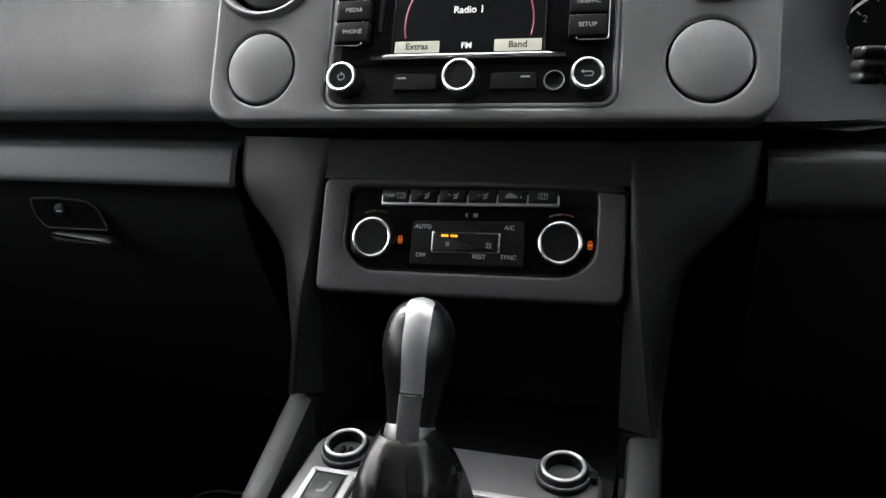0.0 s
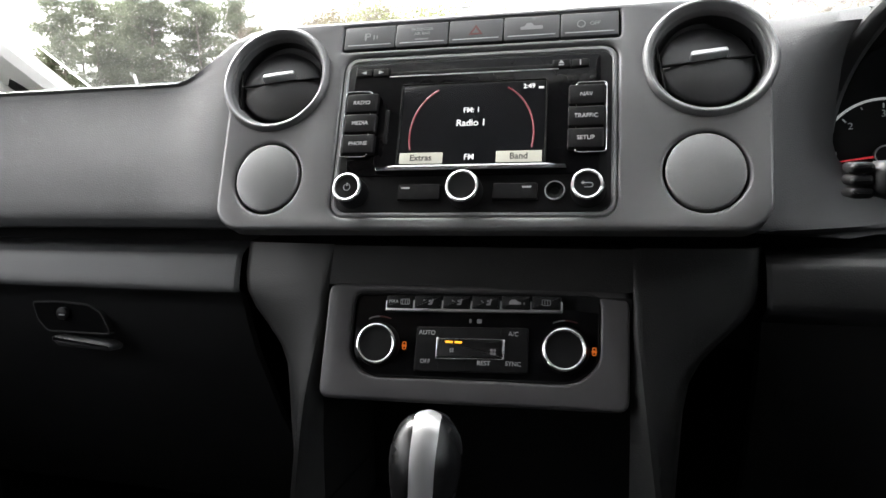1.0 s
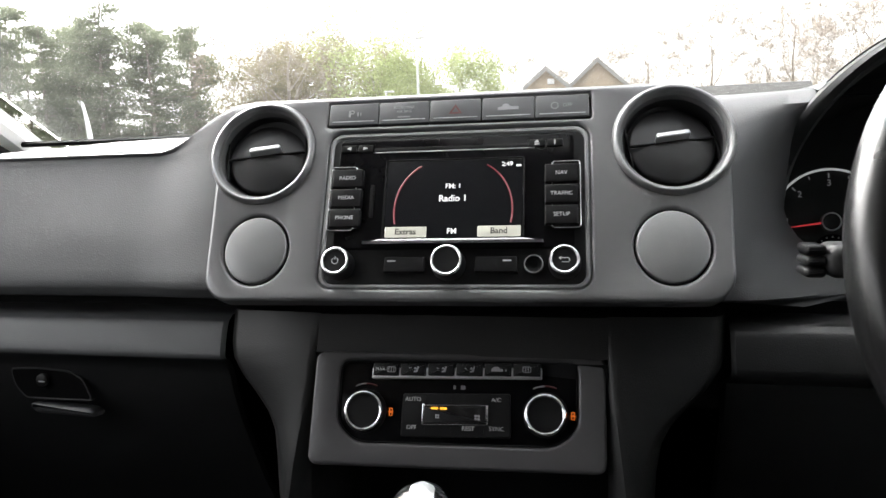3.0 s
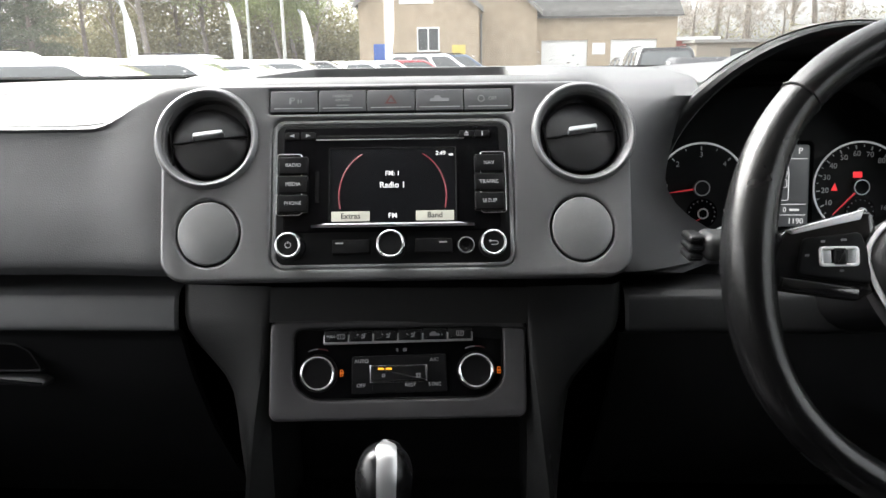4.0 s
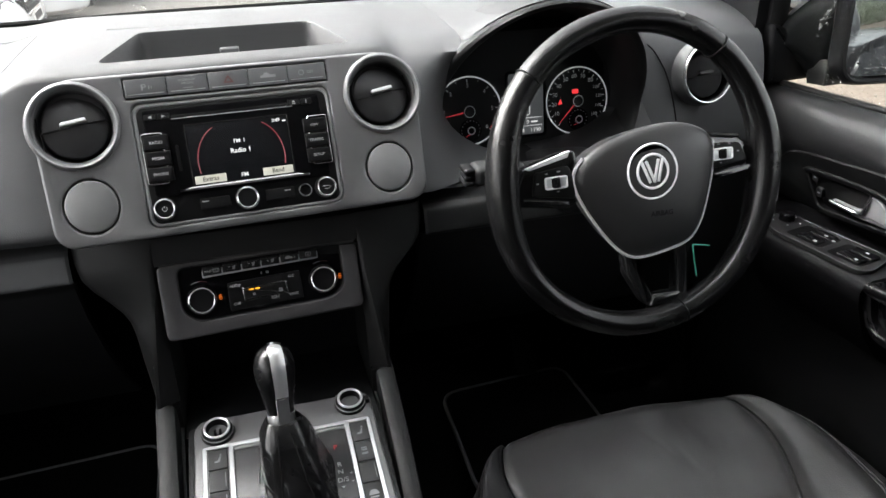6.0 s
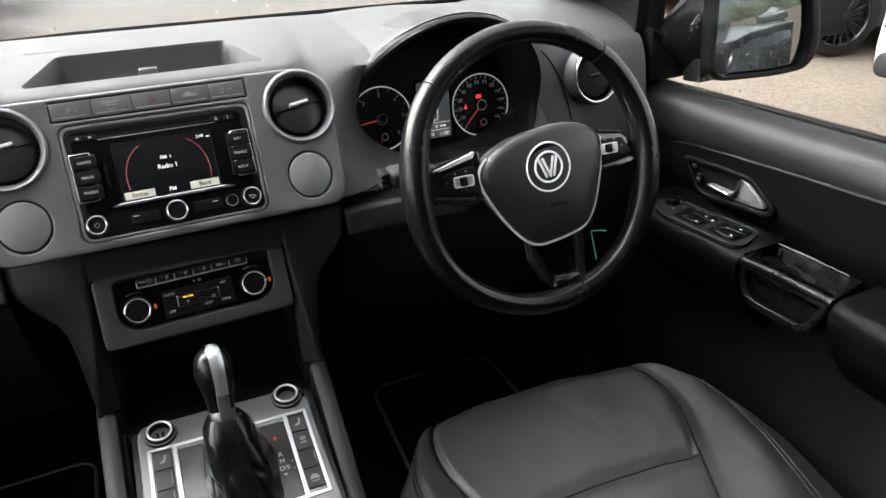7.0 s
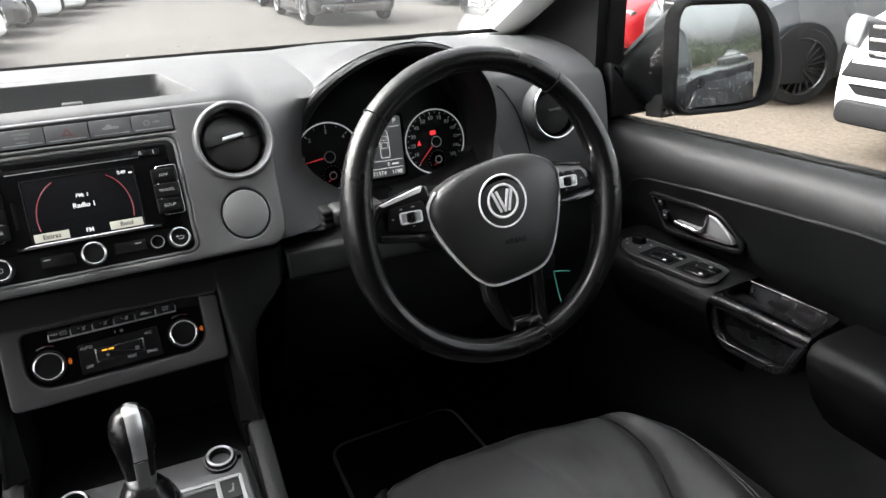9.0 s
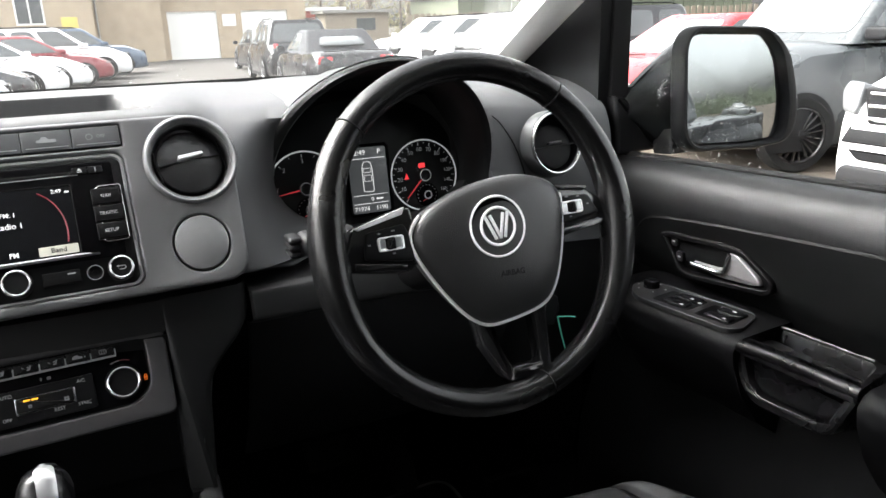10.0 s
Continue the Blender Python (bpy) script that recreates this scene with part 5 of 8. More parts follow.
# ---- steering wheel ----
def build_wheel():
    tilt = radians(17.2)
    base = axes((0.427, -0.0985, 1.2145), (1, 0, 0), (0, math.sin(tilt), math.cos(tilt)))
    w = thing("steering_wheel", base @ pose(0, 0, 0, 0, 0, 4.5), "black leather steering wheel with chrome-edged airbag pad", "steering wheel")
    R, r = 0.1685, 0.0152
    ring = pose(-0.0068, -0.002, 0.0)
    n, k = 96, 14
    loops = []
    for i in range(n):
        a = 2 * math.pi * i / n
        # thumb bulges near a quarter to three
        deg = math.degrees(a) % 360
        bulge = sum(math.exp(-((deg - c + 180) % 360 - 180) ** 2 / 220) for c in (22, 158))
        grip = sum(math.exp(-((deg - c + 180) % 360 - 180) ** 2 / 700) for c in (-12, 178))
        rr = r * (1 + 0.06 * bulge + 0.24 * grip)
        bulge += 3.4 * grip
        flat = 0.0
        loops.append([((R - flat - 0.002 * bulge + rr * 0.94 * math.cos(b)) * math.cos(a), (R - flat - 0.002 * bulge + rr * 0.94 * math.cos(b)) * math.sin(a), rr * 1.1 * math.sin(b)) for b in (2 * math.pi * j / k for j in range(k))])
    bm = bmesh.new()
    rings(bm, loops, ring_closed=True)
    part("rim", bm, M_RIM, w, "worn black leather rim", ring)
    for deg in (48, 132, 281):
        a = radians(deg)
        c, s = math.cos(a), math.sin(a)
        pts = [((R + 0.0148 * math.cos(b)) * c, (R + 0.0148 * math.cos(b)) * s, 0.0170 * math.sin(b)) for b in (2 * math.pi * j / 16 for j in range(16))]
        part("rim_seam", tube(pts, 0.0008, 5, closed=True), M_DARK, w, "", ring)
    # rim stitching on the inside of the right grip
    bm = bmesh.new()
    for i in range(34):
        a = radians(-62 + 58 * i / 33)
        q = R - 0.0215 + 0.006 * abs(i - 24) / 24
        p = Vector((q * math.cos(a), q * math.sin(a), 0.004))
        t = Vector((-math.sin(a), math.cos(a), 0))
        tube([p - t * 0.0014 + Vector((0, 0, -0.002)), p + t * 0.0014 + Vector((0, 0, 0.002))], 0.0005, 4, bm=bm)
    part("grip_stitching", bm, M_LEATHER, w, "", ring)
    # airbag pad
    half = [(0.0, 0.0525), (0.03, 0.0505), (0.056, 0.044), (0.076, 0.033), (0.0855, 0.020), (0.0855, 0.004), (0.079, -0.018), (0.069, -0.042), (0.056, -0.066), (0.043, -0.081), (0.030, -0.0875), (0.012, -0.0895)]
    pad = half + [(-x, y) for x, y in half[::-1] if x > 0]
    pad = [(p.x, p.y) for p in smooth_path([(x, y, 0) for x, y in pad + pad[:1]], 3)][:-1]
    bm = bmesh.new()
    loops = [[(x, y, -0.03) for x, y in inset(pad, 0.004)], [(x, y, 0.0) for x, y in pad]]
    cy = -0.006
    for f, h in ((0.985, 0.005), (0.95, 0.009), (0.88, 0.0125), (0.74, 0.0155), (0.55, 0.0175), (0.3, 0.0185), (0.1, 0.0187)):
        loops.append([(x * f, cy + (y - cy) * f, h) for x, y in pad])
    rings(bm, loops, cap_first=True, cap_last=True)
    part("airbag_pad", bm, M_PAD, w, "grained black airbag pad", pose(0.002, -0.002, 0, 0, 0, 5))
    edge = [(x, y) for x, y in inset(pad, -0.0012)]
    lower = [(x, y, 0.002) for x, y in edge if y < (0.040 if x < 0 else 0.018)]
    # the bright edge runs round the sides and the bottom
    start = max(range(len(lower)), key=lambda i: (Vector(lower[i]) - Vector(lower[i - 1])).length)
    lower = lower[start:] + lower[:start]
    part("chrome_edge", tube(lower, 0.0019, 6), M_TRIM_CHROME, w, "thin chrome edge", pose(0.002, -0.002, 0, 0, 0, 5))
    # badge: a bright ring round a plain dark disc with plain bars
    b = part("badge", lathe([(0.031, 0.012), (0.031, 0.0178), (0.0295, 0.0186), (0.026, 0.0172), (0.0, 0.0172)], 48, cap=False), M_PIANO, w, "round dark badge", up(0.0005, 0.0025))
    part("badge_ring", torus(0.0298, 0.0013, 56, 8, 0, 0, 0.0182), M_TRIM_CHROME, b)
    part("badge_inner_ring", torus(0.0185, 0.0016, 48, 8, 0, 0, 0.0185), M_TRIM_CHROME, b)
    for x, tilt_deg in ((-0.0085, 18), (-0.0030, 18), (0.0042, -18), (0.0092, -18)):
        part("badge_bar", slab(rrect(0, 0, 0.0034, 0.026, 0.0006, 2), 0.017, 0.0198, 0.0008), M_TRIM_CHROME, b, "", pose(x, 0, 0, 0, 0, tilt_deg))
    words("airbag_word", "AIRBAG", 0.0078, M_DARK, w, pose(0.0060, -0.0455, 0.0184, 0, 0, -5), bold=0.0002)
    part("horn_mark", slab(rrect(0.069, 0.018, 0.004, 0.004, 0.001, 2), 0.006, 0.0125), M_DARK, w)
    # spokes with switch plates; the wheel stands a little turned, so that the two sides differ
    left = {"spoke": [(-0.078, 0.040), (-0.094, 0.0405), (-0.140, 0.031), (-0.152, 0.010), (-0.150, -0.009), (-0.094, -0.022), (-0.076, -0.012)],
            "plate": [(-0.0895, 0.0262), (-0.129, 0.0248), (-0.1355, 0.0), (-0.087, -0.0112), (-0.084, 0.004)],
            "trim": [(-0.086, 0.0415), (-0.139, 0.0312), (-0.1355, 0.0282), (-0.0895, 0.0345)],
            "bar": [(-0.0938, -0.0126), (-0.1455, -0.0008), (-0.148, -0.0088), (-0.0966, -0.0209)], "at": (-0.107, 0.0104)}
    right = {"spoke": [(0.057, 0.034), (0.123, 0.0195), (0.138, 0.006), (0.152, -0.0190), (0.081, -0.0255), (0.070, -0.005)],
             "plate": [(0.0775, 0.0180), (0.122, 0.0125), (0.132, -0.0095), (0.0812, -0.0122)],
             "trim": [(0.066, 0.0345), (0.123, 0.0215), (0.121, 0.0175), (0.070, 0.0290)],
             "bar": [(0.0839, -0.0168), (0.1475, -0.0150), (0.1490, -0.0203), (0.0801, -0.0242)], "at": (0.0982, 0.0029)}
    for side in (left, right):
        def blade(key, r):
            o = rounded(side[key], r, 3)
            return o if sum(o[i - 1][0] * p[1] - p[0] * o[i - 1][1] for i, p in enumerate(o)) > 0 else o[::-1]
        sx = -1 if side is left else 1
        part("spoke", slab(blade("spoke", 0.005), -0.016, 0.0, 0.003), M_GLOSS, w, "glossy black spoke")
        sw = part("switch_plate", slab(blade("plate", 0.004), -0.002, 0.0035, 0.0018), M_BLACK, w)
        part("spoke_trim", slab(blade("trim", 0.001), -0.002, 0.0044, 0.001), M_TRIM_CHROME if sx < 0 else M_GLOSS, w)
        at = up(*side["at"]) @ pose(0, 0, 0, 0, 0, -4)
        q = rrect(0, 0, 0.0265, 0.0138, 0.0028, 3)
        part("switch_frame", hoop(q, inset(q, 0.0022), 0.002, 0.0062, 0.0006), M_TRIM_CHROME, sw, "chrome switch frame", at)
        part("roller", slab(rrect(0, 0, 0.0085, 0.0118, 0.001, 2), 0.002, 0.0075, 0.002), M_BLACK, sw, "", at)
        for dx in (-0.0088, 0.0088):
            part("rocker", slab(rrect(dx, 0, 0.0072, 0.0098, 0.001, 2), 0.002, 0.0052, 0.0008), M_SILVER, sw, "", at)
        for dx, dy, wd in ((-0.004, 0.0115, 0.004), (0.010, 0.0105, 0.003), (-0.002, -0.0098, 0.003), (0.021, 0.001, 0.003)):
            part("switch_mark", slab(rrect(sx * dx, dy, wd, 0.0016, 0.0004, 1), 0.0034, 0.0037), M_PRINT_DIM, sw, "", at)
        part("lower_bar", slab(blade("bar", 0.0015), -0.002, 0.003, 0.0012), M_GLOSS, w, "glossy lower edge of the spoke")
    # lower spoke: two prongs and a foot that frame a gap
    prongs = ([(-0.036, -0.078), (-0.0335, -0.113), (-0.0185, -0.147), (-0.0115, -0.155), (-0.0050, -0.1435), (-0.0172, -0.1105), (-0.0155, -0.080)],
              [(0.0275, -0.078), (0.0285, -0.103), (0.0262, -0.1445), (0.0300, -0.1575), (0.0385, -0.155), (0.0450, -0.108), (0.0455, -0.074)])
    for o in prongs:
        part("lower_prong", slab(rounded(o, 0.004, 3), -0.020, -0.002, 0.005), M_GLOSS, w, "glossy black prong")
    part("lower_foot", slab(rounded([(-0.0125, -0.1555), (0.0345, -0.1575), (0.0290, -0.1440), (-0.0065, -0.1425)], 0.003, 3), -0.020, -0.0015, 0.005), M_GLOSS, w, "glossy black foot of the spoke")
    part("hub", lathe([(0.040, -0.075), (0.044, -0.03), (0.040, -0.022)], 32), M_DARK, w)
    return w


build_wheel()


def build_column():
    c = thing("steering_column", Matrix(), "black plastic steering column shroud with stalks", "steering column")
    secs = []
    for y, z, hw, hh in ((-0.035, 1.178, 0.04, 0.036), (0.0, 1.166, 0.050, 0.040), (0.06, 1.142, 0.056, 0.042), (0.16, 1.11, 0.06, 0.05)):
        secs.append([(0.427 + a, y, z + b) for a, b in rrect(0, 0, hw * 2, hh * 2, 0.03, 4)])
    bm = bmesh.new()
    rings(bm, secs, cap_first=True, cap_last=True)
    part("shroud", bm, M_BLACK, c)
    # left stalk with a fat marked end, right stalk
    for name, x0, x1, y, z in (("stalk", 0.39, 0.240, -0.006, 1.2035), ("stalk", 0.46, 0.56, 0.045, 1.176)):
        bm = tube([(x0, y, z), ((x0 + x1) / 2, y - 0.004, z)], [0.009, 0.008], 12, flat=0.8)
        part(name, bm, M_BLACK, c, "black column stalk")
        s = 1 if x1 > x0 else -1
        a, b = (x0 + x1) / 2, x1
        e = b - s * 0.012
        bm = slab(rrect((a + e) / 2, z, abs(e - a), 0.022, 0.008, 5), -(y + 0.004), -(y - 0.0235), 0.007)
        grip = part("stalk_grip", bm, M_KEY, c, "rounded grip with faint marks", pose(0, 0, 0, 90, 0, 0))
        for dz in (-0.0074, 0.0, 0.0074):
            part("stalk_rib", slab(rrect(b - s * 0.0065, z + dz, 0.013, 0.0064, 0.003, 4), -(y + 0.002), -(y - 0.0215), 0.003), M_BLACK, grip, "", None, 60)
        bm = bmesh.new()
        o = circle(b - s * 0.030, z + 0.002, 0.006, 18)
        hoop(o, inset(o, 0.0009), -(y - 0.0233), -(y - 0.0238), 0.0001, bm)
        slab(rrect(b - s * 0.030, z - 0.009, 0.012, 0.002, 0.0004, 1), -(y - 0.0233), -(y - 0.0238), 0, bm)
        slab(rrect(b - s * 0.030, z + 0.0108, 0.010, 0.0018, 0.0004, 1), -(y - 0.0233), -(y - 0.0238), 0, bm)
        part("stalk_marks", bm, M_PRINT_DIM, grip)
    return c


build_column()


def build_key():
    k = thing("ignition_key", Matrix.Translation((0.577, 0.024, 1.058)), "ignition key in its lock with a thin green cord", "key")
    part("lock", lathe([(0.016, -0.03), (0.016, 0.004), (0.012, 0.006), (0.0, 0.006)], 24, cap=False), M_BLACK, k, "", pose(0, 0, 0, 75, 0, 0))
    part("bow", slab(rrect(0, 0, 0.022, 0.04, 0.006, 3), -0.005, 0.005, 0.002), M_BLACK, k, "black key head", pose(-0.006, -0.012, 0.002, 80, 20, 10))
    part("cord", tube(smooth_path([(0.0, -0.024, -0.004), (0.006, -0.024, -0.028), (0.014, -0.024, -0.056)], 5), 0.0011, 6), M_GREEN, k, "green cord")
    part("tag_string", tube(smooth_path([(0.0, -0.024, -0.004), (0.014, -0.024, -0.0062), (0.027, -0.024, -0.0095)], 4), 0.0010, 6), M_GREEN, k)
    return k


build_key()


# ---- door beside the driver ----
def door_profile(y):
    """x and z down the inner trim at that y."""
    rise = (0.2 - y) * 0.048
    zs = 1.206 + min(rise, 0.05)
    return [(0.842, zs - 0.006), (0.838, zs), (0.828, zs + 0.001), (0.815, zs - 0.004), (0.803, zs - 0.016), (0.795, zs - 0.034), (0.791, zs - 0.052), (0.7915, zs - 0.066), (0.797, zs - 0.08), (0.805, 1.11), (0.812, 1.08), (0.829, 1.05), (0.838, 1.03), (0.838, 0.98), (0.824, 0.90), (0.815, 0.82), (0.79, 0.74), (0.785, 0.62), (0.80, 0.52)]


def build_door():
    d = thing("door_1", Matrix(), "dark grey plastic front door trim with armrest, closed", "door", "", "structure")
    ys = [0.235, 0.2, 0.15, 0.1, 0.05, 0.0, -0.06, -0.12, -0.2, -0.28, -0.36, -0.5, -0.7, -0.95]
    rows = []
    for y in ys:
        rows.append([(x, y, z) for x, z in fine(door_profile(y), 2)])
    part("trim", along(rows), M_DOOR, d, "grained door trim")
    part("outer_skin", along([[(x, y, z) for x, z in ((0.86, 1.20), (0.90, 1.17), (0.935, 1.05), (0.945, 0.85), (0.93, 0.62), (0.90, 0.42))] for y in (0.9, 0.3, -0.3, -1.0, -2.6)]), M_PAINT_OWN, d, "dark glossy door skin")
    # darker matt panel let into the trim below the padded top
    def panel_top(y):
        return 1.158 - 0.085 * (y + 0.05) if y < -0.05 else (1.158 - 0.11 * (y + 0.05) - 1.1 * max(0.0, y - 0.03) ** 2 - 9 * max(0.0, y - 0.085) ** 2)

    def trim_x(y, z):
        prof = [p for p in fine(door_profile(y), 2) if p[1] < 1.2]
        for (xa, za), (xb, zb) in zip(prof, prof[1:]):
            if zb <= z <= za:
                return xa + (xb - xa) * (za - z) / max(1e-9, za - zb)
        return prof[-1][0]
    rows = []
    for y in [0.148, 0.14, 0.13, 0.12, 0.11, 0.1, 0.085, 0.07, 0.05, 0.03, 0.0, -0.05, -0.1, -0.2, -0.3, -0.5, -0.7, -0.95]:
        zt = min(panel_top(y), 1.178)
        rows.append([(trim_x(y, zt) + 0.001, y, zt)] + [(trim_x(y, z) - 0.0025, y, z) for z in [zt - 0.004 - (zt - 1.046) * k / 9 for k in range(10)]])
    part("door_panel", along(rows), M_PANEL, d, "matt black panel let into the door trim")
    seal = [(0.845, y, 1.207 + min((0.2 - y) * 0.048, 0.05)) for y in ys]
    part("window_seal", tube(seal, 0.006, 8), M_RUBBER, d, "black window seal")
    # armrest: front with the switches, rear, and the pull between them
    def rest(stations):
        secs = []
        for y, xin, top in stations:
            secs.append([(0.83, y, top + 0.006), (0.80, y, top + 0.005), (xin + 0.016, y, top + 0.001), (xin + 0.006, y, top - 0.004), (xin, y, top - 0.015), (xin + 0.003, y, top - 0.034), (xin + 0.022, y, top - 0.08), (xin + 0.055, y, top - 0.125), (0.83, y, top - 0.155)])
        bm = bmesh.new()
        rings(bm, secs, cap_first=True, cap_last=True)
        return bm
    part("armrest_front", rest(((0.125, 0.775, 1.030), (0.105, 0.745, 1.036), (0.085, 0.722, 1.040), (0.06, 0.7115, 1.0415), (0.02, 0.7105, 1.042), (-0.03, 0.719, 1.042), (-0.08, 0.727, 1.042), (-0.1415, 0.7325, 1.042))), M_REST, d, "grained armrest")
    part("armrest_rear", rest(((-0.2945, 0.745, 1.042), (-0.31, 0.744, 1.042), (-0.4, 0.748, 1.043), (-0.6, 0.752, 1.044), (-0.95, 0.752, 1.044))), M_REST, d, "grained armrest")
    # pull pocket
    o = rounded([(0.7335, -0.1430), (0.812, -0.1185), (0.831, -0.128), (0.835, -0.272), (0.7455, -0.2935)], 0.010, 4)
    i = rounded([(0.7475, -0.1525), (0.803, -0.136), (0.815, -0.142), (0.822, -0.258), (0.7575, -0.2810)], 0.012, 4)
    bm = bmesh.new()
    rings(bm, [[(x, y, 1.03) for x, y in o], [(x, y, 1.038) for x, y in inset(o, 0.001)], [(x, y, 1.041) for x, y in inset(o, 0.003)], [(x, y, 1.041) for x, y in inset(i, -0.003)], [(x, y, 1.037) for x, y in i],
               [(x, y, 0.99) for x, y in inset(i, 0.006)]], cap_last=True)
    part("pocket", bm, M_POCKET, d, "black pull pocket")
    # black sheet on the pocket floor imitates the shade inside
    part("pocket_well", slab(inset(i, 0.0066), 0.985, 0.9925), M_VOID, d)
    part("pull_bar", tube(smooth_path([(0.7385, -0.1440, 1.037), (0.7405, -0.18, 1.040), (0.7450, -0.235, 1.041), (0.7515, -0.2925, 1.040)], 5), 0.0070, 10), M_POCKET, d, "glossy pull bar")
    part("pocket_lip", tube(smooth_path([(0.800, -0.1330, 1.043), (0.8115, -0.1400, 1.044), (0.817, -0.18, 1.044), (0.8235, -0.256, 1.044)], 4), 0.0022, 8), M_POCKET, d)
    cup = axes((0.742, -0.19, 0.995), (0, -1, 0), (0.16, 0, 1))
    o = rounded([(-0.056, 0.044), (-0.0565, 0.025), (-0.040, -0.008), (-0.016, -0.0225), (0.066, -0.018), (0.085, -0.009), (0.104, 0.044)][::-1], 0.012, 4)
    part("pull_cup", hoop(o, inset(o, 0.0115), -0.05, 0.0015, 0.003), M_POCKET, d, "lower rim of the pull", cup)
    part("cup_back", slab(inset(o, 0.008), -0.05, -0.010, 0.012), M_POCKET, d, "", cup)
    part("cup_lip", tube([cup @ Vector((x, y, 0.003)) for x, y in ((-0.036, 0.002), (-0.026, -0.0075), (-0.012, -0.0105), (0.058, -0.0050), (0.066, -0.001))], 0.0015, 6), M_POCKET, d)
    # release handle in its black bowl
    H = axes((0.800, -0.045, 1.105), (0, -1, 0), (-0.13, 0, 1))
    o = rounded([(-0.113, 0.0125), (-0.100, 0.0180), (0.0, 0.0270), (0.038, 0.0270), (0.054, 0.0180), (0.0870, -0.0040), (0.0865, -0.0200), (0.0735, -0.0262), (-0.0570, -0.0430), (-0.0765, -0.0405)], 0.008, 4)[::-1]
    part("handle_bezel", hoop(o, inset(o, 0.0085), -0.006, 0.0040, 0.002), M_REST, d, "black handle bezel", H)
    part("handle_bowl", slab(inset(o, 0.008), -0.02, -0.006), M_VOID, d, "", H)
    lever = rounded([(-0.0503, -0.0150), (-0.0458, -0.0205), (0.0052, -0.0232), (0.0534, -0.0185), (0.0680, -0.0145), (0.0620, -0.0033), (0.0345, 0.0156), (0.0252, 0.0187), (0.0160, 0.0162), (0.0147, 0.0039), (0.0086, -0.0079), (-0.0063, -0.0123)], 0.003, 3)[::-1]
    part("release_lever", slab(lever, -0.006, 0.003, 0.003), M_LEVER, d, "satin silver release lever", H)
    edge = smooth_path([(-0.0495, -0.0170, 0.003), (-0.020, -0.0160, 0.0045), (0.004, -0.0140, 0.005), (0.0125, -0.0060, 0.005), (0.0165, 0.006, 0.0045), (0.0195, 0.0165, 0.003)], 5)
    part("lever_edge", tube([H @ p for p in edge], [0.0030] * 8 + [0.0026] * (len(edge) - 8), 8), M_CHROME, d, "bright edge of the lever")
    for k in (0, 1):
        part("lock_key", slab(rrect(-0.086 + 0.010 * k, 0.006 - 0.021 * k, 0.012, 0.014, 0.002, 2), -0.006, 0.001, 0.001), M_BLACK, d, "", H)
        part("lock_mark", slab(rrect(-0.086 + 0.010 * k, 0.006 - 0.021 * k, 0.005, 0.002, 0.0005, 1), 0.001, 0.0014), M_PRINT_DIM, d, "", H)
    # switch plate on the armrest
    S = axes((0.776, -0.03, 1.0462), (0, -1, 0), (1, 0, 0))
    o = rounded([(-0.0730, -0.0470), (-0.0450, -0.0560), (0.0905, -0.0345), (0.0990, -0.0170), (0.0800, 0.0265), (0.0670, 0.0335), (-0.0800, 0.0065), (-0.0930, -0.0110), (-0.0920, -0.0280)], 0.010, 4)
    pl = part("switch_plate", slab(o, -0.004, 0.0025, 0.0015), M_BLACK, d, "window switch panel", S)
    part("plate_edge", tube([(x, y, 0.0022) for x, y in inset(o, 0.0006)], 0.0007, 5, closed=True), M_LOWER, pl)
    part("mirror_knob", lathe([(0.0115, 0.002), (0.0105, 0.012), (0.0085, 0.0135), (0.0, 0.0135)], 28, cap=False), M_PIANO, pl, "mirror knob", up(-0.0701, -0.0136))
    for x, y in ((-0.088, -0.022), (-0.0745, -0.033), (-0.052, -0.0265), (-0.050, -0.006), (-0.070, 0.003)):
        part("switch_mark", slab(circle(x, y, 0.0013, 8), 0.0025, 0.0029), M_PRINT, pl)
    along_plate = pose(0, 0, 0, 0, 0, 10.5)
    for wx, wy, ww in ((-0.010, -0.0165, 0.058), (0.0545, -0.0065, 0.052)):
        well = part("switch_well", slab(rrect(0, 0, ww, 0.046, 0.005, 3), 0.001, 0.0029, 0.0004), M_VOID, pl, "", up(wx, wy) @ along_plate)
        for k, dy in enumerate((-0.0115, 0.0115)):
            part("window_switch", slab(rrect(0.004 + 0.003 * k, dy, 0.036, 0.0185, 0.003, 3), 0.0025, 0.0062, 0.0022), M_PIANO, well, "black rocker switch")
        part("well_ridge", slab(rrect(0.0, 0.0255, ww * 0.72, 0.0012, 0.0004, 1), 0.002, 0.0034), M_LOWER, well)
    for x, y in ((0.0088, -0.0309), (0.0012, -0.0058), (0.018, -0.008), (0.0708, -0.0192), (0.0619, 0.0077)):
        part("switch_mark", slab(rrect(x, y, 0.0050, 0.0042, 0.0008, 2), 0.0060, 0.0065), M_PRINT_DIM, pl)
    # black sail panel in front of the window
    out = rounded([(0.50, 1.17), (0.49, 1.40), (0.24, 1.56), (0.222, 1.54), (0.226, 1.19)], 0.01, 3)
    F = Matrix(((0, 0, 1, 0), (1, 0, 0, 0), (0, 1, 0, 0), (0, 0, 0, 1)))
    part("sail_panel", slab(out, 0.795, 0.845, 0.006), M_SHELL, d, "black mirror sail panel", F)
    part("window_post", box(0.815, 0.850, 0.218, 0.24, 1.19, 1.62, 0.004), M_RUBBER, d)
    pane = part("window_pane", slab([(0.23, 1.15), (0.23, 1.55), (-0.05, 1.63), (-0.95, 1.63), (-0.95, 1.15)], 0.848, 0.852), M_GLASS, d, "rain-spotted door glass", F)
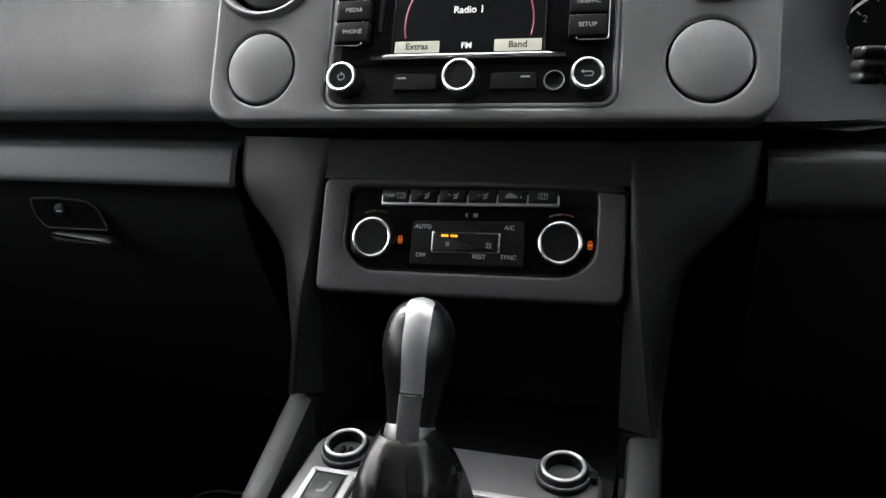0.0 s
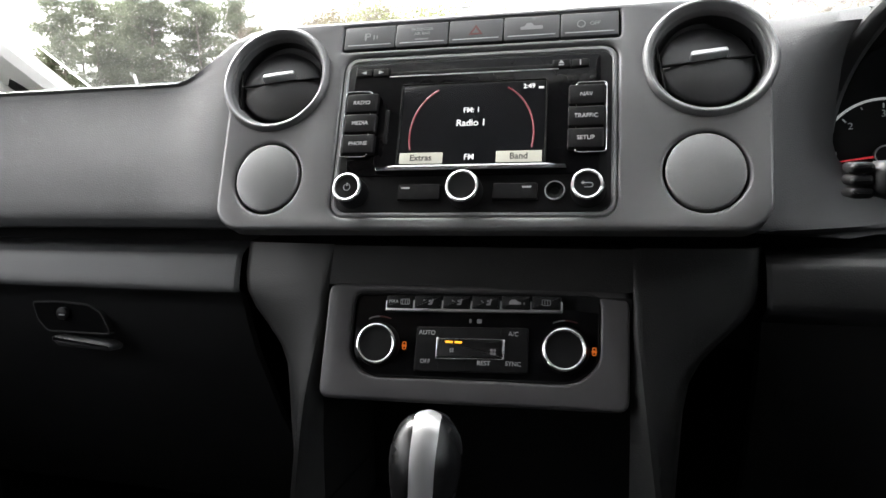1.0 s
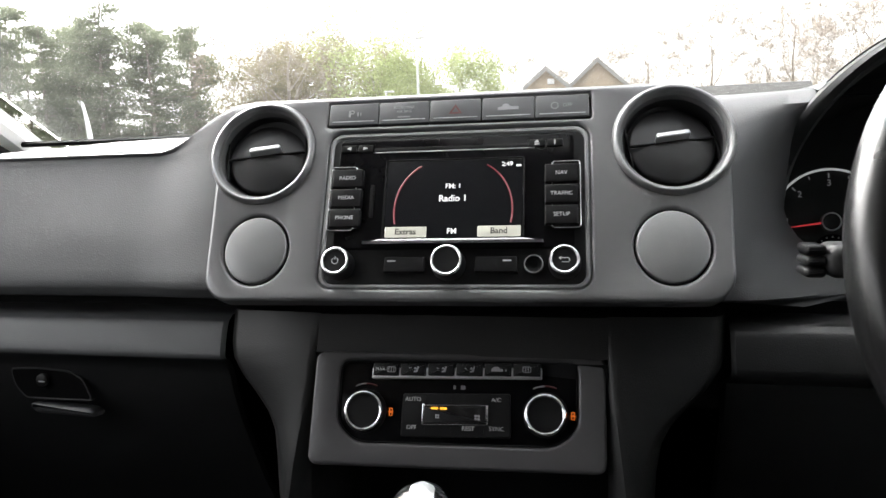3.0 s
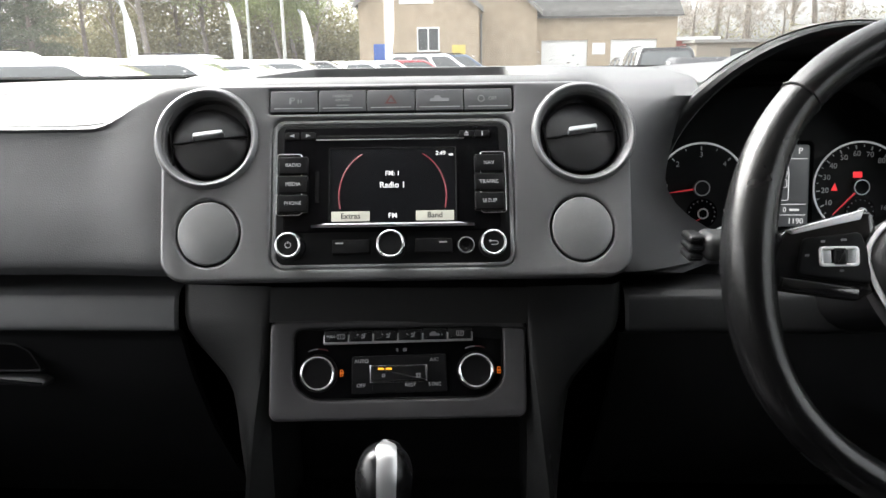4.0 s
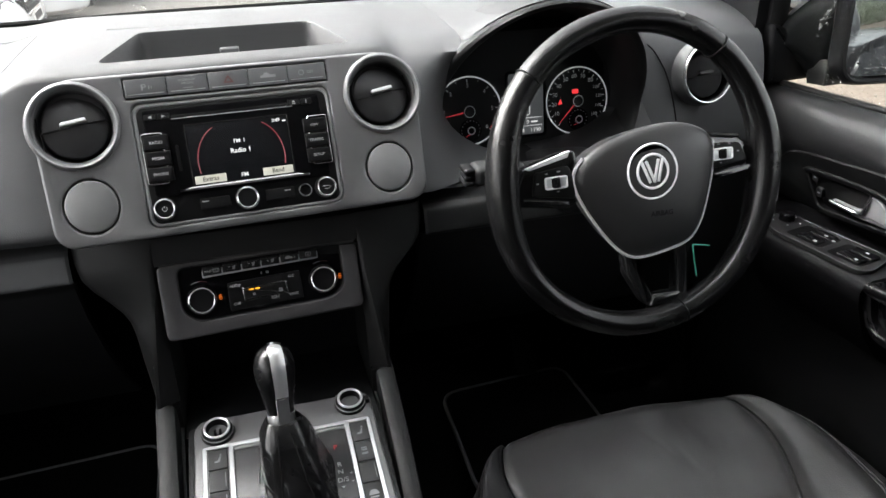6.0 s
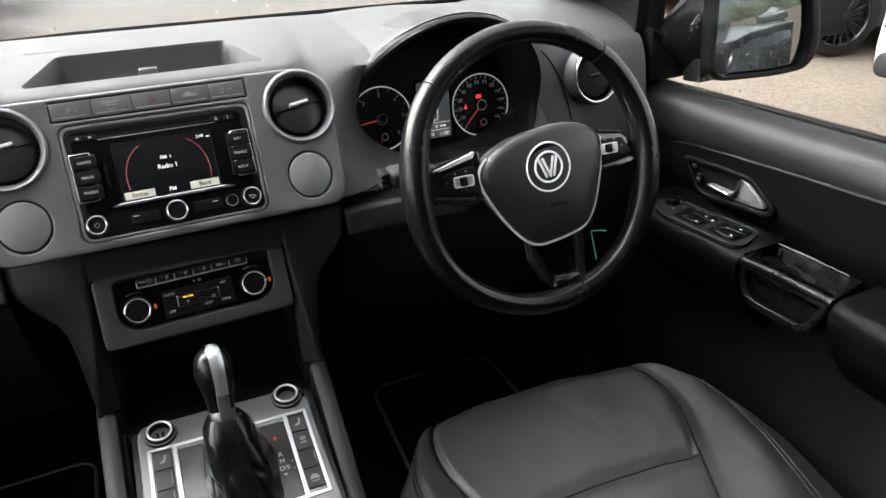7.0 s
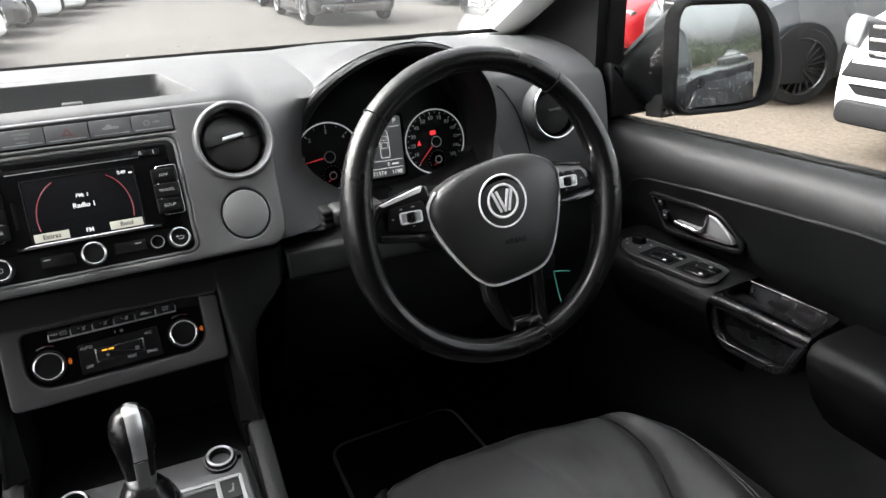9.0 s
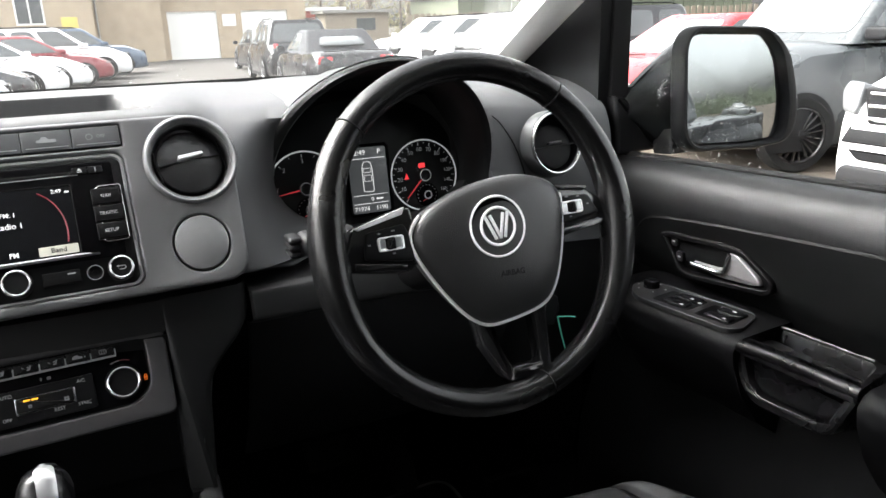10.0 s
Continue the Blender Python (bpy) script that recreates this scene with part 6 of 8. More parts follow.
    pane.visible_shadow = False
    bm = bmesh.new()
    rng = random.Random(5)
    for i in range(90):
        y, z = rng.uniform(-0.05, 0.16), 1.212 + abs(rng.gauss(0, 0.012))
        q = rng.uniform(0.0005, 0.0013)
        bmesh.ops.create_icosphere(bm, subdivisions=1, radius=q, matrix=Matrix.Translation((0.8525, y, z + (0.2 - y) * 0.03)) @ Matrix.Diagonal((0.45, 1, 1.1, 1)))
    drops = part("raindrops", bm, M_DROP, d)
    drops["kind"] = "stuff"
    return d


build_door()


def build_mirror():
    m = thing("wing_mirror", axes((1.008, 0.152, 1.300), (1, 0.07, 0), (0, 0.10, 1)), "black wing mirror wet with raindrops on the door", "wing mirror")
    g = rounded([(-0.1075, -0.074), (0.040, -0.083), (0.108, -0.080), (0.116, -0.030), (0.101, 0.050), (0.066, 0.084), (-0.103, 0.090)], 0.034, 8)
    # the glass bulges a little, as driving mirrors do
    bulge = lambda x, y: 0.008 - (x * x + y * y) / (2 * 1.35)
    bm = bmesh.new()
    rings(bm, [[(x, y, -0.006) for x, y in g]] + [[(x * f, y * f, bulge(x * f, y * f) - 0.007) for x, y in g] for f in (1.0, 0.85, 0.7, 0.55, 0.4, 0.25, 0.1)], cap_first=True, cap_last=True)
    part("mirror_glass", bm, M_MIRROR, m, "wet mirror glass")
    o = inset(g, -0.002)

    def flare(d, k):
        """The rim's outline, wider at its outer side than at the top and bottom."""
        return [(x + k * (0.018 * max(0.0, x / 0.11) ** 2 - 0.006 * max(0.0, -x / 0.11)), y) for x, y in inset(o, d)]
    bm = bmesh.new()
    loops = [[(x, y, -0.012) for x, y in o], [(x, y, 0.003) for x, y in inset(o, -0.002)], [(x, y, 0.008) for x, y in inset(o, -0.006)], [(x, y, 0.008) for x, y in flare(-0.008, 0.6)], [(x, y, 0.003) for x, y in flare(-0.0105, 0.9)], [(x, y, -0.014) for x, y in flare(-0.0115, 1.0)]]
    for f, w in ((0.93, -0.03), (0.80, -0.055), (0.66, -0.08), (0.50, -0.10), (0.25, -0.115)):
        loops.append([(x * f + 0.10 * (1 - f), y * f - 0.03 * (1 - f), w) for x, y in flare(-0.0115, 1.0)])
    rings(bm, loops, cap_last=True)
    part("shell", bm, M_SHELL, m, "matt black mirror rim")
    # glossy cowl that runs down to the door, on a dark foot
    secs = []
    for x, top, low, w0, w1 in ((-0.01, 0.100, -0.090, -0.016, -0.108), (-0.036, 0.093, -0.091, -0.017, -0.108), (-0.065, 0.079, -0.091, -0.019, -0.107), (-0.092, 0.063, -0.090, -0.024, -0.105), (-0.12, 0.046, -0.070, -0.034, -0.101), (-0.145, 0.026, -0.045, -0.048, -0.097), (-0.166, 0.002, -0.030, -0.062, -0.093)):
        secs.append([(x, p, q) for p, q in rrect((top + low) / 2, (w0 + w1) / 2, top - low, abs(w1 - w0), min(0.04, (top - low) * 0.42), 5)])
    bm = bmesh.new()
    rings(bm, secs, cap_first=True, cap_last=True)
    part("cowl", bm, M_COWL, m, "glossy black cowl")
    foot = rounded([(-0.190, 0.010), (-0.165, 0.000), (-0.125, -0.044), (-0.098, -0.084), (-0.190, -0.086)][::-1], 0.008, 4)
    part("foot", slab(foot, -0.098, -0.066, 0.008), M_SHELL, m, "dark mirror foot")
    v = part("louvre", slab(rrect(-0.092, -0.070, 0.052, 0.040, 0.004, 2), -0.06, -0.022, 0.003), M_STACK, m)
    for k in range(4):
        part("louvre_slat", box(-0.116, -0.068, -0.084 + 0.0095 * k, -0.080 + 0.0095 * k, -0.024, -0.0195, 0.001), M_LOWER, v)
    # silver tube imitates a glint on the cowl
    part("glint_strip", tube([(-0.108, 0.004, -0.028), (-0.098, 0.022, -0.022)], 0.0022, 6), M_SILVER, m, "pale strip added to imitate a glint")
    bm = bmesh.new()
    rng = random.Random(8)
    for i in range(170):
        x, y = rng.uniform(-0.098, 0.096), -0.078 + abs(rng.gauss(0, 0.034))
        if y > 0.05 or (x > 0.06 and y < -0.05):
            continue
        bmesh.ops.create_icosphere(bm, subdivisions=1, radius=rng.uniform(0.0007, 0.0016), matrix=Matrix.Translation((x, y, bulge(x, y) - 0.0067)) @ Matrix.Diagonal((1, 1.15, 0.5, 1)))
    drops = part("raindrops", bm, M_DROP, m)
    drops["kind"] = "stuff"
    bm = bmesh.new()
    for i in range(150):
        a = rng.uniform(1.2, 3.6)
        f = rng.uniform(0.7, 1.05)
        p = Vector((rng.uniform(-0.14, -0.03), 0, -0.06 - 0.03 * rng.random()))
        p.y = 0.088 - 0.86 * max(0.0, -0.05 - p.x) - 0.03 * rng.random() ** 2
        p.z = -0.028 - 0.6 * max(0.0, 0.09 + p.y - 0.12)
        bmesh.ops.create_icosphere(bm, subdivisions=1, radius=rng.uniform(0.0008, 0.002), matrix=Matrix.Translation(p))
    drops = part("shell_raindrops", bm, M_DROP, m)
    drops["kind"] = "stuff"
    return m


build_mirror()


# ---- seat, floor, mats, pedals ----
def build_seat():
    s = thing("driver_seat", Matrix.Translation((0.462, 0, 0)), "black leather driver's seat cushion with stitched bolsters", "seat")

    def surf(u, v):
        """u from -1 to 1 across, with the seams at 0.64, v from 0 at the front to 1 at the back."""
        seam = max(0.40, 0.90 - 0.75 * v)
        flat = u * seam / 0.64 if abs(u) < 0.64 else math.copysign(seam + (abs(u) - 0.64) / 0.36 * (1 - seam), u)
        hw = 0.270 * (1 - 0.40 * (1 - min(1, v / 0.32)) ** 2.2)
        y = 0.012 - 0.60 * v - 0.050 * abs(u) ** 2.2 * (1 - v)
        bol = max(0.0, (abs(u) - 0.62) / 0.38)
        z = 0.825 - 0.075 * v + 0.036 * math.sin(min(1, bol * 1.25) * math.pi * 0.62) * min(1, 0.05 + 2.2 * v) - 0.10 * max(0.0, bol - 0.55) ** 1.6
        z -= 0.085 * max(0.0, 1 - v / 0.10) ** 2.0
        z -= 0.010 * math.exp(-((v - 0.40) / 0.02) ** 2) * (1 if abs(u) < 0.62 else 0)
        z -= 0.008 * math.exp(-((abs(u) - 0.64) / 0.025) ** 2)
        z += 0.004 * math.sin(9 * u + 4 * v) * math.sin(7 * v + 2 * u) * 0.5
        # creases and wear of the leather
        z += 0.0018 * noise.noise(Vector((6 * u, 7 * v, 1.3))) + 0.0004 * noise.noise(Vector((19 * u, 15 * v, 4.0)))
        for u0, slope, v0, v1 in ((0.02, 0.9, 0.10, 0.30), (0.13, 0.7, 0.17, 0.31), (-0.30, -0.6, 0.26, 0.36), (0.80, 0.3, 0.25, 0.45), (0.74, 0.5, 0.38, 0.6)):
            if v0 < v < v1:
                z -= 0.0008 * math.exp(-((u - u0 - slope * (v - v0)) / 0.014) ** 2) * math.sin(math.pi * (v - v0) / (v1 - v0))
        wide = 1 + 0.06 * max(0.0, (flat - 0.5) / 0.5) * min(1.0, v / 0.2)
        return Vector((flat * hw * wide, y, z))

    def patch(u0, u1, v0, v1, nu, nv):
        return along([[surf(u0 + (u1 - u0) * i / nu, v0 + (v1 - v0) * j / nv) for j in range(nv + 1)] for i in range(nu + 1)])
    part("front_panel", patch(-0.64, 0.64, 0.0, 0.40, 96, 40), M_SEAT, s, "smooth leather thigh panel", None, 70)
    part("centre_panel", patch(-0.64, 0.64, 0.40, 1.0, 28, 24), M_SEAT, s, "leather seat centre", None, 70)
    for a, b in ((-1.0, -0.64), (0.64, 1.0)):
        part("bolster", patch(a, b, 0.0, 1.0, 30, 70), M_BOLSTER, s, "padded side bolster", None, 70)
    for u in (-0.64, 0.64):
        pts = [surf(u, 0.02 + 0.96 * j / 40) + Vector((0, 0, 0.0008)) for j in range(41)]
        part("seam", tube(pts, 0.0016, 5), M_RUBBER, s)
    for u in (-0.885, 0.885, 0.91, -0.91):
        pts = [surf(u, 0.03 + 0.95 * j / 40) + Vector((0, 0, 0.0006)) for j in range(41)]
        part("stitch_line", tube(pts, 0.0011, 5), M_LEATHER, s)
    pts = [surf(-0.64 + 1.28 * j / 24, 0.40) + Vector((0, 0, 0.0005)) for j in range(25)]
    part("cross_seam", tube(pts, 0.0014, 5), M_RUBBER, s)
    # skirt down to the base
    edge = [surf(-1, 1 - j / 20) for j in range(21)] + [surf(-1 + 2 * j / 24, 0) for j in range(1, 24)] + [surf(1, j / 20) for j in range(21)]
    part("skirt", along([[p for p in edge], [p + Vector((p.x * 0.03, 0.008, -0.03)) for p in edge], [p + Vector((-p.x * 0.04, -0.02, -0.13)) for p in edge]]), M_SEAT, s, "", None, 70)
    part("base", box(-0.21, 0.21, -0.58, -0.09, 0.50, 0.70, 0.01), M_DARK, s)
    return s


build_seat()


def build_floor():
    fl = part("floor", box(-0.95, 0.95, -1.3, 0.62, 0.42, 0.50), M_CARPET)
    tagged(fl, "black carpeted cab floor in deep shade", "floor", "", "structure")
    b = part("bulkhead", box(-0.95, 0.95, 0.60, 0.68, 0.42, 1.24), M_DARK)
    # panels added to stop light leaking past the ends of the dash
    for name, x0, x1 in (("light_stop_left", -0.95, -0.795), ("light_stop_right", 0.797, 0.95)):
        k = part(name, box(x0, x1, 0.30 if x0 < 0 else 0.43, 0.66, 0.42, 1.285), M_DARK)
        tagged(k, "black panel added beside the footwell to stop stray light", "panel", "", "structure")
    tagged(b, "black front bulkhead below the dashboard", "bulkhead", "", "structure")
    for cx, w in ((0.475, 0.31), (-0.42, 0.36)):
        t = thing("floor_mat", Matrix.Translation((cx, 0.0, 0.50)), "black carpet floor mat with grey edging", "floor mat", "floor mats")
        o = rounded([(-w / 2, 0.15), (w / 2, 0.15), (w / 2 - 0.01, 0.47), (-w / 2 + 0.01, 0.45)], 0.04, 5)
        part("carpet", slab(o, 0.0, 0.012, 0.003), M_CARPET, t)
        part("edging", tube([(x, y, 0.010) for x, y in o], 0.0045, 6, closed=True), M_PIPING, t, "grey bound edge")
    p = thing("pedals", Matrix.Translation((0.45, 0.45, 0.5)), "black rubber brake and accelerator pedals", "pedal")
    part("brake_pad", slab(rrect(-0.08, 0.0, 0.085, 0.06, 0.008, 3), 0.0, 0.014, 0.004), M_RUBBER, p, "rubber brake pedal", pose(0, -0.02, 0.17, 62, 0, 0))
    part("brake_arm", tube([(-0.08, 0.0, 0.17), (-0.08, 0.08, 0.32), (-0.08, 0.14, 0.45)], 0.009, 8), M_DARK, p)
    part("accelerator", slab(rrect(0.07, 0.0, 0.05, 0.16, 0.008, 3), 0.0, 0.012, 0.004), M_RUBBER, p, "rubber accelerator", pose(0, 0.03, 0.10, 50, 0, 0))
    d = part("sill_trim", slab(rounded([(0.66, 0.36), (0.79, 0.36), (0.79, 0.60), (0.66, 0.60)], 0.02, 3), 0.5, 0.56, 0.01), M_DARK)
    tagged(d, "black moulded footrest by the door", "footrest", "", "structure")


build_floor()


# ---- shell of the cab ----
def build_shell():
    # windscreen between the pillars, sloping back to the roof
    F = axes((0, 0.62, 1.30), (1, 0, 0), (0, -0.80, 0.42))
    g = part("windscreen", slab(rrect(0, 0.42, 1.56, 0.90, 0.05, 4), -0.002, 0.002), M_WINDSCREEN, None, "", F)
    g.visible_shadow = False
    tagged(g, "clear windscreen spotted with rain and grime, with a glare haze mixed in", "windscreen", "", "structure")
    bm = bmesh.new()
    rng = random.Random(3)
    for cx, cy, n, sx, sy in ((-0.42, 0.07, 26, 0.03, 0.04), (-0.13, 0.06, 30, 0.035, 0.03), (0.19, 0.07, 20, 0.06, 0.05), (0.62, 0.03, 26, 0.05, 0.03), (-0.3, 0.2, 12, 0.2, 0.08)):
        for i in range(n):
            p = Vector((rng.gauss(cx, sx), abs(rng.gauss(cy, sy)), 0.0022))
            bmesh.ops.create_icosphere(bm, subdivisions=1, radius=rng.uniform(0.0010, 0.0028), matrix=Matrix.Translation(p) @ Matrix.Diagonal((1.3, 0.8, 0.4, 1)))
    d = part("raindrops", bm, M_DROP, g)
    d["kind"] = "stuff"
    for sx, name in ((-1, "pillar_left"), (1, "pillar_right")):
        a, b = Vector((sx * 0.765, 0.60, 1.285)) if sx > 0 else Vector((-0.83, 0.60, 1.272)), Vector((sx * (0.68 if sx > 0 else 0.73), -0.22, 1.665))
        loops = []
        for t in (0, 0.15, 0.35, 0.6, 0.8, 1.0):
            p = a.lerp(b, t)
            o = [(-0.028, 0.02), (-0.034, 0.0), (-0.028, -0.012), (-0.010, -0.018), (0.015, -0.020), (0.036, -0.016), (0.042, 0.0), (0.035, 0.025), (0.0, 0.030)]
            loops.append([p + Vector((sx * x, 0.45 * y, y)) for x, y in o])
        bm = bmesh.new()
        rings(bm, loops, cap_first=True, cap_last=True)
        q = part(name, bm, M_HEADLINER)
        tagged(q, "pale grey cloth-trimmed windscreen pillar", "pillar", "", "structure")
    # flared pillar foot on the passenger's side with its tweeter
    foot = thing("pillar_foot_trim", Matrix(), "pale grey pillar foot trim with a round tweeter grille", "trim", "", "structure")
    rows = []
    for k in range(13):
        t = k / 12
        y = 0.58 - 0.50 * t
        top = 1.290 + (0.60 - y) * 0.479
        rows.append([(-0.845, y, top + 0.006), (-0.838, y, top), (-0.829, y, top - 0.010), (-0.823, y, (top + 1.30) / 2), (-0.815, y - 0.002, 1.300), (-0.80, y - 0.006, 1.288)])
    bm = along(rows)
    bmesh.ops.solidify(bm, geom=bm.faces[:], thickness=0.004)
    part("panel", bm, M_HEADLINER, foot)
    T = axes((-0.8225, 0.372, 1.362), (0.04, -1, 0), (0.08, 0, 1))
    part("tweeter_ring", lathe([(0.019, -0.002), (0.0205, 0.002), (0.023, 0.0025), (0.0245, -0.002)], 32), M_HEADLINER, foot, "", T)
    part("tweeter_grille", lathe([(0.0, 0.0012), (0.012, 0.001), (0.0195, -0.001)], 32, cap=False), M_BUTTON, foot, "grey tweeter grille", T)
    q = part("ceiling", box(-0.86, 0.86, -1.3, -0.16, 1.66, 1.70, 0.01), M_HEADLINER)
    tagged(q, "pale grey cab headliner", "ceiling", "", "structure")
    # unseen rear wall, windowless to cut light; passenger door opening sized for side light
    y = -1.32
    F = Matrix(((1, 0, 0, 0), (0, 0, -1, y), (0, 1, 0, 0), (0, 0, 0, 1)))
    q = part("wall_rear", slab([(-0.95, 0.42), (0.95, 0.42), (0.9, 1.72), (-0.9, 1.72)], -0.03, 0.0, 0.003), M_LOWER, None, "", F)
    tagged(q, "unseen dark rear wall of the cab, windowless to cut light", "wall", "", "structure")
    F = Matrix(((0, 0, 1, 0), (1, 0, 0, 0), (0, 1, 0, 0), (0, 0, 0, 1)))
    q = part("door_2", holed([(-1.3, 0.42), (0.62, 0.42), (0.62, 1.28), (-0.1, 1.68), (-1.3, 1.68)], [rounded([(-1.18, 1.19), (0.46, 1.17), (0.44, 1.32), (-0.10, 1.64), (-1.18, 1.64)], 0.03, 4)], -0.86, -0.80, 0.003), M_LOWER, None, "", F)
    tagged(q, "dark grey passenger door with open view of glass", "door", "", "structure")
    # unseen wall, its front edge set to limit light on the dash
    q = part("wall_right_rear", box(0.854, 0.90, -1.3, -0.75, 0.42, 1.68), M_LOWER)
    tagged(q, "unseen dark wall behind the front door that limits side light", "wall", "", "structure")


build_shell()


# ---- outside: materials ----
def tarmac_shader():
    m = shader("wet_worn_tarmac", (0.155, 0.13, 0.106), 0.7, spec=0.12, grain=0.45, grain_size=0.015, stain=0.35, stain_size=2.2, rough_var=0.15)
    n, l = m.node_tree.nodes, m.node_tree.links
    b = n["Principled BSDF"]
    at = n.new("ShaderNodeTexCoord")
    stones = n.new("ShaderNodeTexVoronoi")
    stones.inputs["Scale"].default_value = 45
    l.new(at.outputs["Object"], stones.inputs["Vector"])
    old = b.inputs["Base Color"].links[0].from_socket
    mix = n.new("ShaderNodeMix")
    mix.data_type, mix.blend_type = "RGBA", "MULTIPLY"
    mix.inputs["Factor"].default_value = 0.45
    l.new(old, mix.inputs["A"])
    grey = n.new("ShaderNodeRGBToBW")
    l.new(stones.outputs["Color"], grey.inputs[0])
    l.new(grey.outputs[0], mix.inputs["B"])
    # the aisle ahead is plain grey, with ragged edges
    place = n.new("ShaderNodeSeparateXYZ")
    l.new(at.outputs["Object"], place.inputs[0])
    ragged = n.new("ShaderNodeTexNoise")
    ragged.inputs["Scale"].default_value = 0.5
    l.new(at.outputs["Object"], ragged.inputs["Vector"])
    shift = n.new("ShaderNodeMath")
    shift.operation = "MULTIPLY_ADD"
    shift.inputs[1].default_value = 5.0
    l.new(ragged.outputs["Fac"], shift.inputs[0])
    l.new(place.outputs["Y"], shift.inputs[2])
    reach = n.new("ShaderNodeMapRange")
    reach.inputs["From Min"].default_value, reach.inputs["From Max"].default_value = 8.5, 13.0
    l.new(shift.outputs[0], reach.inputs["Value"])
    two = n.new("ShaderNodeMix")
    two.data_type, two.blend_type = "RGBA", "MULTIPLY"
    two.inputs["B"].default_value = (0.74, 0.82, 0.93, 1)
    l.new(reach.outputs[0], two.inputs["Factor"])
    l.new(mix.outputs["Result"], two.inputs["A"])
    l.new(two.outputs["Result"], b.inputs["Base Color"])
    return m


M_TARMAC = tarmac_shader()
M_STONE = shader("sandstone_block", (0.42, 0.34, 0.245), 0.85, grain=0.8, grain_size=0.05, stain=0.25, stain_size=0.5)
M_SLATE = shader("grey_roof_tile", (0.075, 0.073, 0.07), 0.85, spec=0.15, grain=0.9, grain_size=0.08, stain=0.55, stain_size=0.28, random=0.2)
M_WHITE = shader("white_painted_metal", (0.78, 0.78, 0.76), 0.45, stain=0.05, stain_size=0.6)
M_TRIM = shader("grey_barge_board", (0.25, 0.24, 0.22), 0.6, stain=0.15, stain_size=0.3)
M_REDWALL = shader("red_painted_shed", (0.5, 0.12, 0.09), 0.6, stain=0.15, stain_size=0.4)
M_FENCE = shader("weathered_wood", (0.27, 0.23, 0.18), 0.85, grain=0.6, grain_size=0.02, stain=0.25, stain_size=0.15)
M_CLAD = shader("green_grey_cladding", (0.15, 0.165, 0.115), 0.6, stain=0.12, stain_size=0.5)
# grey of reflections put into the panes' base colour
M_PANE = shader("reflection_greyed_glass", (0.085, 0.092, 0.095), 0.04, stain=0.2, stain_size=0.4, rough_var=0.03, spec=0.8)
# pale base colour imitates the overcast sky reflected in the windscreens
M_SCREEN_GLASS = shader("sky_whitened_windscreen_glass", (0.22, 0.235, 0.24), 0.05, stain=0.2, stain_size=0.4, rough_var=0.02, spec=1.0, coat=1.0)
M_FLAG = shader("white_flag_cloth", (0.8, 0.8, 0.8), 0.8, stain=0.04, stain_size=0.3)
M_POLE = shader("pale_metal_pole", (0.42, 0.43, 0.40), 0.5, 0.3, stain=0.1, stain_size=0.3)
# bark, twigs and foliage are paled to imitate haze
M_BARK = shader("grey_brown_bark", (0.24, 0.21, 0.18), 0.9, grain=0.9, grain_size=0.04, stain=0.3, stain_size=0.2)
M_NEEDLES = shader("haze_paled_needles", (0.20, 0.22, 0.15), 0.8, spec=0.2, stain=0.35, stain_size=0.9, island=0.3, thin=0.6)
M_TWIGS = shader("brown_bare_twigs", (0.33, 0.285, 0.235), 0.9, stain=0.25, stain_size=0.5, island=0.25)
M_LEAF = shader("fresh_spring_leaves", (0.30, 0.34, 0.15), 0.6, spec=0.2, stain=0.3, stain_size=0.9, island=0.3, thin=0.5)
M_BUD = shader("brown_olive_buds", (0.25, 0.225, 0.14), 0.8, spec=0.1, stain=0.3, stain_size=0.9, island=0.3, thin=0.5)
M_SCRUB = shader("brown_green_scrub", (0.27, 0.25, 0.15), 0.85, spec=0.1, stain=0.4, stain_size=1.6, island=0.25, thin=0.45)
M_TYRE = shader("black_tyre_rubber", (0.013, 0.013, 0.013), 0.85, spec=0.2, grain=0.4, grain_size=0.01, stain=0.3, stain_size=0.1)
M_ALLOY = shader("silver_alloy", (0.5, 0.5, 0.52), 0.3, 0.9, stain=0.1, stain_size=0.1)
M_ALLOY_BLACK = shader("black_alloy", (0.015, 0.015, 0.016), 0.25, 0.3, coat=0.5, stain=0.2, stain_size=0.1)
M_GRILLE = shader("black_grille", (0.008, 0.008, 0.009), 0.5, spec=0.2, stain=0.2, stain_size=0.1)
M_LAMP = shader("clear_headlamp", (0.16, 0.165, 0.17), 0.12, 0.2, spec=0.4, coat=0.3, stain=0.25, stain_size=0.08)
M_TAIL = shader("red_tail_lamp", (0.45, 0.02, 0.025), 0.12, coat=1.0, stain=0.2, stain_size=0.08)
M_PLATE_Y = shader("yellow_plate", (0.75, 0.55, 0.05), 0.4, stain=0.04, stain_size=0.1)
M_PLATE_W = shader("white_plate", (0.75, 0.75, 0.73), 0.4, stain=0.04, stain_size=0.1)
M_INK = shader("black_ink", (0.02, 0.02, 0.02), 0.5)
M_ROOF_CLOTH = shader("black_hood_cloth", (0.025, 0.026, 0.03), 0.8, grain=0.4, grain_size=0.004, stain=0.15, stain_size=0.2)


def paint(name, colour, metal=0.25, coat=0.8):
    return shader(name, colour, 0.28, metal, coat=coat, stain=0.05, stain_size=0.5, rough_var=0.05)


P_WHITE = paint("white_car_paint", (0.78, 0.79, 0.8), 0.0)
P_BLACK = paint("black_car_paint", (0.012, 0.012, 0.014))
P_GREY = paint("dark_grey_car_paint", (0.04, 0.045, 0.048), 0.0, 0.35)
